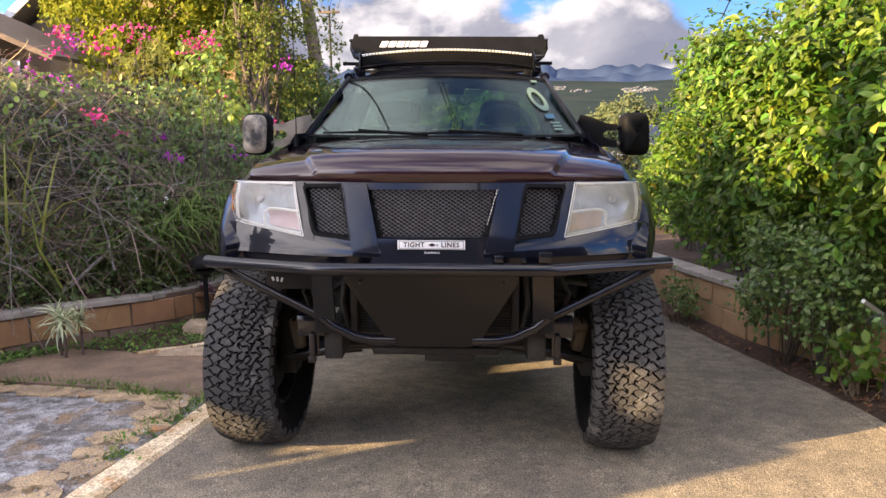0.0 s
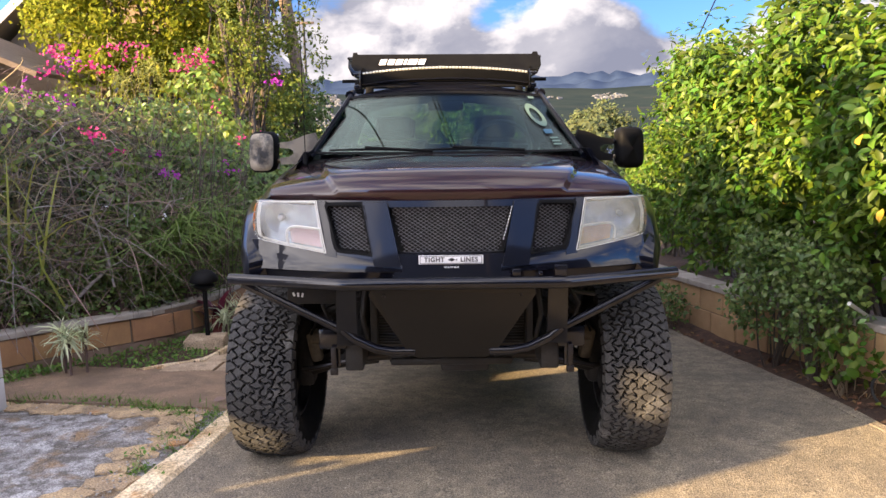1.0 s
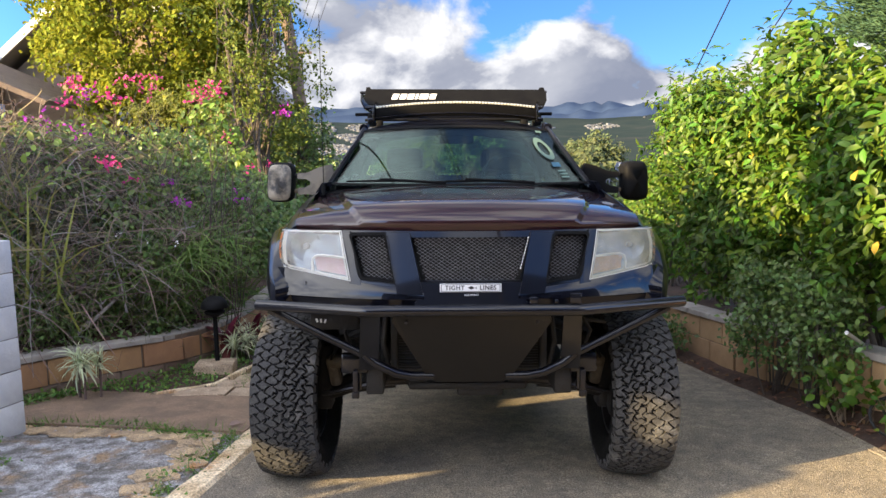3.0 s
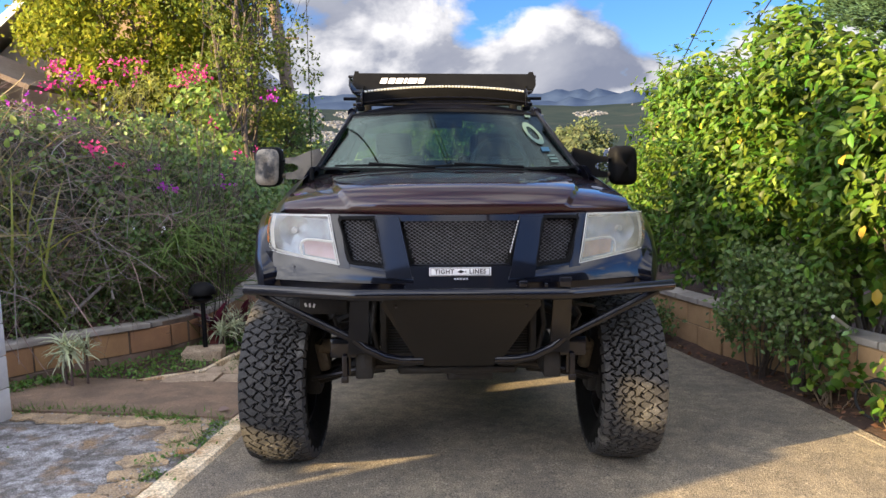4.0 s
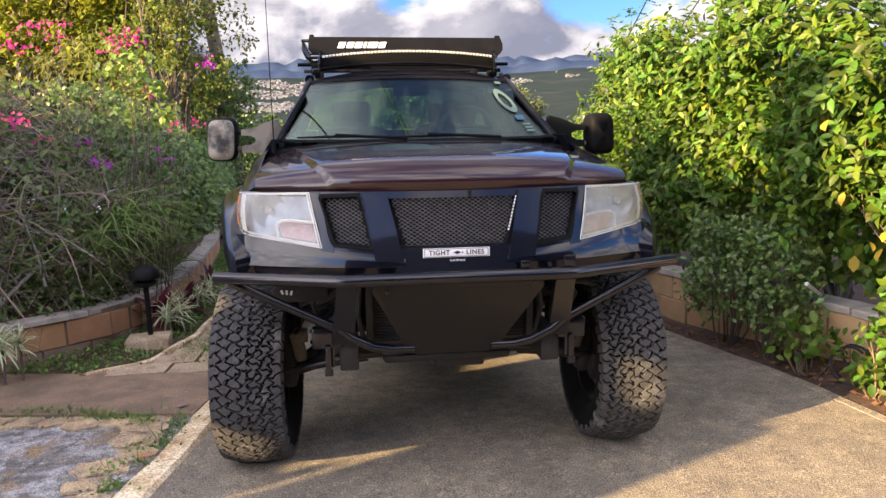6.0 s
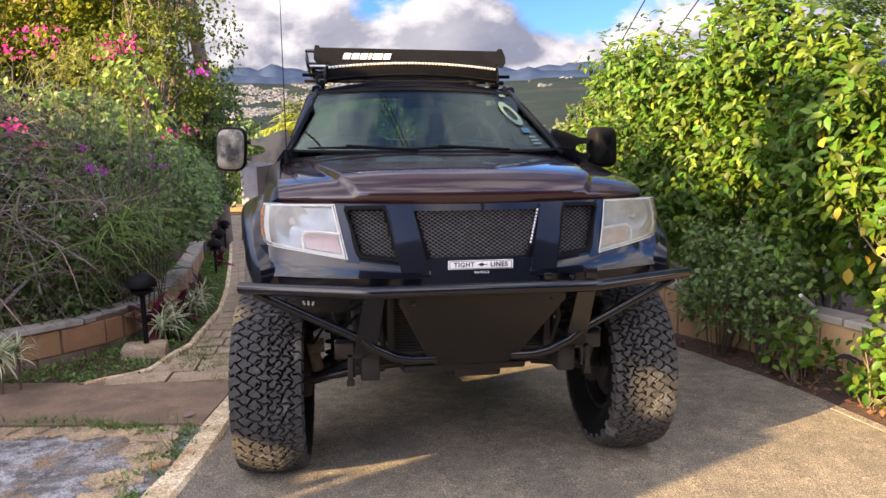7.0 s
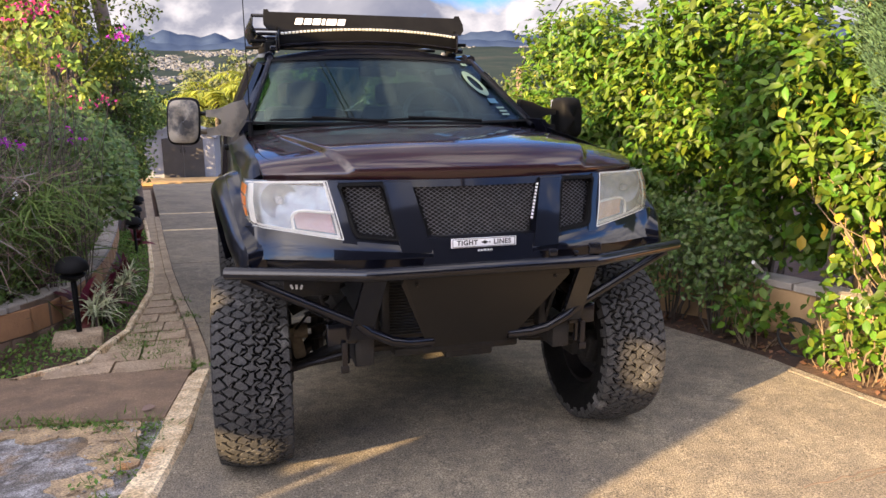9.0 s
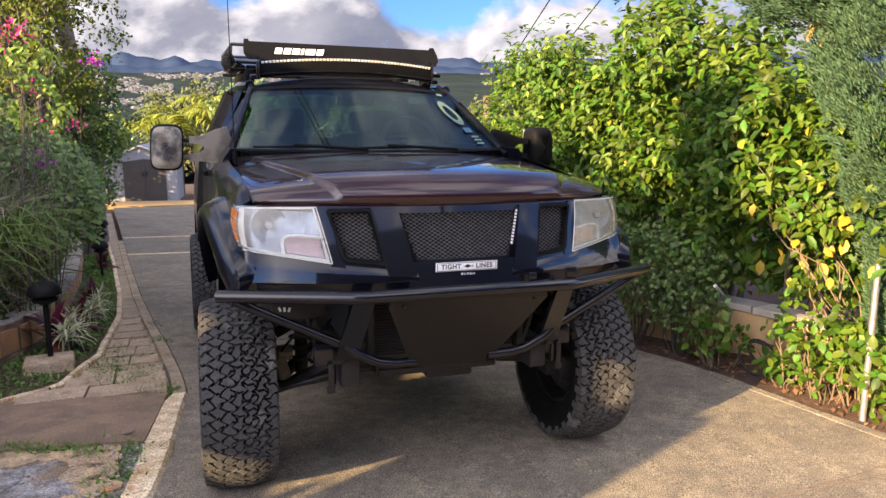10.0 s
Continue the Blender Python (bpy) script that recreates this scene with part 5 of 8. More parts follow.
bm = bmesh.new()
box(bm, (0, 7.3, 0.85), (1.6, 2.1, 0.08))
box(bm, (0, 8.33, 1.1), (1.7, 0.06, 0.5), None, 0.02)
tpart("bed_floor", bm, PAINT)


# wheels with blocky all-terrain tread
def tread_tyre(R, W):
    """Carcass and tread of a tyre that turns about x."""
    bm = bmesh.new()
    h = W / 2
    prof = [(0.235, -h * 0.62), (0.25, -h * 0.78), (0.31, -h * 0.97), (0.36, -h * 0.98), (R - 0.038, -h * 0.92), (R - 0.027, -h * 0.80), (R - 0.017, -h * 0.5), (R - 0.013, 0.0), (R - 0.017, h * 0.5), (R - 0.027, h * 0.80), (R - 0.038, h * 0.92), (0.36, h * 0.98), (0.31, h * 0.97), (0.25, h * 0.78), (0.235, h * 0.62)]
    lathe(bm, prof, (0, 0, 0), "x", 60)
    return bm


def tread_blocks(R, W, n=54):
    """Interlocking wavy lugs in seven rows with narrow grooves, and shoulder lugs that run down the sidewall."""
    bm = bmesh.new()
    h, da = W / 2, 2 * math.pi / n

    def on(x, a, r):
        return (x, r * math.sin(a), -r * math.cos(a))

    def crown(x):
        return R - 0.024 * (abs(x) / h) ** 2.6

    cols = (-0.98, -0.68, -0.41, -0.135, 0.135, 0.41, 0.68, 0.98)
    chance = rng.uniform(-1, 1, (n, 7, 2))

    def bound(b, v):
        """The wavy groove between two rows of lugs."""
        k = 0.0 if b in (0, 7) else 0.85
        return cols[b] + k * (0.092 * math.sin(2 * math.pi * (v + 0.37 * b)) + 0.034 * math.sin(4 * math.pi * v + b))

    def cut(c, i, t):
        """The groove across a row, leaning one way and then the other."""
        q = chance[i % n, c]
        lean = (0.20 if (i + c) % 2 else -0.16) + 0.06 * q[0]
        return i + 0.5 * (c % 2) + 0.05 * q[1] + lean * (2 * t - 1) + 0.15 * math.sin(2 * math.pi * t)

    def lug(c, i, depth=0.021):
        top, low = [], []
        g, gv = 0.028, 0.088
        ring = [(t, 0.0) for t in (0.0, 0.25, 0.5, 0.75)] + [(1.0, t) for t in (0.0, 0.25, 0.5, 0.75)] + [(1 - t, 1.0) for t in (0.0, 0.25, 0.5, 0.75)] + [(0.0, 1 - t) for t in (0.0, 0.25, 0.5, 0.75)]
        for t, w in ring:
            for store, e in ((top, 1.25), (low, 1.0)):
                v = lerp(cut(c, i, t) + gv * e, cut(c, i + 1, t) - gv * e, w)
                u = lerp(bound(c, v) + g * e, bound(c + 1, v) - g * e, t)
                x = h * u
                store.append(bm.verts.new(on(x, v * da, crown(x) - (depth if store is low else 0.0))))
        m = len(ring)
        bm.faces.new(top)
        for k in range(m):
            bm.faces.new((low[k], low[(k + 1) % m], top[(k + 1) % m], top[k]))

    for i in range(n):
        for c in range(7):
            lug(c, i)
        for s in (-1, 1):
            o = 0.25 if s < 0 else 0.75
            a0, a1 = (i + o + 0.08) * da, (i + o + (0.90 if i % 2 else 0.78)) * da
            r0, r1 = R - 0.026, R - (0.066 if i % 2 else 0.045)
            q = []
            for x, r in ((h * 0.955, r0), (h * 0.985, r0 - 0.012), (h * 0.995, r1), (h * 0.95, r1 - 0.006)):
                q.append([bm.verts.new(on(s * x, a, r)) for a in (a0, a1)])
            for u, v in zip(q, q[1:]):
                bm.faces.new((u[0], u[1], v[1], v[0]))
            bm.faces.new([r[0] for r in q])
            bm.faces.new([r[1] for r in q][::-1])
    bmesh.ops.recalc_face_normals(bm, faces=bm.faces)
    return bm


TYRE_R, TYRE_W = 0.425, 0.315
tyre_me = link_mesh("tyre", tread_tyre(TYRE_R, TYRE_W), RUBBER)
tread_me = link_mesh("tread", tread_blocks(TYRE_R, TYRE_W), TREAD, True, 25)
bm = bmesh.new()
lathe(bm, [(0.03, 0.06), (0.07, 0.07), (0.085, 0.05), (0.15, 0.03), (0.19, 0.04), (0.215, 0.09), (0.238, 0.10), (0.238, -0.10), (0.22, -0.10), (0.205, -0.02), (0.03, -0.01)], (0, 0, 0), "x", 36)
rim_me = link_mesh("rim", bm, RIM)
bm = bmesh.new()
lathe(bm, [(0.03, -0.06), (0.17, -0.06), (0.17, -0.03), (0.03, -0.03)], (0, 0, 0), "x", 30)
box(bm, (-0.08, -0.11, 0.03), (0.09, 0.09, 0.16), None, 0.02)
disc_me = link_mesh("brake", bm, DARK)
for x, y, turn in ((-0.85, 3.5, 180 - 3), (0.85, 3.5, -1.5), (-0.84, 6.72, 180), (0.84, 6.72, 0)):
    wheel = new("wheel")
    wheel.parent = truck
    wheel.matrix_basis = pose(x, y - 3.5, TYRE_R - (0.012 if y < 4 else 0.20), 25 if y < 4 else 70, 0, turn)
    for nm, me, lab in (("tyre", tyre_me, "worn all-terrain tyre"), ("tread", tread_me, "blocky tread dusted with dirt"), ("rim", rim_me, "black steel rim"), ("brake", disc_me, "")):
        o = new(nm, me)
        o.parent = wheel
        if lab:
            o["label"] = lab

# tube bumper
bar = new("front_bumper")
bar.parent = truck
bar["label"] = "home-made black steel tube bumper"
bm = bmesh.new()
tube(bm, [(-0.945, 3.03, 0.962), (-0.47, 2.795, 0.978), (-0.43, 2.780, 0.98), (0, 2.772, 0.982), (0.43, 2.780, 0.98), (0.47, 2.795, 0.978), (0.96, 3.03, 0.966)], 0.025, 12)
tpart("top_tube", bm, STEEL, "dented black steel tube", bar)
for s in (-1, 1):
    bm = bmesh.new()
    tube(bm, [(s * 0.89, 3.01, 0.945), (s * 0.47, 3.0, 0.735)], 0.019, 10)
    tpart("brace", bm, STEEL, "", bar)
    bm = bmesh.new()
    tube(bm, [(s * 0.47, 2.98, 0.745), (s * 0.42, 2.985, 0.70), (s * 0.33, 2.99, 0.655), (s * 0.26, 2.995, 0.64), (s * 0.16, 3.0, 0.638)], 0.021, 10)
    tpart("lower_tube", bm, STEEL, "", bar)
    bm = bmesh.new()
    prism(bm, [(s * 0.385, 2.80, 0.965), (s * 0.465, 2.81, 0.965), (s * 0.50, 3.02, 0.66), (s * 0.41, 3.01, 0.665)], (0, 0.03, 0))
    tpart("upright", bm, STEEL, "flat steel upright", bar, False)
    bm = bmesh.new()
    box(bm, (s * 0.52, 3.06, 0.685), (0.12, 0.05, 0.09), None, 0.008)
    tube(bm, [(s * 0.50, 3.05, 0.66), (s * 0.50, 3.05, 0.56)], 0.010, 6)
    tpart("mount", bm, STEEL, "", bar)
bm = bmesh.new()
prism(bm, [(-0.325, 2.79, 0.955), (0.325, 2.79, 0.955), (0.335, 2.80, 0.93), (0.185, 3.005, 0.625), (0.15, 3.02, 0.603), (-0.15, 3.02, 0.603), (-0.185, 3.005, 0.625), (-0.335, 2.80, 0.93)], (0, 0.012, 0.008))
skid = tpart("skid_plate", bm, SKID, "flat dark steel skid plate", bar, False)
for x, z in ((-0.275, 0.925), (0.275, 0.925), (-0.165, 0.645), (0.165, 0.645)):
    bm = bmesh.new()
    y = lerp(2.80, 3.005, (0.93 - z) / 0.305) - 0.004
    lathe(bm, [(0.001, -0.006), (0.006, -0.006), (0.007, 0.0), (0.007, 0.006)], (x, y, z), "y", 8)
    tpart("bolt", bm, RIM, "", bar)
for x, w, h in ((0.255, 0.035, 0.03), (0.43, 0.05, 0.045), (0.35, 0.018, 0.02)):
    bm = bmesh.new()
    box(bm, (x, 2.785, 1.005 + h / 2), (w, 0.02, h), None, 0.006)
    tpart("tab", bm, STEEL, "welded steel tab", bar)

# under the nose
bm = bmesh.new()
for s in (-1, 1):
    box(bm, (s * 0.43, 4.2, 0.60), (0.08, 2.3, 0.13), None, 0.01)
box(bm, (0, 3.30, 0.56), (0.8, 0.10, 0.09), None, 0.02)
box(bm, (0, 3.65, 0.60), (0.9, 0.12, 0.12), None, 0.02)
box(bm, (0, 5.8, 0.58), (0.9, 4.0, 0.10))
box(bm, (0, 3.9, 0.85), (0.74, 0.9, 0.55), None, 0.05)
tpart("chassis", bm, DARK)
for s in (-1, 1):
    bm = bmesh.new()
    tube(bm, [(s * 0.40, 3.36, 0.56), (s * 0.62, 3.44, 0.44), (s * 0.72, 3.48, 0.40)], [0.035, 0.03, 0.03], 8)
    tube(bm, [(s * 0.40, 3.75, 0.56), (s * 0.72, 3.5, 0.40)], 0.03, 8)
    tube(bm, [(s * 0.44, 3.50, 0.78), (s * 0.68, 3.50, 0.66)], 0.025, 8)
    tube(bm, [(s * 0.35, 3.32, 0.50), (s * 0.72, 3.38, 0.44)], 0.015, 8)
    box(bm, (s * 0.72, 3.5, 0.50), (0.08, 0.12, 0.34), None, 0.02)
    tpart("suspension_arm", bm, DARK)
    bm = bmesh.new()
    pts = [(s * 0.56 + 0.05 * math.cos(a), 3.52 + 0.05 * math.sin(a), 0.50 + a * 0.0085) for a in (k * 0.5 for k in range(100))]
    tube(bm, pts, 0.009, 6)
    tube(bm, [(s * 0.56, 3.52, 0.46), (s * 0.56, 3.52, 0.95)], 0.03, 8)
    tpart("coil_spring", bm, DARK)
bm = bmesh.new()
box(bm, (0, 3.13, 0.80), (0.66, 0.04, 0.36))
radiator = tpart("radiator", bm, DARK, "", None, False)
for k in range(26):
    bm = bmesh.new()
    box(bm, (0, 3.105, 0.64 + k * 0.0125), (0.64, 0.012, 0.003))
    tpart("fin", bm, FIN, "", radiator, False)
for s in (-1, 1):
    bm = bmesh.new()
    box(bm, (s * 0.34, 3.08, 0.82), (0.03, 0.05, 0.36), None, 0.005)
    tpart("radiator_post", bm, DARK)
    bm = bmesh.new()
    box(bm, (s * 0.60, 3.16, 0.98), (0.36, 0.10, 0.06), None, 0.02)
    tpart("bumper_beam", bm, DARK)
    for line, r in (([(s * 0.37, 3.08, 0.95), (s * 0.39, 3.06, 0.78), (s * 0.36, 3.10, 0.62)], 0.012), ([(s * 0.50, 3.2, 0.93), (s * 0.58, 3.18, 0.80), (s * 0.54, 3.24, 0.66), (s * 0.56, 3.3, 0.60)], 0.009)):
        bm = bmesh.new()
        tube(bm, line, r, 6)
        tpart("hose", bm, DARK)

bm = bmesh.new()
box(bm, (-0.62, 3.15, 0.885), (0.22, 0.02, 0.13), None, 0.006)
splash = tpart("splash_plate", bm, DARK, "dark plate behind the bumper")
bm = bmesh.new()
for k in range(3):
    box(bm, (-0.70 + 0.019 * k, 3.136, 0.866 - 0.002 * k), (0.009, 0.004, 0.018), Matrix.Rotation(0.35 * k - 0.4, 4, "Y"))
tpart("white_mark", bm, WHITE, "three short white strokes", splash, False)

# inner walls of the wheel housings
for s in (-1, 1):
    bm = bmesh.new()
    sheet(bm, [[(s * 0.40, y, z) for y in (3.18, 3.5, 3.8, 4.08)] for z in (0.64, 0.9, 1.22)], (s * 0.01, 0, 0))
    sheet(bm, [[(s * x, 4.08 + 0.02 * x, z) for x in (0.40, 0.6, 0.86)] for z in (0.50, 0.8, 1.24)], (0, 0.01, 0))
    tpart("wheel_housing", bm, VOID, "dark inner wall of the wheel housing")

# knuckles, tie rods, brake lines and brackets seen past the wheels
for s in (-1, 1):
    bm = bmesh.new()
    box(bm, (s * 0.665, 3.42, 0.545), (0.055, 0.07, 0.15), Matrix.Rotation(s * 0.2, 4, "Y"), 0.016)
    lathe(bm, [(0.001, -0.03), (0.034, -0.03), (0.036, 0.0), (0.034, 0.03), (0.001, 0.03)], (s * 0.65, 3.40, 0.60), "x", 14)
    tpart("steering_knuckle", bm, CREAM, "cream dusty steering knuckle")
    bm = bmesh.new()
    tube(bm, [(s * 0.16, 3.27, 0.545), (s * 0.40, 3.27, 0.535), (s * 0.68, 3.32, 0.46)], [0.016, 0.013, 0.011], 8)
    tube(bm, [(s * 0.30, 3.27, 0.54), (s * 0.44, 3.27, 0.533)], 0.024, 10)
    tpart("tie_rod", bm, RIM, "dark grey tie rod")
    bm = bmesh.new()
    tube(bm, [(s * 0.47, 3.24, 0.78), (s * 0.56, 3.22, 0.70), (s * 0.62, 3.27, 0.72), (s * 0.67, 3.36, 0.62)], 0.006, 6)
    tpart("brake_hose", bm, RUBBER)
    bm = bmesh.new()
    box(bm, (s * 0.515, 3.02, 0.60), (0.022, 0.012, 0.11), None, 0.003)
    box(bm, (s * 0.515, 3.02, 0.545), (0.034, 0.02, 0.03), None, 0.005)
    tpart("hanging_shackle", bm, RIM, "small hanging steel shackle")
    bm = bmesh.new()
    box(bm, (s * 0.57, 3.27, 0.835), (0.20, 0.03, 0.016), Matrix.Rotation(s * 0.15, 4, "Y"), 0.004)
    box(bm, (s * 0.60, 3.30, 0.90), (0.26, 0.03, 0.014), None, 0.004)
    tpart("inner_bracket", bm, DARK)
    for x, y, z, r, h in ((0.24, 3.22, 0.555, 0.035, 0.09),):
        bm = bmesh.new()
        lathe(bm, [(0.001, -h / 2), (r * 0.9, -h / 2), (r, -h * 0.35), (r, h * 0.35), (r * 0.9, h / 2), (0.001, h / 2)], (s * x, y, z), "x", 14)
        tpart("bushing", bm, DARK)
bm = bmesh.new()
box(bm, (0.0, 3.22, 0.535), (0.56, 0.10, 0.035), None, 0.012)
box(bm, (0.06, 3.25, 0.505), (0.22, 0.12, 0.05), None, 0.015)
tpart("crossmember", bm, DARK, "dusty front crossmember")

# tow mirrors
for s in (-1, 1):
    mir = new("tow_mirror")
    mir.parent = truck
    mir["label"] = "tall tow mirror on two arms, its shell faded" if s < 0 else "tall black tow mirror on two arms"
    def mirror_ring(y, g):
        row = []
        for i in range(28):
            a = 2 * math.pi * i / 28
            cx, cz = math.copysign(abs(math.cos(a)) ** 0.50, math.cos(a)), math.copysign(abs(math.sin(a)) ** 0.42, math.sin(a))
            row.append((s * (1.115 + 0.085 * g * cx - 0.006 * cz), y + 0.022 * cx, 1.463 + 0.124 * g * cz))
        return row

    bm = bmesh.new()
    rows = [mirror_ring(y, g) for y, g in ((4.388, 0.02), (4.390, 0.45), (4.395, 0.70), (4.402, 0.82), (4.412, 0.90))]
    sheet(bm, rows, close=True)
    bmesh.ops.recalc_face_normals(bm, faces=bm.faces)
    tpart("mirror_shell", bm, FADED if s < 0 else PLASTIC, "sun-faded front of the shell" if s < 0 else "", mir, sharp=80)
    bm = bmesh.new()
    rows = [mirror_ring(y, g) for y, g in ((4.412, 0.90), (4.428, 0.97), (4.446, 1.0), (4.50, 1.0), (4.545, 0.98), (4.560, 0.93), (4.555, 0.88))]
    sheet(bm, rows, close=True)
    bmesh.ops.recalc_face_normals(bm, faces=bm.faces)
    tpart("mirror_housing", bm, PLASTIC, "black rear part of the shell", mir, sharp=80)
    bm = bmesh.new()
    box(bm, (s * 1.115, 4.556, 1.463), (0.150, 0.006, 0.215), None, 0.002)
    tpart("mirror_glass", bm, CHROME, "", mir)
    for z, h in ((1.502, 0.016), (1.408, 0.018)):
        bm = bmesh.new()
        tube(bm, [(s * 1.06, 4.49, z), (s * 1.02, 4.48, z), (s * 0.955, 4.46, z)], [h * 0.7, h * 0.75, h], 10)
        tpart("mirror_arm", bm, FIN if z > 1.45 else FADED, "short telescopic arm", mir)
    bm = bmesh.new()
    fork = [(1.00, 1.520), (0.94, 1.525), (0.86, 1.560), (0.80, 1.575), (0.775, 1.50), (0.775, 1.42), (0.80, 1.375), (0.87, 1.378), (0.94, 1.390), (1.00, 1.388), (1.00, 1.428), (0.955, 1.432), (0.925, 1.450), (0.925, 1.470), (0.95, 1.484), (1.00, 1.486)]
    vsf = [bm.verts.new((s * x, 4.40 + (1.0 - x) * 0.25, z)) for x, z in fork]
    f = bm.faces.new(vsf)
    r = bmesh.ops.extrude_face_region(bm, geom=[f])
    bmesh.ops.translate(bm, vec=(0, 0.06, 0), verts=[g for g in r["geom"] if isinstance(g, bmesh.types.BMVert)])
    bmesh.ops.recalc_face_normals(bm, faces=bm.faces)
    tpart("mirror_bracket", bm, WEATHERED if s < 0 else PLASTIC, "forked bracket that widens to the door", mir, False)
    bm = bmesh.new()
    tube(bm, [(s * 0.79, 4.46, 1.50), (s * 0.76, 4.62, 1.54)], 0.018, 8)
    tpart("mirror_foot", bm, PLASTIC, "", mir)

# sticker on the grille, its writing and the strokes on the mesh
plate_y = face_y(0, 1.055) - 0.009
bm = bmesh.new()
box(bm, (-0.003, plate_y, 1.064), (0.260, 0.003, 0.036), None, 0.001)
sticker = tpart("grille_sticker", bm, WHITE, "white sticker with black border and lettering")
bm = bmesh.new()
for c, sz in (((-0.003, 1.079), (0.250, 0.0022)), ((-0.003, 1.049), (0.250, 0.0022)), ((-0.127, 1.064), (0.0022, 0.03)), ((0.121, 1.064), (0.0022, 0.03))):
    box(bm, (c[0], plate_y - 0.002, c[1]), (sz[0], 0.001, sz[1]))
lathe(bm, [(0.001, -0.001), (0.0065, -0.001), (0.0065, 0.0)], (0.0, plate_y - 0.0016, 1.064), "y", 10)
prism(bm, [(-0.016, plate_y - 0.0022, 1.064), (0.0, plate_y - 0.0022, 1.072), (0.016, plate_y - 0.0022, 1.064), (0.022, plate_y - 0.0022, 1.069), (0.022, plate_y - 0.0022, 1.059), (0.016, plate_y - 0.0022, 1.064), (0.0, plate_y - 0.0022, 1.057)], (0, 0.001, 0))
tpart("sticker_border", bm, BLACK, "", sticker, False)


def lettering(text, at, size, mat, parent, spacing=1.0):
    """Raised letters that face the street."""
    cu = bpy.data.curves.new("lettering", "FONT")
    cu.body, cu.size, cu.extrude, cu.align_x, cu.align_y, cu.space_character = text, size, 0.0006, "CENTER", "CENTER", spacing
    cu.offset = 0.022 * size
    tmp = bpy.data.objects.new("tmp", cu)
    me = bpy.data.meshes.new_from_object(tmp)
    bpy.data.objects.remove(tmp)
    me.transform(pose(at[0], at[1] - 3.5, at[2], 90, 0, 0))
    me.materials.append(mat)
    ob = new("lettering", me)
    ob.parent = parent
    return ob


lettering("TIGHT", (-0.070, plate_y - 0.0025, 1.064), 0.026, BLACK, sticker, 1.12)
lettering("LINES", (0.070, plate_y - 0.0025, 1.064), 0.026, BLACK, sticker, 1.12)
lettering("HAWAII", (0.0, face_y(0, 1.03) - 0.006, 1.034), 0.012, WHITE, truck, 1.5)
bm = bmesh.new()
for k in range(11):
    t = k / 10
    x, z = lerp(0.214, 0.252, t), lerp(1.14, 1.265, t)
    box(bm, (x, face_y(x, z) + 0.006, z), (0.002, 0.018, 0.0085), Matrix.Rotation(0.27, 4, "Y"))
tpart("upright_strokes", bm, WHITE, "row of small white marks along the mesh", None, False)

# roof basket with a fairing, a bowed light bar and two cross bars
rack = new("roof_rack")
rack.parent = truck
rack["label"] = "black steel roof basket with a wind fairing"
bm = bmesh.new()
out = [(-0.615, 1.985), (-0.64, 2.02), (-0.640, 2.06), (-0.632, 2.115), (-0.605, 2.115), (-0.60, 2.10), (0.60, 2.092), (0.612, 2.108), (0.64, 2.108), (0.655, 2.05), (0.65, 2.01), (0.625, 1.98)]
vsa = [bm.verts.new((x, 5.10 + (z - 1.98) * 0.75, z)) for x, z in out]
f = bm.faces.new(vsa)
bmesh.ops.triangulate(bm, faces=[f])
bmesh.ops.solidify(bm, geom=bm.faces[:], thickness=0.006)
fair = tpart("fairing", bm, PLASTIC, "black wind fairing with white lettering shapes", rack, False)
# the maker's mark as plain slanted shapes
strokes = [(0.0, 0.044), (0.056, 0.044), (0.110, 0.046), (0.166, 0.018), (0.194, 0.062), (0.266, 0.044)]
for x0, w in strokes:
    bm = bmesh.new()
    q = lambda x, z: (-0.462 + x + (z - 2.0) * 0.38, 5.088 + (z - 1.98) * 0.75, z)
    prism(bm, [q(x0, 2.026), q(x0 + w, 2.026), q(x0 + w, 2.066), q(x0, 2.066)], (0, -0.003, 0))
    tpart("white_mark", bm, WHITE, "", fair, False)
for x in (-0.56, 0.58):
    bm = bmesh.new()
    lathe(bm, [(0.001, -0.006), (0.008, -0.006), (0.008, 0.0)], (x, 5.105, 2.0), "y", 8)
    tpart("bolt", bm, PLASTIC, "", rack)
bm = bmesh.new()
arc = [(x, 5.02 - 0.05 * (1 - (x / 0.56) ** 2), 1.945 + 0.032 * (1 - (x / 0.56) ** 2)) for x in np.linspace(-0.56, 0.56, 25)]
sheet(bm, [[(x, y + dy, z + dz) for x, y, z in arc] for dy, dz in ((0, -0.075), (-0.022, -0.072), (-0.030, -0.06), (-0.034, 0.020), (-0.02, 0.030), (0.03, 0.032), (0.06, 0.0), (0.05, -0.072), (0, -0.075))])
bmesh.ops.recalc_face_normals(bm, faces=bm.faces)
lbar = tpart("light_bar", bm, PLASTIC, "bowed light bar with a row of small lamps", rack)
for s in (-1, 1):
    bm = bmesh.new()
    box(bm, (s * 0.563, 5.02, 1.925), (0.008, 0.10, 0.11), None, 0.003)
    tpart("end_plate", bm, STEEL, "", lbar)
bm = bmesh.new()
tube(bm, [(x, 4.99 - 0.05 * (1 - (x / 0.56) ** 2), 1.888 + 0.032 * (1 - (x / 0.56) ** 2)) for x in np.linspace(-0.555, 0.555, 25)], 0.006, 6)
tpart("lower_bead", bm, STEEL, "rolled lower edge", lbar)
bm = bmesh.new()
box(bm, (0, 0, 0), (0.017, 0.006, 0.014), None, 0.002)
led_me = link_mesh("small_lamp", bm, LED)
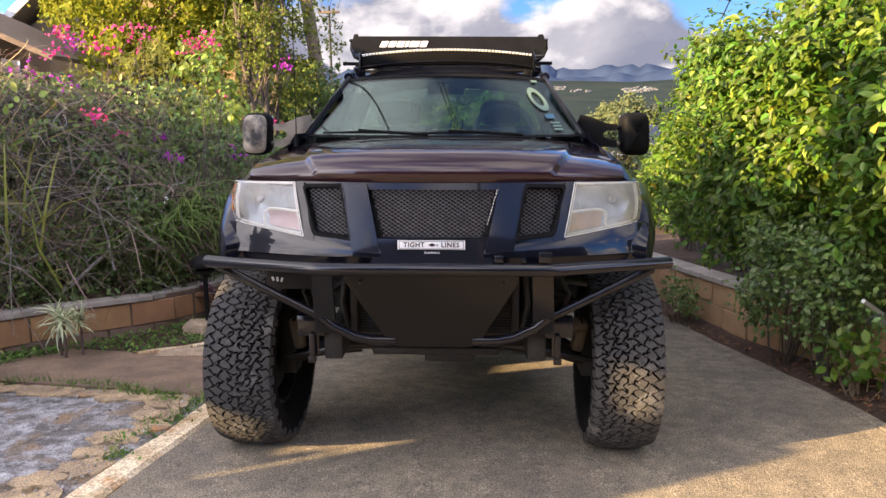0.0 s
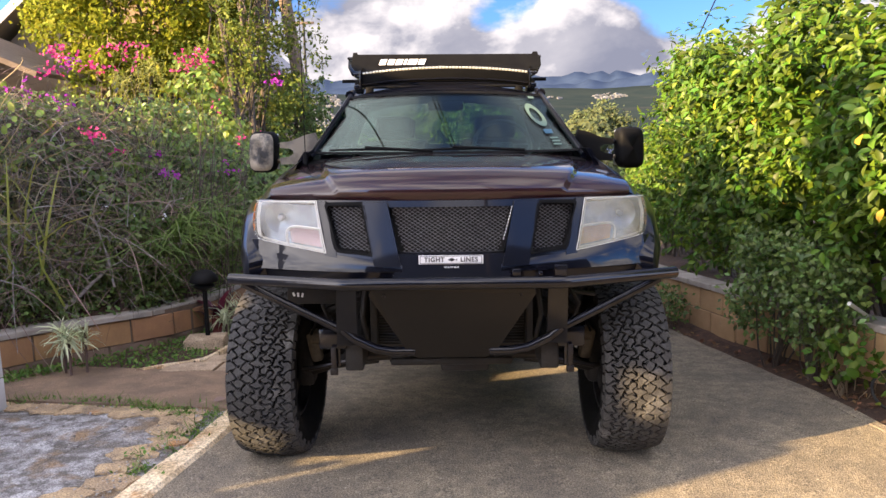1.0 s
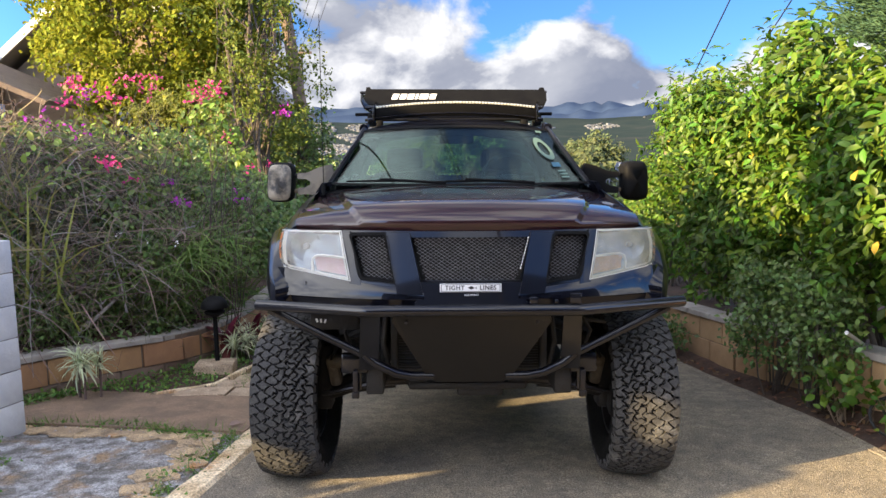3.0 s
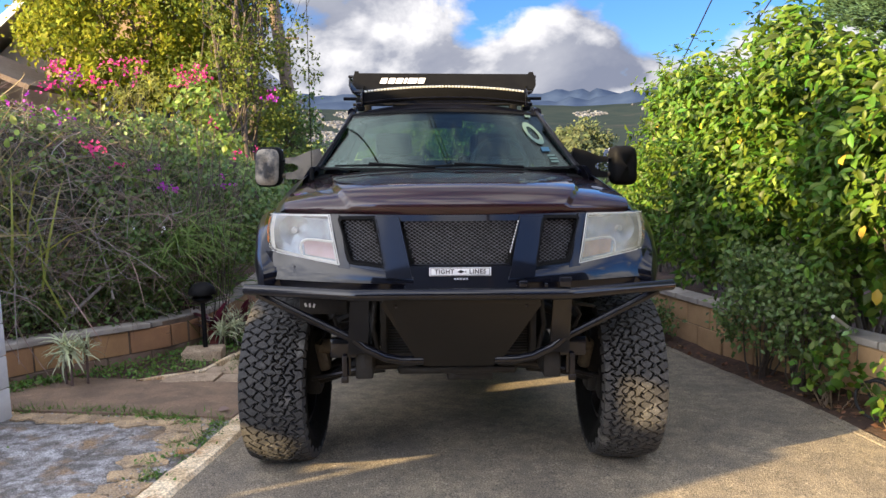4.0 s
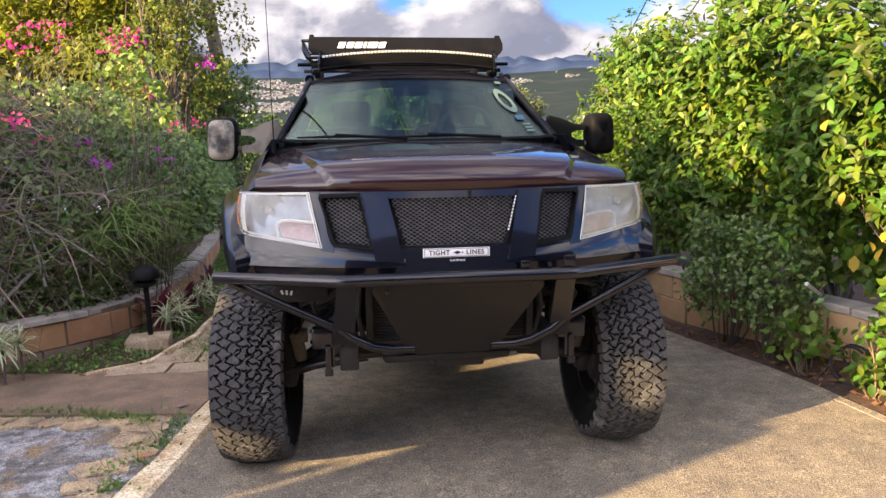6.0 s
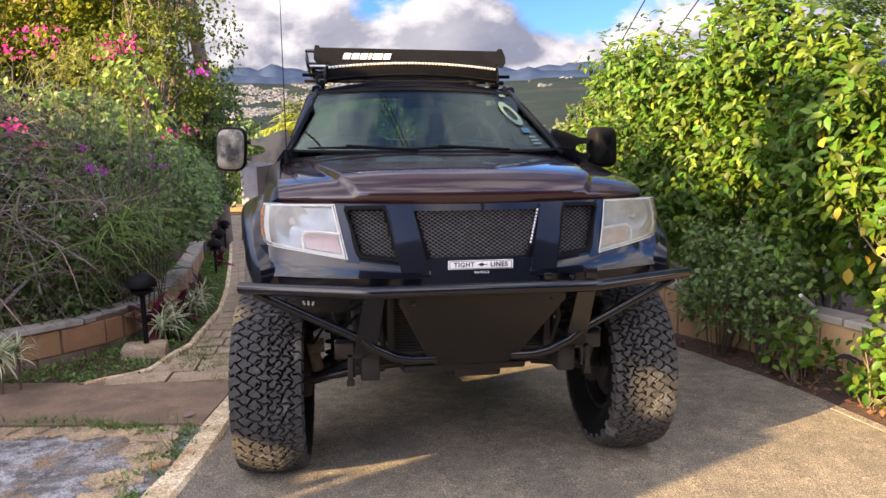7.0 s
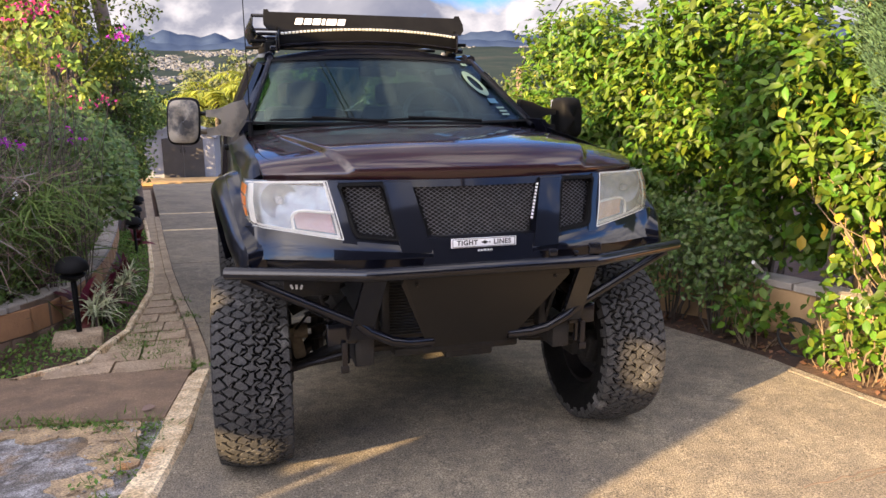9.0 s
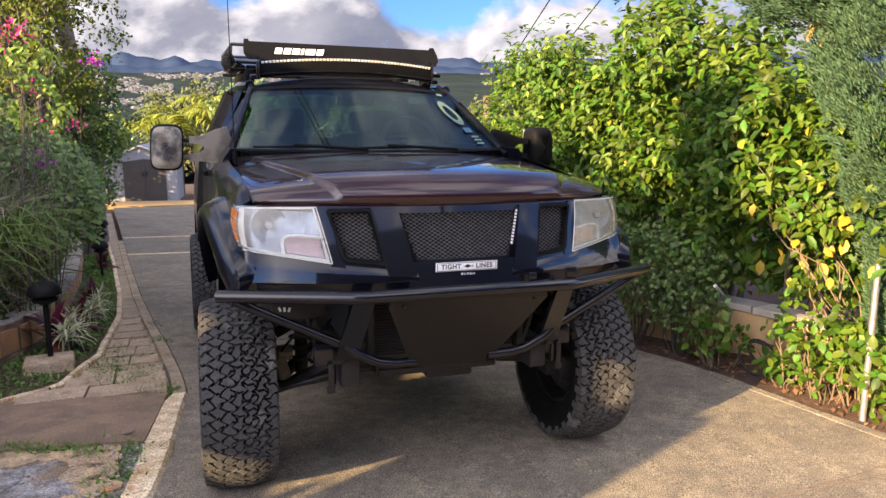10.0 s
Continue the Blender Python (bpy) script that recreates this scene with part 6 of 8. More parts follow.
for x in np.linspace(-0.54, 0.54, 50):
    k = 1 - (x / 0.56) ** 2
    o = new("small_lamp", led_me)
    o.parent = lbar
    o.location = (x, 4.985 - 0.05 * k - 3.5, 1.958 + 0.032 * k)
for s in (-1, 1):
    bm = bmesh.new()
    box(bm, (s * 0.572, 5.03, 1.91), (0.012, 0.05, 0.10), None, 0.004)
    box(bm, (s * 0.585, 5.04, 1.875), (0.06, 0.05, 0.03), None, 0.006)
    tpart("bar_bracket", bm, STEEL, "", rack)
for y in (5.25, 6.02):
    bm = bmesh.new()
    tube(bm, [(-0.72, y, 1.928), (0.71, y, 1.928)], 0.012, 10)
    tpart("cross_bar", bm, PLASTIC, "black cross bar", rack)
    for s in (-1, 1):
        bm = bmesh.new()
        box(bm, (s * 0.60, y, 1.885), (0.06, 0.10, 0.09), None, 0.015)
        tpart("bar_foot", bm, PLASTIC, "", rack)
bm = bmesh.new()
for z, w, l0, l1 in ((2.10, 0.69, 5.42, 6.55), (1.985, 0.66, 5.40, 6.56), (1.955, 0.60, 5.36, 6.5)):
    tube(bm, [(-w, l0, z), (-w, l1, z), (w, l1, z), (w, l0, z), (-w, l0, z)], 0.011, 8)
tpart("basket_rail", bm, STEEL, "", rack)
for k in range(19):
    y = 5.44 + k * 0.06
    for s in (-1, 1):
        bm = bmesh.new()
        tube(bm, [(s * 0.69, y, 2.10), (s * 0.695, y, 2.04), (s * 0.67, y, 1.985), (s * 0.60, y, 1.955)], 0.006, 6)
        tpart("basket_rib", bm, STEEL, "", rack)
for y in np.linspace(5.4, 6.5, 9):
    bm = bmesh.new()
    tube(bm, [(-0.60, y, 1.955), (0.60, y, 1.955)], 0.007, 6)
    tpart("basket_slat", bm, STEEL, "", rack)

# ---- plants ----
def branchy(bm, base, top, r0, r1, wob, seg=6, n=5):
    """A tapering, wandering limb."""
    a, b = Vector(base), Vector(top)
    pts = [a.lerp(b, k / n) + (Vector(rng.normal(scale=wob, size=3)) if 0 < k < n else Vector()) for k in range(n + 1)]
    tube(bm, pts, [lerp(r0, r1, k / n) for k in range(n + 1)], seg)
    return pts


def hedge_front(y):
    return curve_at([(2.6, 2.66), (3.4, 2.60), (4.4, 2.42), (5.2, 2.38), (6.3, 2.34), (7.5, 2.36), (9.0, 2.42), (11, 2.5)], y)


def hedge_top(y):
    return curve_at([(2.6, 1.6), (3.3, 1.75), (3.9, 1.95), (4.3, 2.08), (4.8, 2.30), (5.3, 2.42), (5.8, 2.25), (6.1, 2.18), (6.6, 2.34), (7.2, 2.30), (8.0, 2.25), (8.5, 1.7), (9.4, 1.2), (11.5, 1.0)], y)


HEDGE_SHAPE = (LEAF[0] * (0.80, 1, 1.3), LEAF[1])
hedge_y = [3.25, 3.95, 4.7, 5.45, 6.3, 7.2, 8.0, 9.0]
for i, cy in enumerate(hedge_y):
    x0, top = hedge_front(cy), hedge_top(cy)
    z0 = 0.30 - 0.05 * max(0, cy - 3.5)
    sh = thing("hedge_shrub", pose(x0 + 0.5, cy, z0), "tall leafy green hedge shrub, upper leaves bright in low sun", "shrub", "hedge shrubs")
    inv = sh.matrix_basis.inverted()
    bm = bmesh.new()
    tips = []
    for k in range(9):
        b = (x0 + 0.5 + rng.uniform(-0.15, 0.2), cy + rng.uniform(-0.2, 0.2), z0 - 0.03)
        t = (x0 + 0.45 + rng.uniform(-0.35, 0.4), cy + rng.uniform(-0.5, 0.5), top + rng.uniform(-0.75, -0.25))
        tips += branchy(bm, b, t, 0.022, 0.006, 0.04)
    bmesh.ops.transform(bm, matrix=inv, verts=bm.verts)
    part("stem_clump", bm, BARK, sh)["kind"] = "stuff"
    # leaves in pairs along short shoots over the front and the top, thinner low down
    pos, ahead, face = [], [], []

    def shoot(c0, way, k, step):
        way = way / np.linalg.norm(way)
        side = np.cross(way, (0.3, 0.2, 1.0))
        side /= np.linalg.norm(side)
        for i in range(k):
            q = c0 + way * step * i + np.array((0, 0, -0.25)) * (step * i) ** 2 * 4
            g = 1 if i % 2 else -1
            pos.append(q + rng.normal(scale=0.006, size=3))
            ahead.append(side * g * rng.uniform(0.5, 1.0) + way * 0.45 + np.array((0, 0, rng.uniform(-0.9, -0.1))))
            face.append(np.array((-0.50, -0.45, 0.75)) + side * g * 0.30 + rng.normal(scale=0.34, size=3))
        end = c0 + way * step * k
        for i in range(3):
            a = 2.09 * i + rng.uniform(-0.4, 0.4)
            out = side * math.cos(a) + np.cross(side, way) * math.sin(a)
            pos.append(end + out * 0.008)
            ahead.append(out + way * 0.5 + np.array((0, 0, -0.25)))
            face.append(way + np.array((-0.3, -0.3, 0.6)))

    for c in range(360 if cy < 8 else 180):
        v = rng.uniform(0, 1) ** 0.8
        yy = cy + rng.uniform(-0.55, 0.55)
        zt = hedge_top(yy) - 0.10 + 0.30 * noise.noise(Vector((yy * 2.6, 0.4, 0)))
        z = z0 + 0.12 + v * (zt - z0 - 0.12)
        if z < (0.92 if yy < 4.4 else 0.75) and rng.uniform() < (0.94 if yy < 5.2 else 0.4):
            continue
        if noise.noise(Vector((yy * 2.8, z * 2.8, 7.0))) < -0.24:
            continue
        depth = rng.uniform(0.0, 0.34) + 0.20 * noise.noise(Vector((yy * 3.4, z * 3.4, 2.0)))
        xx = hedge_front(yy) + 0.16 * (1 - v) * (1 if z < 0.8 else 0) + depth + 0.14 * max(0, v - 0.75)
        way = np.array((rng.uniform(-1.0, 0.15), rng.uniform(-0.8, 0.6), rng.uniform(-0.25, 0.9)))
        shoot(np.array((xx, yy, z)), way, int(rng.integers(7, 11)), rng.uniform(0.022, 0.032))
    # longer shoots that stand above the top
    for c in range(14):
        yy = cy + rng.uniform(-0.5, 0.5)
        zt = hedge_top(yy) - 0.16 + 0.30 * noise.noise(Vector((yy * 2.6, 0.4, 0)))
        shoot(np.array((hedge_front(yy) + rng.uniform(0.05, 0.4), yy, zt)), np.array((rng.uniform(-0.4, 0.15), rng.uniform(-0.4, 0.4), 1.0)), int(rng.integers(9, 17)), 0.030)
    pos, ahead, face = np.array(pos), np.array(ahead), np.array(face)
    off = pos - np.array(sh.location)
    pale = rng.uniform(size=len(off)) < 0.045
    foliage("foliage", HEDGE_SHAPE, off[~pale], 0.082, HEDGE_LEAF, sh, ahead=ahead[~pale], up=face[~pale], spread=0.16)
    foliage("young_foliage", HEDGE_SHAPE, off[pale], 0.080, LIME_LEAF, sh, ahead=ahead[pale], up=face[pale], spread=0.16, label="paler young leaves")
    m = 1500 if cy < 8 else 700
    iy = cy + rng.uniform(-0.6, 0.6, m)
    iz = np.array([lerp(z0 + 0.15, hedge_top(v) - 0.22, rng.uniform(0, 1)) for v in iy])
    ix = np.array([hedge_front(v) for v in iy]) + rng.uniform(0.32, 0.62, m)
    foliage("inner_foliage", SMALL, np.stack([ix, iy, iz], 1) - np.array(sh.location), 0.10, HEDGE_LEAF, sh, up=(-0.8, -0.3, 0.5), label="darker inner leaves")
    yl = off[rng.uniform(size=len(off)) < (0.006 if cy < 4.2 else 0.002)]
    if len(yl):
        foliage("yellow_foliage", LEAF, yl + rng.normal(scale=0.03, size=yl.shape), 0.085, YELLOW_LEAF, sh, ahead=(-0.4, -0.2, -0.9), up=(-0.8, -0.3, 0.4), label="yellowing leaves")

# lower small-leaved shrubs in front of the wall
for (x, y, w, h, label, dens) in ((2.44, 4.62, 0.24, 0.92, "dark green small-leaved shrub against the wall", 1900), (2.34, 5.08, 0.27, 1.02, "dark green small-leaved shrub against the wall", 2200), (2.05, 6.6, 0.16, 0.42, "thin small-leaved plant by the wall", 160), (2.52, 3.66, 0.13, 0.75, "young bright green shrub in the soil strip", 80), (2.55, 3.42, 0.16, 0.58, "young bright green shrub in the soil strip", 95), (2.60, 3.20, 0.14, 0.50, "young bright green shrub in the soil strip", 120), (2.42, 4.20, 0.16, 0.34, "thin small-leaved plant by the wall", 60)):
    z0 = ground_height(x, y) - 0.02
    sh = thing("low_shrub", pose(x, y, z0), label, "shrub", "low shrubs")
    bm = bmesh.new()
    for k in range(12 if dens > 200 else 7):
        a = rng.uniform(0, 6.28)
        branchy(bm, (0.06 * math.cos(a), 0.06 * math.sin(a), 0), (w * math.cos(a) * 0.8, w * math.sin(a) * 0.9, h * rng.uniform(0.45, 0.9)), 0.008, 0.003, 0.02, 5, 4)
    if dens < 200 and y < 5:
        for k in range(9):
            a, l = rng.uniform(0, 6.28), rng.uniform(0.12, 0.36)
            tube(bm, [(0.07 * math.cos(a), 0.09 * math.sin(a), 0), (0.12 * math.cos(a), 0.16 * math.sin(a), l * 0.5), (0.12 * math.cos(a) + rng.normal(scale=0.05), 0.2 * math.sin(a), l)], [0.004, 0.003, 0.0015], 5)
    part("stem_clump", bm, BARK if dens > 200 else STRAW_STEM, sh)["kind"] = "stuff"
    pos = []
    for c in range(max(6, dens // (18 if dens > 200 else 8))):
        a, v = rng.uniform(0, 6.28), rng.uniform(0.30 if dens > 200 else 0.18, 1)
        r = w * math.sqrt(max(0.05, 1 - (v - 0.6) ** 2 * 3)) * rng.uniform(0.55, 1.05)
        pos.append(np.array((r * math.cos(a), r * math.sin(a) * 1.3, h * v)) + rng.normal(scale=0.05, size=(18, 3)))
    pos = np.concatenate(pos)
    big = dens < 200 and y < 5
    foliage("foliage", LEAF if big else SMALL, pos, 0.070 if big else 0.05, HEDGE_LEAF if big else SMALL_LEAF, sh, up=(-0.5, -0.4, 0.8))

# dry leaves on the soil strip
n = 520
py = rng.uniform(2.2, 8.5, n)
px = np.array([right_edge(v) + rng.uniform(0.03, 0.36) for v in py])
pz = np.array([ground_height(a, b) + 0.022 for a, b in zip(px, py)])
ob = foliage("fallen_leaves", SMALL, np.stack([px, py, pz], 1), 0.05, LITTER, None, ahead=chance_dirs(n, 0, 0.15), up=(0, 0, 1))
tagged(ob, "dry brown fallen leaves on the soil", "leaves", "", "stuff")

# a bundle of dry stems leaning out of the hedge
dry = thing("dead_shrub", pose(2.72, 3.45, 0.34), "dead brown shrub leaning out of the hedge", "shrub")
bm = bmesh.new()
for k in range(11):
    b = (rng.uniform(-0.06, 0.10), rng.uniform(-0.12, 0.16), rng.uniform(-0.02, 0.10))
    branchy(bm, b, (b[0] - 0.16 + rng.normal(scale=0.07), b[1] + 0.30 + rng.normal(scale=0.16), rng.uniform(0.5, 1.15)), rng.uniform(0.004, 0.008), 0.002, 0.03, 5, 6)
part("stem_clump", bm, STRAW_STEM, dry)["kind"] = "stuff"
p = np.stack([rng.normal(-0.12, 0.10, 30), rng.normal(0.15, 0.2, 30), rng.uniform(0.25, 1.15, 30)], 1)
foliage("yellow_foliage", LEAF, p, 0.085, YELLOW_LEAF, dry, ahead=(-0.4, -0.2, -0.9), up=(-0.8, -0.3, 0.4), label="yellowing leaves")

# cypress at the street end of the hedge
cyp = thing("cypress", pose(3.00, 3.05, 0.27), "dense blue-green cypress with feathery sprays", "tree")
bm = bmesh.new()
branchy(bm, (0, 0, -0.1), (0.05, 0.1, 2.9), 0.07, 0.02, 0.03, 8, 6)
branchy(bm, (0.0, 0.1, 1.80), (-0.95, 0.55, 1.95), 0.022, 0.006, 0.03, 6, 6)
branchy(bm, (0.0, 0.1, 1.72), (-0.45, 0.35, 1.86), 0.014, 0.006, 0.02, 6, 4)
part("trunk", bm, BARK, cyp)
pos, ahead = [], []


def plume(c0, way, k, length, r):
    """A feathery spray of scale leaves along its way."""
    way = way / np.linalg.norm(way)
    u = rng.uniform(0, 1, (k, 1))
    pos.append(c0 + u * length * way + rng.normal(scale=r, size=(k, 3)) * (1.1 - 0.8 * u))
    ahead.append(np.broadcast_to(way, (k, 3)))


for c in range(900):
    v = rng.uniform(0, 1)
    a = rng.uniform(1.5, 5.6)
    r = curve_at([(0, 0.22), (0.25, 0.42), (0.42, 0.58), (0.6, 0.74), (0.8, 0.70), (1, 0.35)], v) * rng.uniform(0.78, 0.98)
    plume(np.array((r * math.cos(a), r * math.sin(a), 0.02 + 2.6 * v)), np.array((math.cos(a), math.sin(a), rng.uniform(0.5, 1.6))), 210, rng.uniform(0.12, 0.22), 0.032)
for c in range(150):
    t = rng.uniform(0.15, 1.0)
    c0 = np.array((-0.95 * t, 0.1 + 0.45 * t, 1.84 + 0.12 * t + rng.uniform(-0.06, 0.40) * (1.05 - 0.7 * t))) + rng.normal(scale=0.05, size=3)
    plume(c0, np.array((-1.0, rng.uniform(-0.2, 0.5), rng.uniform(-0.1, 0.8))), 130, rng.uniform(0.12, 0.24), 0.028)
pos, ahead = np.concatenate(pos), np.concatenate(ahead)
SCALE_LEAF = (SMALL[0] * (0.40, 1, 1), SMALL[1])
foliage("spray_foliage", SCALE_LEAF, pos, 0.034, CYPRESS_LEAF, cyp, ahead=ahead, up=chance_dirs(len(pos)), spread=0.22)
pos, ahead = [], []
for c in range(26):
    t = rng.uniform(0.25, 0.7)
    plume(np.array((-0.95 * t, 0.1 + 0.42 * t, 1.83 + 0.12 * t)), np.array((rng.uniform(-0.8, 0.1), rng.uniform(-0.4, 0.1), -0.9)), 60, rng.uniform(0.08, 0.16), 0.018)
foliage("tan_foliage", SCALE_LEAF, np.concatenate(pos), 0.030, TAN_SPRAY, cyp, ahead=np.concatenate(ahead), label="dry tan sprays")

# galvanised post and a black hose at its foot
bm = bmesh.new()
z = ground_height(2.5, 3.09)
tube(bm, [(2.49, 3.09, z - 0.02), (2.50, 3.095, z + 0.45), (2.515, 3.10, z + 0.90)], 0.018, 14)
solid("steel_post", bm, GALV, "plain galvanised steel post standing in the soil", "post")
bm = bmesh.new()
tube(bm, [(2.49 + 0.10 * math.cos(a) + 0.012 * a, 3.95 + 0.12 * math.sin(a), ground_height(2.5, 3.9) + 0.10 + 0.09 * math.sin(a * 0.9 + 1)) for a in (k * 0.35 for k in range(28))], 0.009, 7)
solid("garden_hose", bm, CABLE, "coil of thin black hose against the wall", "hose")
bm = bmesh.new()
tube(bm, [(2.62, 4.42, 0.36), (2.44, 4.30, 0.47)], 0.013, 10)
solid("pipe_stub", bm, EAVE, "short pale plastic pipe lying on the wall", "pipe")

# ---- left bank: scrub, vines and dry sticks ----
def bank_front(y):
    return wall_x(y) - 0.12


def scrub_top(x, y):
    """How high the scrub grows."""
    d = bank_front(y) - x
    return curve_at([(0, 0.95), (0.25, 1.35), (0.6, 1.75), (1.0, 1.98), (1.6, 2.15), (3, 2.35), (5, 2.5)], d) + 0.12 * noise.noise(Vector((x * 1.7, y * 1.7, 0)))


def bank_points(n, y0=4.7, y1=9.5, d0=0.0, d1=2.2, skin=0.25):
    """Places near the outer skin of the scrub."""
    out = []
    while len(out) < n:
        y = rng.uniform(y0, y1)
        d = rng.uniform(0, 1) ** 1.6 * (d1 - d0) + d0
        x = bank_front(y) - d
        t = scrub_top(x, y)
        b = bank_height(x, y)
        z = t - abs(rng.normal(scale=skin)) if rng.uniform() < 0.65 else rng.uniform(b, t)
        if z > b - 0.05:
            out.append((x, y, z))
    return np.array(out)


def scrub(name, at, label, category="shrub"):
    return thing(name, pose(*at), label, category, "bank scrub")


# dry tangle
tang = scrub("dry_brush", (-3.0, 5.8, 0.4), "grey tangle of dry sticks and dead stems")
inv = tang.matrix_basis.inverted()
bm, pale_bm = bmesh.new(), bmesh.new()
for k in range(2300):
    p = bank_points(1, 4.7, 6.6, 0.0, 1.9)[0]
    p[2] = min(p[2], 2.2)
    d = Vector(rng.normal(size=3) * (1, 0.8, 0.7) + (0, 0, 0.25)).normalized() * rng.uniform(0.2, 0.75)
    q = Vector(p)
    r = float(rng.choice((0.0015, 0.0022, 0.0032, 0.0055), p=(0.36, 0.34, 0.22, 0.08)))
    # thin stems arch over under their own weight
    side, fall = Vector(rng.normal(scale=0.05, size=3)), rng.uniform(0.05, 0.55)
    tube(pale_bm if k % 5 == 0 else bm, [q + d * t + side * math.sin(3 * t) - Vector((0, 0, fall * d.length * t * t)) for t in (0, 0.2, 0.4, 0.6, 0.8, 1.0)], [r, r * 0.95, r * 0.9, r * 0.8, r * 0.6, r * 0.35], 4, False)
for k in range(900):
    p = bank_points(1, 6.0, 8.4, 0.0, 0.9)[0]
    d = Vector(rng.normal(size=3) * (1, 0.8, 0.9)).normalized() * rng.uniform(0.15, 0.45)
    q = Vector(p) + Vector((0.08, -0.05, 0))
    tube(bm, [q, q + d * 0.5 + Vector(rng.normal(scale=0.04, size=3)), q + d], [0.0024, 0.002, 0.001], 4, False)
bmesh.ops.transform(bm, matrix=inv, verts=bm.verts)
part("stick_tangle", bm, TWIG, tang)["kind"] = "stuff"
bmesh.ops.transform(pale_bm, matrix=inv, verts=pale_bm.verts)
part("pale_stick_tangle", pale_bm, PALE_WOOD, tang, "bleached wiry sticks")["kind"] = "stuff"
p = bank_points(10000, 4.7, 6.3, 0.02, 1.4, 0.4)
p = p[p[:, 2] < 1.95]
p = p[[noise.noise(Vector((v[0] * 2.6, v[1] * 2.6, v[2] * 2.6))) > -0.02 for v in p]]
foliage("dead_growth", (BLADE[0] * (0.28, 1, 1.8), BLADE[1]), p - np.array(tang.location), 0.11, TWIG, tang, ahead=chance_dirs(len(p), -0.2), up=chance_dirs(len(p)))

# bleached dead limbs lying in the tangle
for pts, r in (([(-3.14, 5.48, 0.54), (-3.04, 5.5, 0.63), (-2.93, 5.54, 0.69), (-2.82, 5.6, 0.76)], 0.024), ([(-2.94, 5.42, 0.32), (-2.84, 5.52, 0.43), (-2.69, 5.74, 0.60)], 0.023), ([(-3.17, 5.28, 0.60), (-3.13, 5.3, 0.84), (-3.03, 5.3, 1.12)], 0.020), ([(-2.64, 5.7, 0.45), (-2.67, 5.7, 0.70), (-2.76, 5.7, 1.08)], 0.010), ([(-2.50, 6.15, 0.78), (-2.42, 6.18, 0.96), (-2.32, 6.2, 1.08), (-2.20, 6.2, 1.11)], 0.007)):
    limb = thing("dead_limb", pose(*pts[0]), "bleached grey dead limb with broken twigs", "branch", "dead limbs in the bank")
    o = Vector(pts[0])
    bm = bmesh.new()
    fine = [Vector(a).lerp(Vector(b), t) - o + Vector(rng.normal(scale=r * 0.25, size=3)) for a, b in zip(pts, pts[1:]) for t in (0, 0.33, 0.66)] + [Vector(pts[-1]) - o]
    tube(bm, fine, [r * lerp(1.0, 0.45, k / len(fine)) * rng.uniform(0.85, 1.15) for k in range(len(fine))], 8)
    part("wood", bm, PALE_WOOD, limb)
    for k in range(6):
        b0 = fine[rng.integers(2, len(fine) - 1)]
        bm = bmesh.new()
        branchy(bm, tuple(b0), tuple(b0 + Vector(rng.normal(scale=0.13, size=3) + (0, -0.04, 0.06))), r * 0.35, r * 0.1, 0.02, 5, 4)
        part("twig", bm, PALE_WOOD, limb)

# leafy scrub in four plants
for i, (y0, y1, d1, mat, n, sz, label) in enumerate(((4.65, 5.6, 1.6, BANK_LEAF, 5600, 0.040, "olive green scrub mixed with weeds"), (5.4, 6.6, 1.4, BANK_LEAF, 3200, 0.042, "olive green scrub mixed with weeds"), (5.9, 8.0, 1.2, SMALL_LEAF, 7000, 0.062, "dense green shrub spilling over the wall"), (7.6, 12.5, 1.2, SMALL_LEAF, 7000, 0.068, "dense green shrub spilling over the wall"))):
    sb = scrub("bank_shrub", (bank_front((y0 + y1) / 2) - 0.5, (y0 + y1) / 2, bank_height(bank_front((y0 + y1) / 2) - 0.5, (y0 + y1) / 2)), label)
    loc = np.array(sb.location)
    bm = bmesh.new()
    for k in range(14):
        e = bank_points(1, y0, y1, 0, d1, 0.1)[0] - loc
        branchy(bm, (rng.uniform(-0.1, 0.1), rng.uniform(-0.3, 0.3), -0.1), tuple(e), 0.008, 0.003, 0.05, 5, 4)
    part("stem_clump", bm, BARK, sb)["kind"] = "stuff"
    p = bank_points(n, y0, y1, 0, d1, 0.3)
    p[:, 0] += np.where((p[:, 1] > 6.8) & (p[:, 2] > 0.5), np.minimum(0.42, (p[:, 1] - 6.8) * 0.35), 0.0)
    keep = np.array([noise.noise(Vector((v[0] * 2.2, v[1] * 2.2, v[2] * 2.2 + 5 * (i < 2)))) > (0.09 + 0.5 * max(0.0, v[2] - 1.45) if i < 2 else -0.16 + (0.45 * max(0.0, v[2] - 1.35) if i == 2 else 0.0)) for v in p])
    foliage("foliage", SMALL if i < 2 else LEAF, p[keep] - loc, sz, mat, sb, ahead=chance_dirs(int(keep.sum()), -0.4), up=(0.4, -0.6, 0.7))
    q = bank_points(n // (40 if i < 2 else 16), y0, y1, 0.3, d1 + 0.5, 0.12)
    foliage("young_foliage", LEAF, q - loc, 0.075, LIME_LEAF, sb, up=(0.2, -0.6, 0.8), label="pale young leaves")

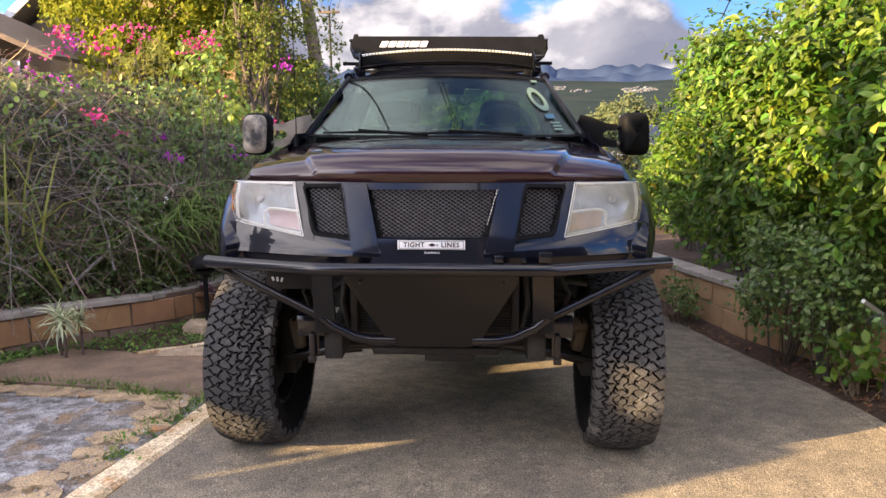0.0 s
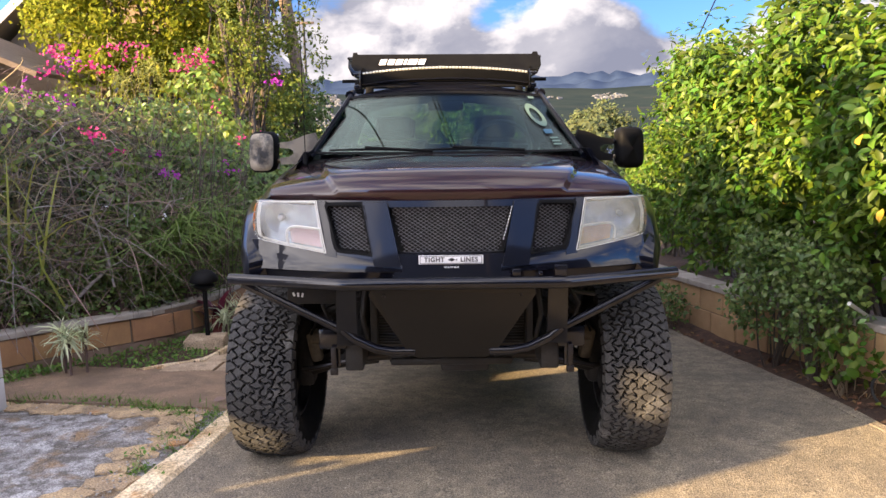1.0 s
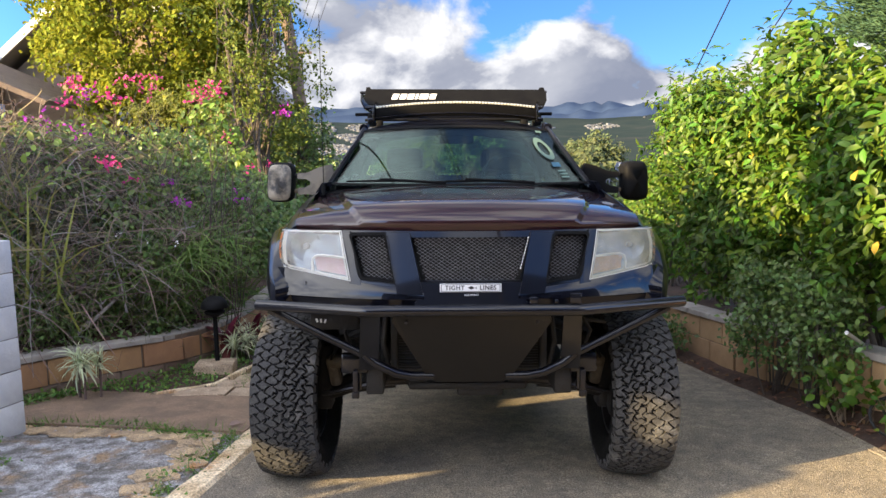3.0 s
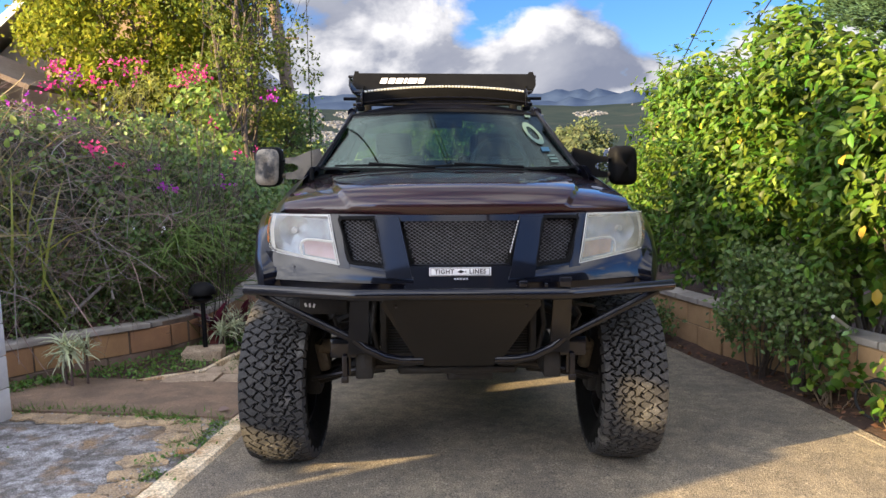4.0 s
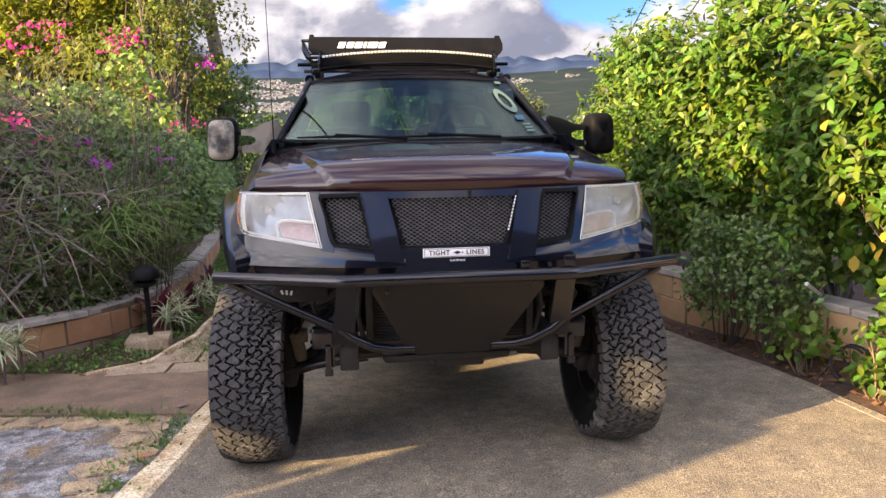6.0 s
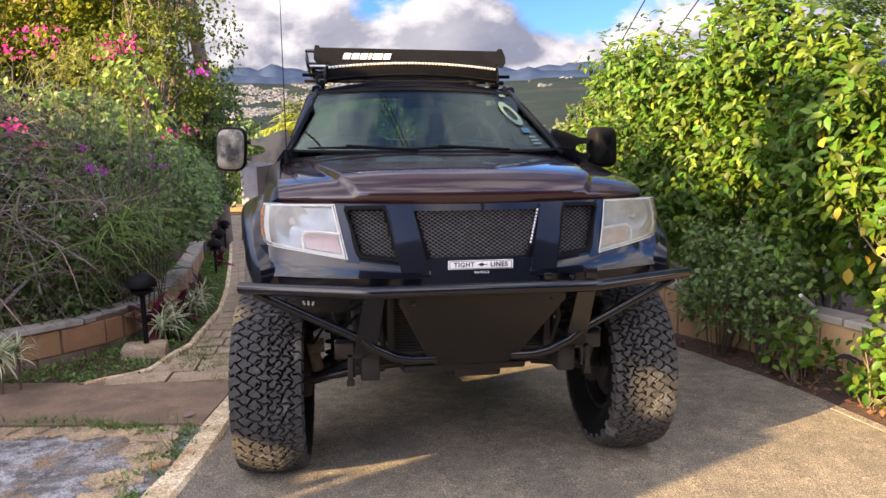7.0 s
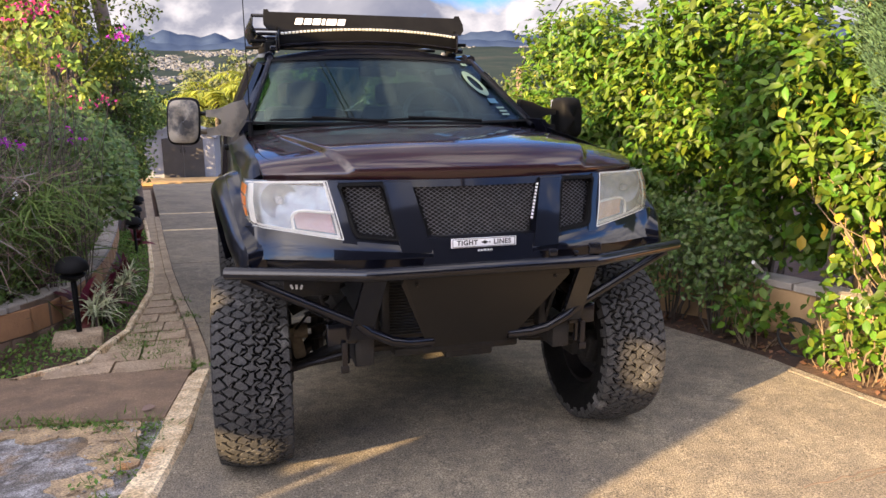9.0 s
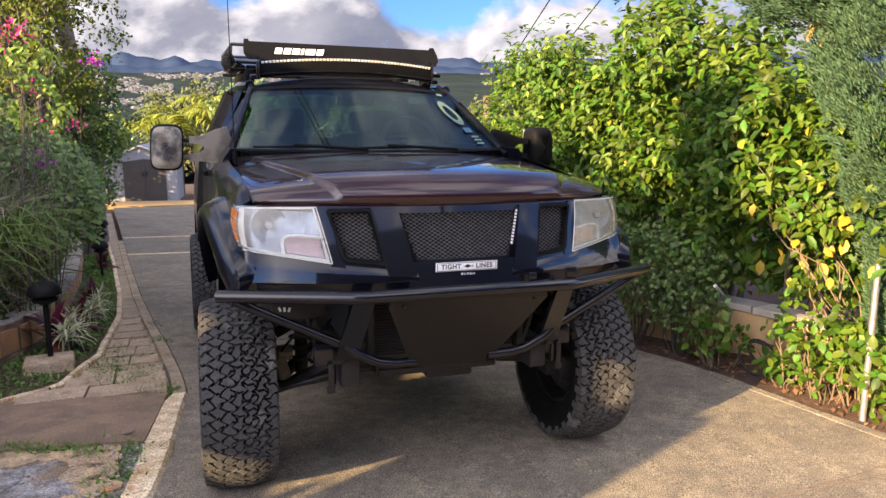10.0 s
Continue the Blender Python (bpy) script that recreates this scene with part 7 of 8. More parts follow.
# clusters of lime leaves and a feathery patch at the top of the bank
for at, r, n, mat, sz, nm, label in (((-2.15, 6.55, 2.02), (0.16, 0.12, 0.12), 210, LIME_LEAF, 0.062, "lime_shrub", "pale lime-leaved shrub among the scrub"), ((-1.98, 6.7, 1.78), (0.14, 0.12, 0.13), 180, LIME_LEAF, 0.060, "lime_shrub", "pale lime-leaved shrub among the scrub"), ((-2.62, 6.45, 2.12), (0.26, 0.14, 0.10), 600, FEATHER, 0.050, "feathery_shrub", "feathery yellow-green shrub among the flowers")):
    sb = scrub(nm, (at[0] - 0.1, at[1] + 0.1, bank_height(at[0] - 0.1, at[1] + 0.1)), label)
    loc = np.array(sb.location)
    bm = bmesh.new()
    for k in range(9):
        e = np.array(at) + rng.normal(size=3) * r - loc
        branchy(bm, (rng.uniform(-0.08, 0.08), rng.uniform(-0.08, 0.08), -0.08), tuple(e), 0.005, 0.002, 0.04, 5, 5)
    part("stem_clump", bm, BARK, sb)["kind"] = "stuff"
    c = np.array(at) + rng.normal(size=(n // 12, 3)) * r
    p = np.repeat(c, 12, 0) + rng.normal(scale=0.035, size=(len(c) * 12, 3))
    foliage("foliage", BLADE if mat is FEATHER else LEAF, p - loc, sz * (1.6 if mat is FEATHER else 1), mat, sb, up=(0.1, -0.6, 0.8))

# growth behind the front of the scrub, its leaves coloured dark for deep shade
back = scrub("dense_scrub", (-4.3, 6.6, bank_height(-4.3, 6.6)), "dense green scrub deep in the bank, shade put into its colour")
loc = np.array(back.location)
bm = bmesh.new()
for k in range(16):
    e = bank_points(1, 4.8, 9.0, 0.9, 2.4, 0.1)[0] - loc
    branchy(bm, (rng.uniform(-0.4, 0.4), rng.uniform(-0.8, 0.8), -0.1), tuple(e), 0.014, 0.004, 0.06, 5, 5)
part("stem_clump", bm, BARK, back)["kind"] = "stuff"
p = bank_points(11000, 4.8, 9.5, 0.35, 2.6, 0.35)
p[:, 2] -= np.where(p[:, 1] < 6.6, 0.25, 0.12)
foliage("foliage", SMALL, p - loc, 0.085, SHADED_LEAF, back, ahead=chance_dirs(len(p), -0.3), up=(0.4, -0.6, 0.7))

# grass in tufts
gr = scrub("tall_grass", (-3.3, 5.4, 0.5), "tall weedy grass, partly dried", "grass")
gr["kind"] = "stuff"
for mat, n, y0, y1, d0, d1, h in ((GRASS, 700, 4.6, 5.9, 0.0, 1.5, 0.45), (STRAW, 900, 4.6, 5.8, 0.3, 1.8, 0.6), (GRASS, 1200, 5.9, 8.2, 0.0, 0.5, 0.5)):
    p = []
    for c in range(n // 14):
        y = rng.uniform(y0, y1)
        x = bank_front(y) - rng.uniform(d0, d1)
        z = rng.uniform(bank_height(x, y), max(bank_height(x, y) + 0.1, scrub_top(x, y) - 0.35))
        p.append(np.array((x, y, z)) + rng.normal(scale=0.045, size=(14, 3)))
    p = np.concatenate(p)
    foliage("blades", (BLADE[0] * (0.42, 1, 1.3), BLADE[1]), p - np.array(gr.location), h, mat, gr, ahead=chance_dirs(len(p), 1.6), up=chance_dirs(len(p)), spread=0.25)

# weeds along the top of the wall
wd = scrub("wall_weeds", (-2.6, 5.5, 0.3), "dark green leafy weeds behind the cap stones", "weeds")
p = []
for c in range(150):
    y = rng.uniform(4.75, 6.4)
    if noise.noise(Vector((y * 2.3, 4.0, 0))) < -0.12:
        continue
    x = bank_front(y) - rng.uniform(0.03, 0.40)
    p.append(np.array((x, y, bank_height(x, y) + rng.uniform(0.02, 0.30))) + rng.normal(scale=0.045, size=(26, 3)))
p = np.concatenate(p)
foliage("foliage", LEAF, p - np.array(wd.location), 0.038, SMALL_LEAF, wd, up=(0.2, -0.6, 0.8))
p, ah = [], []
for x, y, z, n in ((-2.30, 6.22, 0.72, 60), (-2.22, 6.45, 0.80, 45), (-2.42, 6.05, 0.62, 20), (-2.12, 6.9, 0.75, 45)):
    a = rng.uniform(0, 6.28, n)
    p.append(np.array((x, y, z)) + rng.normal(scale=0.05, size=(n, 3)))
    ah.append(np.stack([np.cos(a) * 0.6 + 0.15, np.sin(a) * 0.6 - 0.25, rng.uniform(0.1, 1.0, n)], 1))
foliage("arching_blades", (BLADE[0] * (0.55, 1, 3.2), BLADE[1]), np.concatenate(p) - np.array(gr.location), 0.42, GRASS, gr, ahead=np.concatenate(ah), up=(0.1, -0.3, 1.0), spread=0.12, label="long arching green blades")

# tall reeds at the street end of the bank
p = []
for x, y in ((-3.05, 5.15), (-2.95, 5.25), (-3.2, 5.3), (-3.12, 5.0), (-2.85, 5.1), (-3.3, 5.2)):
    z = bank_height(x, y)
    p.append(np.array((x, y, z + 0.45)) + rng.normal(size=(3, 3)) * (0.06, 0.06, 0.16))
p = np.concatenate(p)
foliage("reed_blades", (BLADE[0] * (0.40, 1, 1.0), BLADE[1]), p - np.array(gr.location), 0.70, FEATHER, gr, ahead=chance_dirs(len(p), 2.4), up=chance_dirs(len(p)), spread=0.15, label="tall yellow-green reeds")

# bougainvillea: flower heads in sprays
boug = scrub("bougainvillea", (-3.2, 6.4, 0.7), "rambling bougainvillea with magenta, pink and purple flowers")
loc = np.array(boug.location)
bm = bmesh.new()
heads = [((-2.82, 5.94, 1.66), 0.055, 15, PINK), ((-2.38, 6.40, 1.31), 0.035, 11, PURPLE), ((-2.50, 6.45, 1.50), 0.03, 4, PURPLE), ((-2.72, 6.2, 1.52), 0.04, 4, MAGENTA), ((-3.17, 6.3, 2.36), 0.07, 17, MAGENTA), ((-3.28, 6.3, 2.18), 0.06, 12, MAGENTA), ((-3.12, 6.3, 2.26), 0.05, 9, PURPLE), ((-2.86, 6.3, 2.25), 0.08, 18, PINK), ((-2.68, 6.4, 2.34), 0.10, 13, PINK), ((-2.20, 6.8, 2.32), 0.075, 30, PINK), ((-2.28, 6.8, 2.25), 0.06, 12, MAGENTA), ((-1.72, 7.9, 2.20), 0.05, 16, PURPLE), ((-3.35, 6.0, 2.02), 0.06, 9, PURPLE), ((-3.10, 6.1, 1.95), 0.08, 8, PURPLE), ((-2.75, 6.9, 2.45), 0.09, 8, PINK), ((-2.05, 7.6, 1.62), 0.06, 6, MAGENTA), ((-1.95, 8.2, 1.62), 0.04, 7, PINK), ((-2.15, 7.4, 1.32), 0.06, 7, PURPLE), ((-2.1, 7.2, 1.95), 0.06, 7, MAGENTA)]
for c, r, n, mat in heads:
    k = np.array(c) - loc
    branchy(bm, (rng.uniform(-0.2, 0.2), rng.uniform(-0.2, 0.2), -0.2), tuple(k), 0.006, 0.002, 0.06, 5, 5)
    p = k + rng.normal(size=(n, 3)) * (r, r * 0.5, r * 0.55)
    p = np.repeat(p, 3, 0) + rng.normal(scale=0.008, size=(3 * n, 3))
    foliage("flower_spray", SMALL, p, 0.036, mat, boug, up=(0.2, -0.9, 0.3), label="papery flower bracts")
part("stem_clump", bm, BARK, boug)["kind"] = "stuff"

# white seed heads on the scrub
sd = scrub("white_blossoms", (-3.0, 5.6, 0.9), "a few small white blossoms among the scrub", "flowers")
p = np.array([(-3.35, 5.7, 1.38), (-3.1, 5.65, 1.22), (-2.75, 5.9, 1.08), (-2.55, 6.0, 1.0), (-2.3, 6.0, 0.98), (-3.2, 5.4, 1.0)]) - np.array(sd.location)
p = np.repeat(p, 6, 0) + rng.normal(scale=0.01, size=(36, 3))
foliage("petals", SMALL, p, 0.022, WHITE, sd, up=(0.2, -0.9, 0.3))

# trees behind the bank: a broad yellow-green one and a thin-leaved one with several stems
def bank_tree(at, stems, w, d, z0, z1, clumps, per, leaf, mat, label, fine=0.15):
    ob = thing("tree", pose(*at), label, "tree", "trees behind the bank")
    bm = bmesh.new()
    tips = []
    for k in range(stems):
        a = 2 * math.pi * k / stems + rng.uniform(-0.3, 0.3)
        top = (0.45 * w * math.cos(a), 0.45 * d * math.sin(a), lerp(z0, z1, 0.75))
        spine = branchy(bm, (0.08 * math.cos(a), 0.08 * math.sin(a), -0.4), top, 0.045, 0.012, 0.06, 7, 7)
        for j in range(9):
            b0 = spine[rng.integers(2, 8)]
            e = Vector((w * rng.uniform(-0.85, 0.85), d * rng.uniform(-0.85, 0.85), rng.uniform(z0, z1)))
            e = Vector(b0).lerp(e, 0.7)
            branchy(bm, tuple(b0), tuple(e), 0.018, 0.005, 0.06, 5, 5)
            tips.append(np.array(e))
    part("trunk", bm, BARK, ob)
    pos = []
    for c in range(clumps):
        a, t = rng.uniform(0, 6.28), rng.uniform(-1, 1)
        r = math.sqrt(1 - t * t)
        f = rng.uniform(0.45, 1.0) ** 0.6
        c0 = np.array((w * r * math.cos(a) * f, d * r * math.sin(a) * f, (z0 + z1) / 2 + (z1 - z0) / 2 * t * f))
        if c < len(tips) and rng.uniform() < 0.8:
            c0 = tips[c]
        # sprays that droop outwards from each clump
        run = np.array((math.cos(a), math.sin(a) * 0.6, rng.uniform(-0.5, 0.6))) * rng.uniform(0.1, 0.42)
        u = rng.uniform(0, 1, (per, 1))
        pos.append(c0 + u * run + rng.normal(scale=fine, size=(per, 3)) * (1.0 - 0.6 * u))
    pos = np.concatenate(pos)
    foliage("foliage", SMALL, pos, leaf, mat, ob, up=(-0.4, -0.5, 0.8), spread=0.6)
    return ob


bank_tree((-4.25, 11.4, 0.7), 4, 1.75, 1.2, 1.55, 5.2, 540, 66, 0.092, TREE_LEAF, "broad yellow-green tree lit by low sun behind the scrub")
bank_tree((-2.62, 10.4, 0.3), 5, 0.80, 0.85, 1.0, 5.2, 150, 60, 0.066, THIN_LEAF, "thin-leaved tree with several dark stems behind the scrub", 0.12)
bank_tree((-2.45, 12.3, -0.1), 4, 0.62, 0.6, 0.25, 2.7, 150, 60, 0.075, SMALL_LEAF, "small dark green tree at the end of the bed", 0.10)

# bed plants
def rosette(name, at, n, length, mat, label, lift=1.0, width=1.0, stalk=0.0):
    ob = thing(name, pose(*at), label, "plant", "bed plants")
    sh = (BLADE[0] * (width * 1.6, 1, 1), BLADE[1])
    p = rng.normal(scale=0.012, size=(n, 3)) + np.stack([np.zeros(n), np.zeros(n), stalk + rng.uniform(0, length * 0.6, n)], 1)
    foliage("foliage", sh, p, length, mat, ob, ahead=chance_dirs(n, lift), up=(0, 0, 1), spread=0.2)
    bm = bmesh.new()
    tube(bm, [(0, 0, -0.03), (0.01, 0.0, stalk + length * 0.6)], 0.009, 6)
    part("stem", bm, TWIG, ob)
    return ob


VL = "clump of narrow cream-edged green leaves"
for x, y, L in ((-2.70, 4.95, 0.20), (-2.63, 4.88, 0.18), (-2.56, 4.97, 0.16), (-1.92, 6.18, 0.24), (-1.88, 6.4, 0.22), (-1.84, 7.1, 0.22), (-1.82, 7.5, 0.2), (-1.92, 6.75, 0.18)):
    rosette("variegated_plant", (x, y, ground_height(x, y) + 0.03), 60, L * 0.80, VARIEGATED, VL, 0.45, 1.0, 0.20 if y < 5 else 0.10)
for x, y, n, L in ((-2.03, 6.35, 24, 0.30), (-1.94, 6.95, 20, 0.22), (-1.92, 8.2, 20, 0.22), (-2.02, 10.6, 20, 0.2)):
    rosette("red_ti_plant", (x, y, ground_height(x, y) + 0.03), n, L, RED_LEAF, "dark red broad-leaved plant in the bed", 1.1, 3.2)
n = 7000
py = rng.uniform(4.6, 12, n)
px = np.array([rng.uniform(wall_x(v), max(bed_edge(v) - 0.03, wall_x(v) + 0.1) if v > 5.1 else wall_x(v) + 0.22) for v in py])
ob = foliage("ground_cover", SMALL, np.stack([px, py, np.array([ground_height(a, b) for a, b in zip(px, py)]) + rng.uniform(0.02, 0.06, n)], 1), 0.032, COVER, None, up=(0, -0.2, 1))
tagged(ob, "low bright green ground cover in the bed", "ground cover", "", "stuff")
# grass in cracks
tuft = []
for x, y in ((-2.05, 4.14), (-1.75, 4.06), (-1.50, 4.05), (-2.3, 4.2), (-2.5, 3.55), (-2.4, 3.2), (-1.55, 3.35), (-1.5, 3.2), (-1.48, 3.6), (-2.62, 4.22), (-1.45, 5.25), (-1.3, 5.6), (-1.5, 5.3), (-1.62, 5.6), (-1.35, 5.0), (-2.7, 3.9), (-1.6, 6.2), (-1.42, 6.0), (-1.9, 4.13), (-1.62, 4.04), (-2.2, 4.17), (-1.4, 4.02), (-1.58, 5.75), (-1.6, 5.5), (-1.55, 5.9), (-1.24, 5.05), (-1.33, 3.9), (-1.36, 3.75), (-1.2, 5.0), (-1.52, 5.66), (-1.31, 5.25), (-1.39, 5.51), (-1.16, 4.99), (-1.54, 6.04), (-1.63, 6.38), (-1.53, 3.93), (-1.97, 4.12), (-1.44, 3.42), (-1.36, 3.62), (-1.39, 7.17), (-1.29, 6.49), (-1.60, 5.30), (-1.61, 5.36), (-1.59, 5.42), (-1.62, 5.47), (-1.60, 5.57), (-1.58, 5.62), (-1.63, 5.68), (-1.66, 5.82), (-1.64, 5.98), (-1.40, 5.42), (-1.33, 5.42), (-1.47, 5.40), (-1.36, 5.68), (-1.43, 5.70), (-2.45, 4.24), (-2.40, 4.22), (-2.52, 4.23), (-2.14, 4.16), (-1.85, 4.10), (-1.80, 4.08), (-1.70, 4.05)):
    k = int(rng.integers(8, 30))
    tuft.append(np.stack([x + rng.normal(scale=0.035, size=k), y + rng.normal(scale=0.025, size=k), np.full(k, ground_height(x, y) + 0.01)], 1))
tuft = np.concatenate(tuft)
weeds = np.repeat(tuft, 2, 0) + rng.normal(size=(len(tuft) * 2, 3)) * (0.035, 0.012, 0.004)
ob = foliage("crack_weeds", SMALL, weeds, 0.024, COVER, None, up=(0, -0.2, 1))
tagged(ob, "small leafy weeds in the paving cracks", "weeds", "", "stuff")
ob = foliage("crack_grass", BLADE, tuft, 0.065, GRASS, None, ahead=chance_dirs(len(tuft), 1.2), up=chance_dirs(len(tuft)))
tagged(ob, "tufts of grass in the paving cracks", "grass", "", "stuff")


# crumbled stone along the broken edges of the apron
STONE = (np.array([(0.5, 0, 0), (0, 0.42, 0.05), (-0.45, 0.05, 0), (0.05, -0.5, 0), (0.05, 0.0, 0.32), (0, 0, -0.2)]), [(0, 1, 4), (1, 2, 4), (2, 3, 4), (3, 0, 4), (1, 0, 5), (2, 1, 5), (3, 2, 5), (0, 3, 5)])
p = []
for k in range(900):
    if rng.uniform() < 0.45:
        y = rng.uniform(2.6, 4.0)
        x = left_edge(y) - 0.09 - abs(rng.normal(scale=0.10))
    elif rng.uniform() < 0.5:
        x = rng.uniform(-2.9, -1.35)
        y = 4.05 - 0.16 * (x + 1.35) - abs(rng.normal(scale=0.10))
    else:
        x, y = rng.uniform(-3.0, -1.5), rng.uniform(2.6, 4.0)
    p.append((x, y, ground_height(x, y) + 0.006))
p = np.array(p)
ob = foliage("stone_crumbs", STONE, p, rng.choice((0.008, 0.013, 0.022), len(p), p=(0.6, 0.3, 0.1)), GRAVEL, None, ahead=chance_dirs(len(p), 0, 0.2), up=(0, 0, 1))
tagged(ob, "loose crumbs of stone on the worn apron", "gravel", "", "stuff")


# a curled dry leaf on the brown slab
x, y = -1.42, 4.12
ob = foliage("dry_leaf", LEAF, np.array([(x, y, ground_height(x, y) + 0.028)]), 0.07, TWIG, None, ahead=(1, 0.3, 0.15), up=(0, -0.3, 1), spread=0.05)
del ob["kind"]
tagged(ob, "curled grey dry leaf lying on the slab", "leaf")


# path lanterns on stone blocks
def lantern(at, s=1.0, block=True):
    ob = thing("path_lantern", pose(*at), "small black garden lantern with a domed hat on a short post", "lamp", "path lanterns")
    bm = bmesh.new()
    tube(bm, [(0, 0, 0.0), (0, 0, 0.40 * s)], 0.019 * s, 12)
    part("post", bm, LANTERN, ob)
    bm = bmesh.new()
    lathe(bm, [(0.022 * s, 0.37 * s), (0.080 * s, 0.40 * s), (0.084 * s, 0.415 * s), (0.07 * s, 0.425 * s)], (0, 0, 0), "z", 20)
    lathe(bm, [(0.062 * s, 0.425 * s), (0.062 * s, 0.455 * s)], (0, 0, 0), "z", 16)
    part("collar", bm, LANTERN, ob)
    bm = bmesh.new()
    lathe(bm, [(0.108 * s, 0.445 * s), (0.111 * s, 0.455 * s), (0.100 * s, 0.495 * s), (0.068 * s, 0.528 * s), (0.02 * s, 0.542 * s), (0.001, 0.545 * s)], (0, 0, 0), "z", 22)
    part("hat", bm, LANTERN, ob)
    return ob


gz = ground_height(-2.0, 5.86) - 0.03
bm = bmesh.new()
box(bm, (-1.99, 5.84, gz + 0.06), (0.32, 0.25, 0.16), Matrix.Rotation(0.1, 4, "Z"), 0.018)
solid("stone_block", bm, PAVER, "weathered grey stone block under the lantern", "block")
lantern((-1.985, 5.88, gz + 0.135), 1.02)
for x, y in ((-1.98, 9.9), (-2.1, 11.3), (-2.2, 12.8)):
    lantern((x, y, ground_height(x, y) + 0.0), 0.9)

# ---- behind: shed, houses, pole, trees, hills ----
sx, sy = -1.93, 24.4
shed = thing("garden_shed", pose(sx, sy, -0.76, 0, 0, -6), "grey garden shed with dark double doors and a shallow gable roof", "shed")
bm = bmesh.new()
box(bm, (-0.1, 0.9, 0.615), (2.05, 1.8, 1.25), None, 0.02)
prism(bm, [(-1.125, 0.0, 1.24), (0.925, 0.0, 1.24), (-0.1, 0.0, 1.66)], (0, 1.8, 0))
part("body", bm, SHED_WALL, shed, smooth=False)
for s in (-1, 1):
    bm = bmesh.new()
    prism(bm, [(s * 1.09 - 0.1, -0.07, 1.20), (-0.1, -0.07, 1.67), (-0.1, -0.07, 1.72), (s * 1.11 - 0.1, -0.07, 1.25)], (0, 1.95, 0))
    part("roof", bm, SHED_WALL, shed, smooth=False)
    bm = bmesh.new()
    prism(bm, [(s * 0.006, -0.03, 0.03), (s * 0.60, -0.03, 0.03), (s * 0.60, -0.03, 1.22), (s * 0.006, -0.03, 1.30)], (0, 0.03, 0))
    d = part("door", bm, SHED_DOOR, shed, "dark grey shed door", smooth=False)
    bm = bmesh.new()
    box(bm, (s * 0.06, -0.05, 0.85), (0.02, 0.03, 0.14), None, 0.004)
    part("handle", bm, RIM, d)

# house on the left, up the slope
house = thing("house", pose(-5.65, 16.25, 0.20, 0, 0, 0), "tan house with white fascia boards and a pitched roof", "house")
bm = bmesh.new()
box(bm, (0, 0, 0.9), (4.0, 6.0, 4.2))
prism(bm, [(-2.0, -3.0, 3.0), (2.0, -3.0, 3.0), (0, -3.0, 4.7)], (0, 6.0, 0))
part("wall", bm, HOUSE_WALL, house, smooth=False)
for s in (-1, 1):
    bm = bmesh.new()
    prism(bm, [(s * 2.5, -3.4, 2.72), (0, -3.4, 4.85), (0, -3.4, 4.97), (s * 2.55, -3.4, 2.80)], (0, 7.0, 0))
    part("roof", bm, ROOF, house, smooth=False)
    bm = bmesh.new()
    prism(bm, [(s * 2.54, -3.45, 2.68), (0, -3.45, 4.83), (0, -3.45, 5.0), (s * 2.58, -3.45, 2.82)], (0, 0.05, 0))
    part("fascia_board", bm, EAVE, house, "white fascia board", smooth=False)
bm = bmesh.new()
box(bm, (0.6, -3.02, 2.2), (1.2, 0.06, 1.0), None, 0.01)
w = part("window", bm, SOLAR, house)
bm = bmesh.new()
for c, d in (((0.6, -3.06, 2.73), (1.45, 0.06, 0.08)), ((0.6, -3.06, 1.67), (1.45, 0.06, 0.08)), ((-0.09, -3.06, 2.2), (0.08, 0.06, 1.0)), ((1.29, -3.06, 2.2), (0.08, 0.06, 1.0))):
    box(bm, c, d)
part("window_frame", bm, EAVE, w, smooth=False)
low = thing("carport_roof", pose(-6.85, 11.4, 3.22, 0, 0, 0), "low weathered lean-to roof with a pale edge", "roof")
bm = bmesh.new()
box(bm, (0, 0, 0), (3.2, 2.4, 0.06), Matrix.Rotation(0.42, 4, "Y"))
part("sheet", bm, WOOD_POLE, low, smooth=False)
bm = bmesh.new()
box(bm, (0, -1.22, -0.01), (3.2, 0.04, 0.07), Matrix.Rotation(0.42, 4, "Y"))
part("edge_board", bm, WOOD_POLE, low, smooth=False)
for x in (-1.4, 1.4):
    bm = bmesh.new()
    box(bm, (x, 1.0, -1.1), (0.09, 0.09, 2.1))
    part("post", bm, WOOD_POLE, low, smooth=False)

# leaning utility pole with its arm, and cables
pole = thing("utility_pole", pose(-2.42, 14.0, earth(-2.4, 14) - 0.1), "leaning weathered wooden utility pole", "pole")
bm = bmesh.new()
tube(bm, [(0.10, 0, -0.2), (0.0, 0, 2.2), (-0.30, 0, 4.6), (-0.74, 0, 8.0)], [0.135, 0.125, 0.115, 0.10], 14)
part("shaft", bm, WOOD_POLE, pole)
bm = bmesh.new()
box(bm, (-0.65, 0, 7.3), (1.8, 0.10, 0.12), None, 0.01)
part("cross_arm", bm, WOOD_POLE, pole)


def cable(name, a, b, sag, r, label):
    bm = bmesh.new()
    a, b = Vector(a), Vector(b)
    tube(bm, [a.lerp(b, t) - Vector((0, 0, sag * 4 * t * (1 - t))) for t in np.linspace(0, 1, 15)], r, 5)
    return solid(name, bm, CABLE, label, "cable", group="overhead cables")


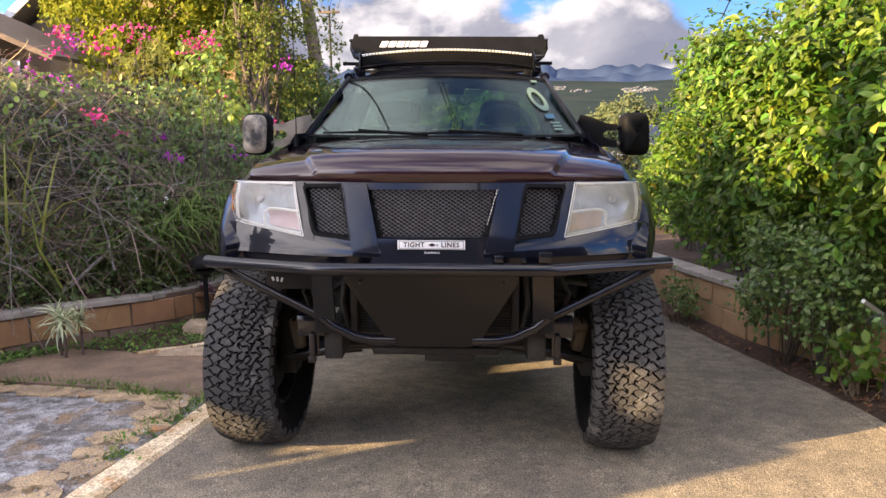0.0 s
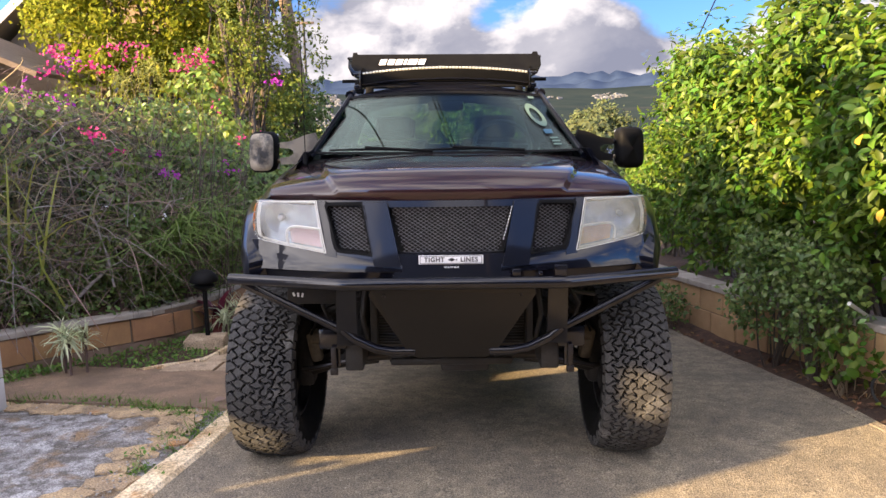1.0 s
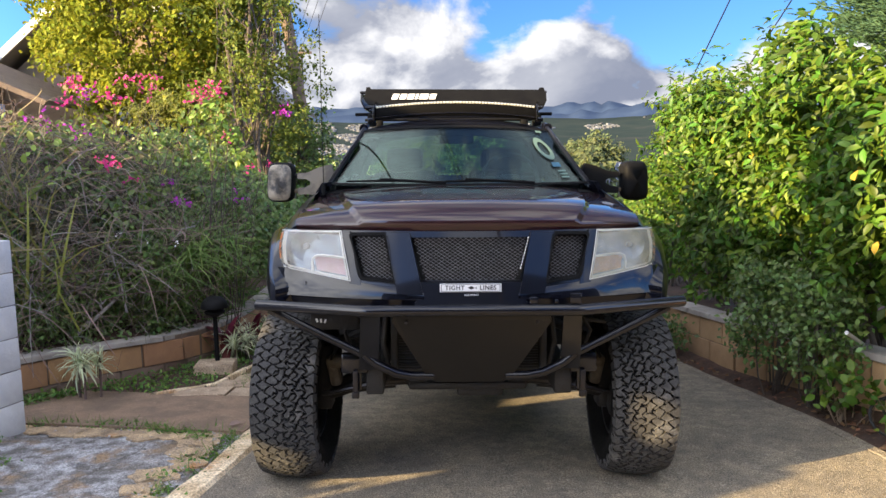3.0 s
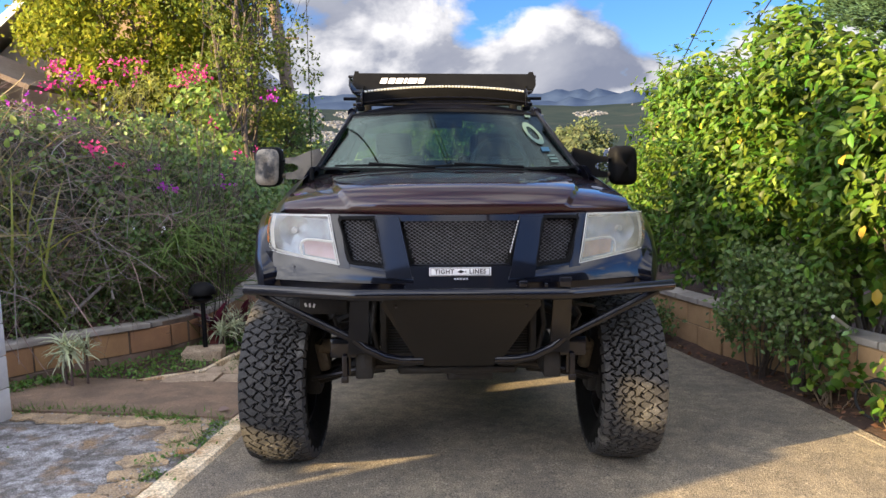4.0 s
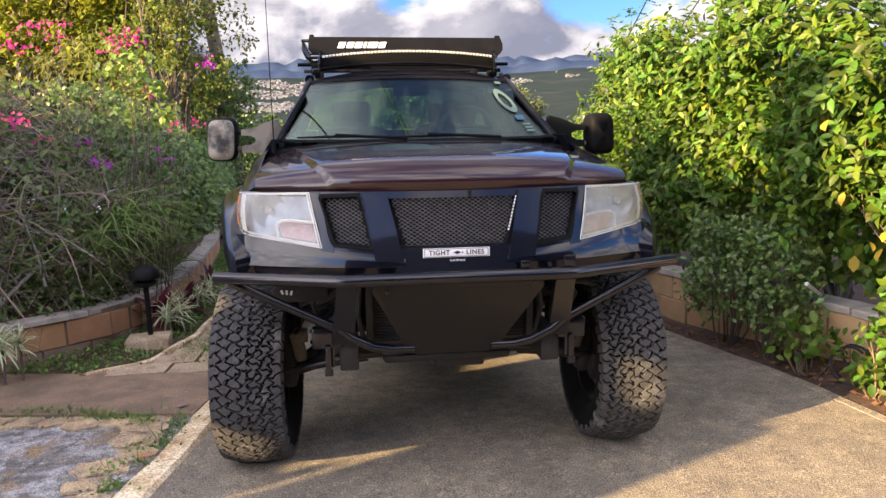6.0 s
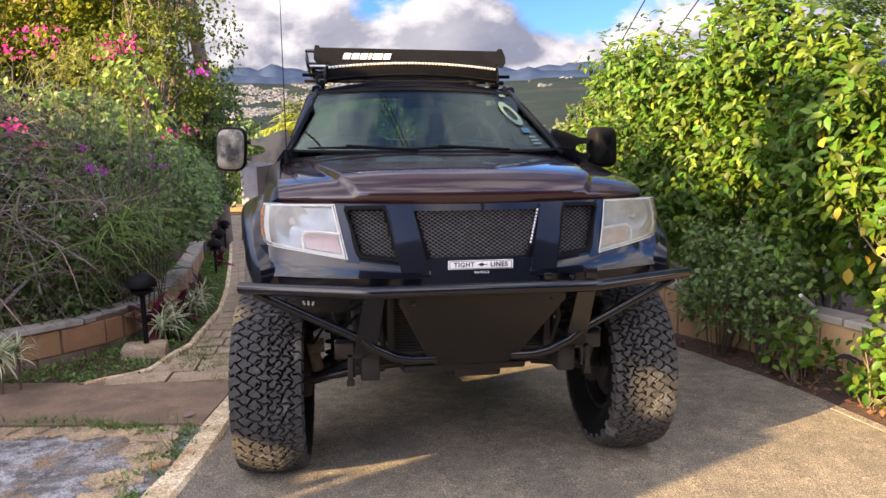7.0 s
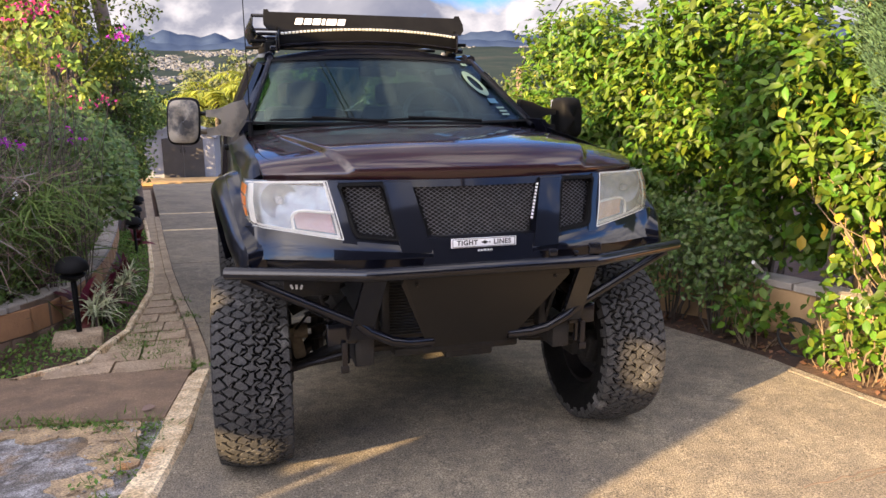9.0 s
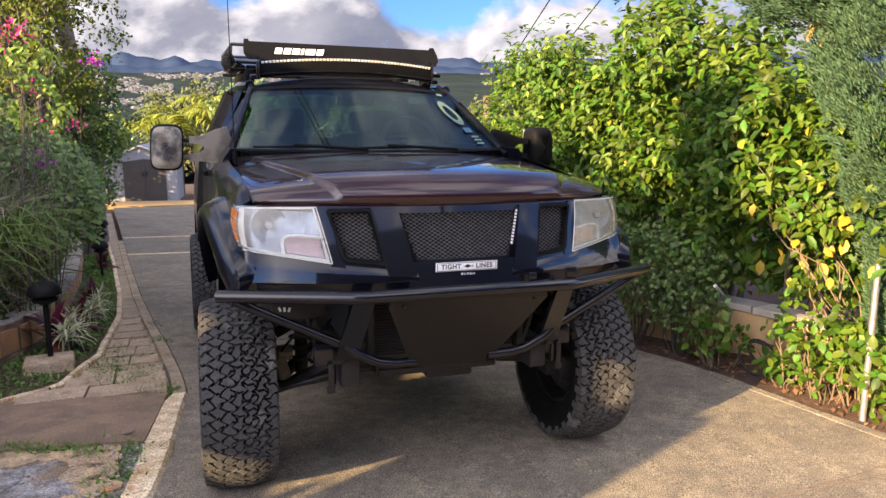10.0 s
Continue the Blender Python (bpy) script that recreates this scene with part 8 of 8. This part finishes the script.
# two service lines that come down over the hedge
POST = thing("service_post", pose(3.0, 9.7, -0.2), "plain wooden service post hidden by the hedge", "post")
bm = bmesh.new()
tube(bm, [(0, 0, -0.3), (0, 0, 2.15)], 0.05, 10)
part("shaft", bm, WOOD_POLE, POST)
p2 = thing("utility_pole", pose(2.4, -5.6, 0), "wooden utility pole by the street", "pole")
bm = bmesh.new()
tube(bm, [(0, 0, -0.2), (0, 0, 9.6)], [0.15, 0.11], 12)
part("shaft", bm, WOOD_POLE, p2)
cable("service_cable", (2.935, 9.7, 1.835), (1.9, -5.6, 9.1), 0.0, 0.007, "thin black service cable over the hedge")
cable("service_cable", (3.45, 9.7, 1.825), (2.9, -5.6, 9.1), 0.0, 0.007, "thin black service cable over the hedge")
for x7 in (0.0, 0.10, -1.43, -2.35):
    # slanting across over the drive, far above the trees
    cable("power_line", (x7 - 0.66 * 18, 25.0, 7.7), (x7 + 0.66 * 10, -3.0, 7.7), 0.75, 0.013, "black overhead power line")


p3 = thing("utility_pole", pose(-6.75, 40, -4.0), "far thin dark utility pole with a short cross arm", "pole")
bm = bmesh.new()
tube(bm, [(0, 0, 0), (0, 0, 12.0)], [0.08, 0.06], 10)
part("shaft", bm, CABLE, p3)
bm = bmesh.new()
box(bm, (0, 0, 11.7), (1.1, 0.12, 0.12), None, 0.01)
part("cross_arm", bm, WOOD_POLE, p3)
for dx in (-0.45, 0.0, 0.45):
    cable("power_line", (-6.75 + dx, 40, 7.86), (1.24 + dx * 0.4, 10, 11.28), 0.1, 0.011, "black overhead power line")


# ---- the valley side and the ridges ----
def polar(az, r, elev):
    a = radians(az)
    return (r * math.sin(a), r * math.cos(a), 1.5 + r * math.tan(radians(elev)))


def slope_elev(az, t):
    """Height angle of the valley side from its foot (t = 0) to its crest (t = 1)."""
    crest = 3.5 + 0.5 * noise.noise(Vector((az * 0.12, 3.1, 0))) + 0.15 * noise.noise(Vector((az * 0.6, 1.0, 0)))
    return lerp(-1.6, crest, t ** 0.8)


azs = [a * 1.0 for a in range(-75, 76)]
bm = bmesh.new()
sheet(bm, [[polar(a, lerp(300, 1500, t), slope_elev(a, t)) for a in azs] for t in (0, 0.15, 0.3, 0.45, 0.6, 0.7, 0.8, 0.9, 1.0)] + [[polar(a, 1800, 1.0) for a in azs]])
bmesh.ops.recalc_face_normals(bm, faces=bm.faces)
solid("valley_side", bm, HILL, "far green valley side with houses", "hill", "structure")


def ridge(name, r, base, amp, seed, mat, label):
    bm = bmesh.new()
    az2 = [a * 0.5 for a in range(-150, 151)]
    def el(a):
        return base + amp * (noise.noise(Vector((a * 0.09, seed, 0))) + 0.5 * noise.noise(Vector((a * 0.28, seed + 3, 0))) + 0.42 * noise.noise(Vector((a * 0.9, seed + 7, 0))) + 0.24 * noise.noise(Vector((a * 2.1, seed + 5, 0))))
    sheet(bm, [[polar(a, r * 0.8, 1.0) for a in az2], [polar(a, r * 0.9, lerp(1.0, el(a), 0.55) + 0.12 * noise.noise(Vector((a * 1.3, 5, 0)))) for a in az2], [polar(a, r * 0.96, lerp(1.0, el(a), 0.85) + 0.1 * noise.noise(Vector((a * 1.7, 9, 0)))) for a in az2], [polar(a, r, el(a)) for a in az2], [polar(a, r * 1.2, 0) for a in az2]])
    bmesh.ops.recalc_face_normals(bm, faces=bm.faces)
    return solid(name, bm, mat, label, "mountains", "structure")


# the ridges' blue stands for the haze of distance
ridge("ridge_near", 2600, 3.85, 0.55, 2.0, HAZE_RIDGE, "mountain ridge beyond the valley, haze put into its blue-green colour")
ridge("ridge_far", 3700, 4.45, 0.85, 11.0, HAZE_RIDGE, "far mountain ridge under cloud, haze put into its blue colour")

# hundreds of far houses
verts, faces = [], []
for k in range(6500):
    az = rng.uniform(-14, 3) if rng.uniform() < 0.72 else rng.uniform(3, 34)
    t = rng.uniform(0.42, 0.97) if az < 3 else rng.uniform(0.80, 0.99)
    if noise.noise(Vector((az * 0.5, t * 9, 4))) < (-0.08 if az < 3 else 0.22):
        continue
    x, y, z = polar(az, lerp(300, 1500, t), slope_elev(az, t))
    w, d, h, a = rng.uniform(3, 7), rng.uniform(3, 5), rng.uniform(0.8, 2.4), rng.uniform(0, 3.1)
    ca, sa, n0 = math.cos(a), math.sin(a), len(verts)
    for zz, g in ((z - 3, 1.0), (z + h, 1.0)):
        for px, py in ((-w, -d), (w, -d), (w, d), (-w, d)):
            verts.append((x + 0.5 * (px * ca - py * sa), y + 0.5 * (px * sa + py * ca), zz))
    verts += [(x - 0.4 * w * ca, y - 0.4 * w * sa, z + h + 0.8), (x + 0.4 * w * ca, y + 0.4 * w * sa, z + h + 0.8)]
    faces += [tuple(n0 + i for i in f) for f in ((0, 1, 5, 4), (1, 2, 6, 5), (2, 3, 7, 6), (3, 0, 4, 7), (4, 5, 9, 8), (6, 7, 8, 9), (5, 6, 9), (7, 4, 8))]
me = bpy.data.meshes.new("hillside_houses")
me.from_pydata(verts, [], faces)
finish(me, FAR_HOUSE, False)
tagged(new("hillside_houses", me), "pale houses crowded on the far hillside", "houses", "", "stuff")


# trees and a roof beyond the hedge
def far_tree(at, w, h, mat, label, n=40, leaf=0.28, per=40):
    ob = thing("far_tree", pose(*at), label, "tree", "trees beyond the drive")
    bm = bmesh.new()
    branchy(bm, (0, 0, -1.0), (0.05 * w, 0, h * 0.6), 0.05 * w, 0.02 * w, 0.03 * w, 7, 5)
    for k in range(8):
        a = rng.uniform(0, 6.28)
        branchy(bm, (0, 0, h * rng.uniform(0.2, 0.5)), (0.7 * w * math.cos(a), 0.7 * w * math.sin(a), h * rng.uniform(0.5, 0.9)), 0.02 * w, 0.006 * w, 0.04 * w, 5, 4)
    part("trunk", bm, BARK, ob)
    pos = []
    for c in range(n):
        a, t = rng.uniform(0, 6.28), rng.uniform(-0.9, 1)
        r, f = math.sqrt(1 - t * t), rng.uniform(0.6, 1.0)
        pos.append(np.array((w * r * math.cos(a) * f, w * r * math.sin(a) * f, h * 0.58 + h * 0.42 * t * f)) + rng.normal(scale=0.10 * w, size=(per, 3)))
    pos = np.concatenate(pos)
    foliage("foliage", SMALL, pos, leaf, mat, ob, up=(-0.4, -0.5, 0.8))
    return ob


BROWN_GREEN = "round olive tree beyond the hedge"
far_tree((9.9, 45, -3.0), 2.2, 6.5, FAR_LEAF, BROWN_GREEN, 170, 0.26)
far_tree((5.2, 26, -2.0), 1.5, 4.0, FAR_LEAF, BROWN_GREEN, 70, 0.22)
far_tree((14.5, 40, -3.0), 2.4, 5.6, FAR_LEAF, BROWN_GREEN, 90, 0.3)
far_tree((-3.6, 26.5, -1.6), 1.5, 3.6, SMALL_LEAF, "dark green tree beside the shed", 90, 0.18)
far_tree((-4.2, 19.0, -0.8), 1.1, 2.5, SMALL_LEAF, "dark green tree beside the shed", 70, 0.14)
far_tree((1.4, 27.5, -1.6), 1.6, 4.6, SMALL_LEAF, "dark green tree behind the shed", 90, 0.18)
far_tree((-0.2, 34, -2.0), 2.2, 5.4, FAR_LEAF, "dark green tree behind the shed", 90, 0.22)
far_tree((4.4, 14.5, -0.6), 0.9, 2.0, LIME_LEAF, "bright yellow-green shrub beyond the hedge", 80, 0.10)
far_tree((3.6, 11.6, -0.5), 0.8, 1.9, HEDGE_LEAF, "bright yellow-green shrub beyond the hedge", 80, 0.10)


def palm_tree(at, h, spread, label):
    ob = thing("palm", pose(*at), label, "palm", "palms by the shed")
    bm = bmesh.new()
    tube(bm, [(0, 0, -0.8), (0.05, 0, h * 0.5), (0.1, 0, h)], [0.13, 0.10, 0.08], 9)
    part("trunk", bm, BARK, ob)
    for k in range(15):
        a = 2 * math.pi * k / 15 + rng.uniform(-0.2, 0.2)
        up = rng.uniform(0.15, 1.1)
        d = Vector((math.cos(a), math.sin(a), 0))
        pts = [Vector((0.1, 0, h)) + d * spread * t + Vector((0, 0, spread * (up * t - (0.55 + 0.4 * up) * t * t))) for t in np.linspace(0, 1, 9)]
        side = Vector((-d.y, d.x, 0))
        p, ah = [], []
        for i in range(1, 9):
            for f in np.linspace(0, 1, 4)[:-1]:
                c = pts[i - 1].lerp(pts[i], f)
                for s in (-1, 1):
                    p.append(c)
                    ah.append(side * s + d * 0.55 + Vector((0, 0, -0.25)))
        foliage("frond", (BLADE[0] * (2.2, 1, 1), BLADE[1]), np.array(p), 0.34 * spread, PALM, ob, ahead=np.array(ah), up=(0, 0, 1), spread=0.1)
    return ob


# this tree is added towards the sun to throw shade on the shed
far_tree((-4.9, 22.4, -0.9), 1.6, 4.0, SMALL_LEAF, "dark green tree beside the shed", 110, 0.16)
palm_tree((-0.9, 29.0, -1.7), 3.5, 1.7, "yellow-green palm with arching fronds behind the shed")
palm_tree((0.4, 30.5, -1.7), 3.9, 1.6, "yellow-green palm with arching fronds behind the shed")
palm_tree((-1.7, 31.0, -1.7), 3.1, 1.5, "yellow-green palm with arching fronds behind the shed")

sol = thing("solar_roof_house", pose(8.2, 34, -2.7, 0, 0, 12), "low house with solar panels on a pale roof", "house")
bm = bmesh.new()
box(bm, (0, 2.6, 1.5), (4.6, 4.6, 3.0))
part("wall", bm, HOUSE_WALL, sol, smooth=False)
bm = bmesh.new()
prism(bm, [(-2.7, -0.2, 3.0), (2.7, -0.2, 3.0), (1.7, 2.4, 4.3), (-1.7, 2.4, 4.3)], (0, 0.05, -0.12))
prism(bm, [(-2.7, 5.2, 3.0), (2.7, 5.2, 3.0), (1.7, 2.4, 4.3), (-1.7, 2.4, 4.3)], (0, 0.05, -0.12))
part("roof", bm, ROOF, sol, smooth=False)
for i in range(4):
    for j in range(2):
        x, t = -1.35 + i * 0.9, 0.12 + j * 0.42
        bm = bmesh.new()
        a = Vector((x - 0.42, lerp(-0.2, 2.4, t), lerp(3.0, 4.3, t) + 0.05))
        e, f = Vector((0.84, 0, 0)), Vector((0, 2.6 * 0.38, 1.3 * 0.38))
        prism(bm, [a, a + e, a + e + f, a + f], (0, -0.02, 0.04))
        part("solar_panel", bm, SOLAR, sol, smooth=False)
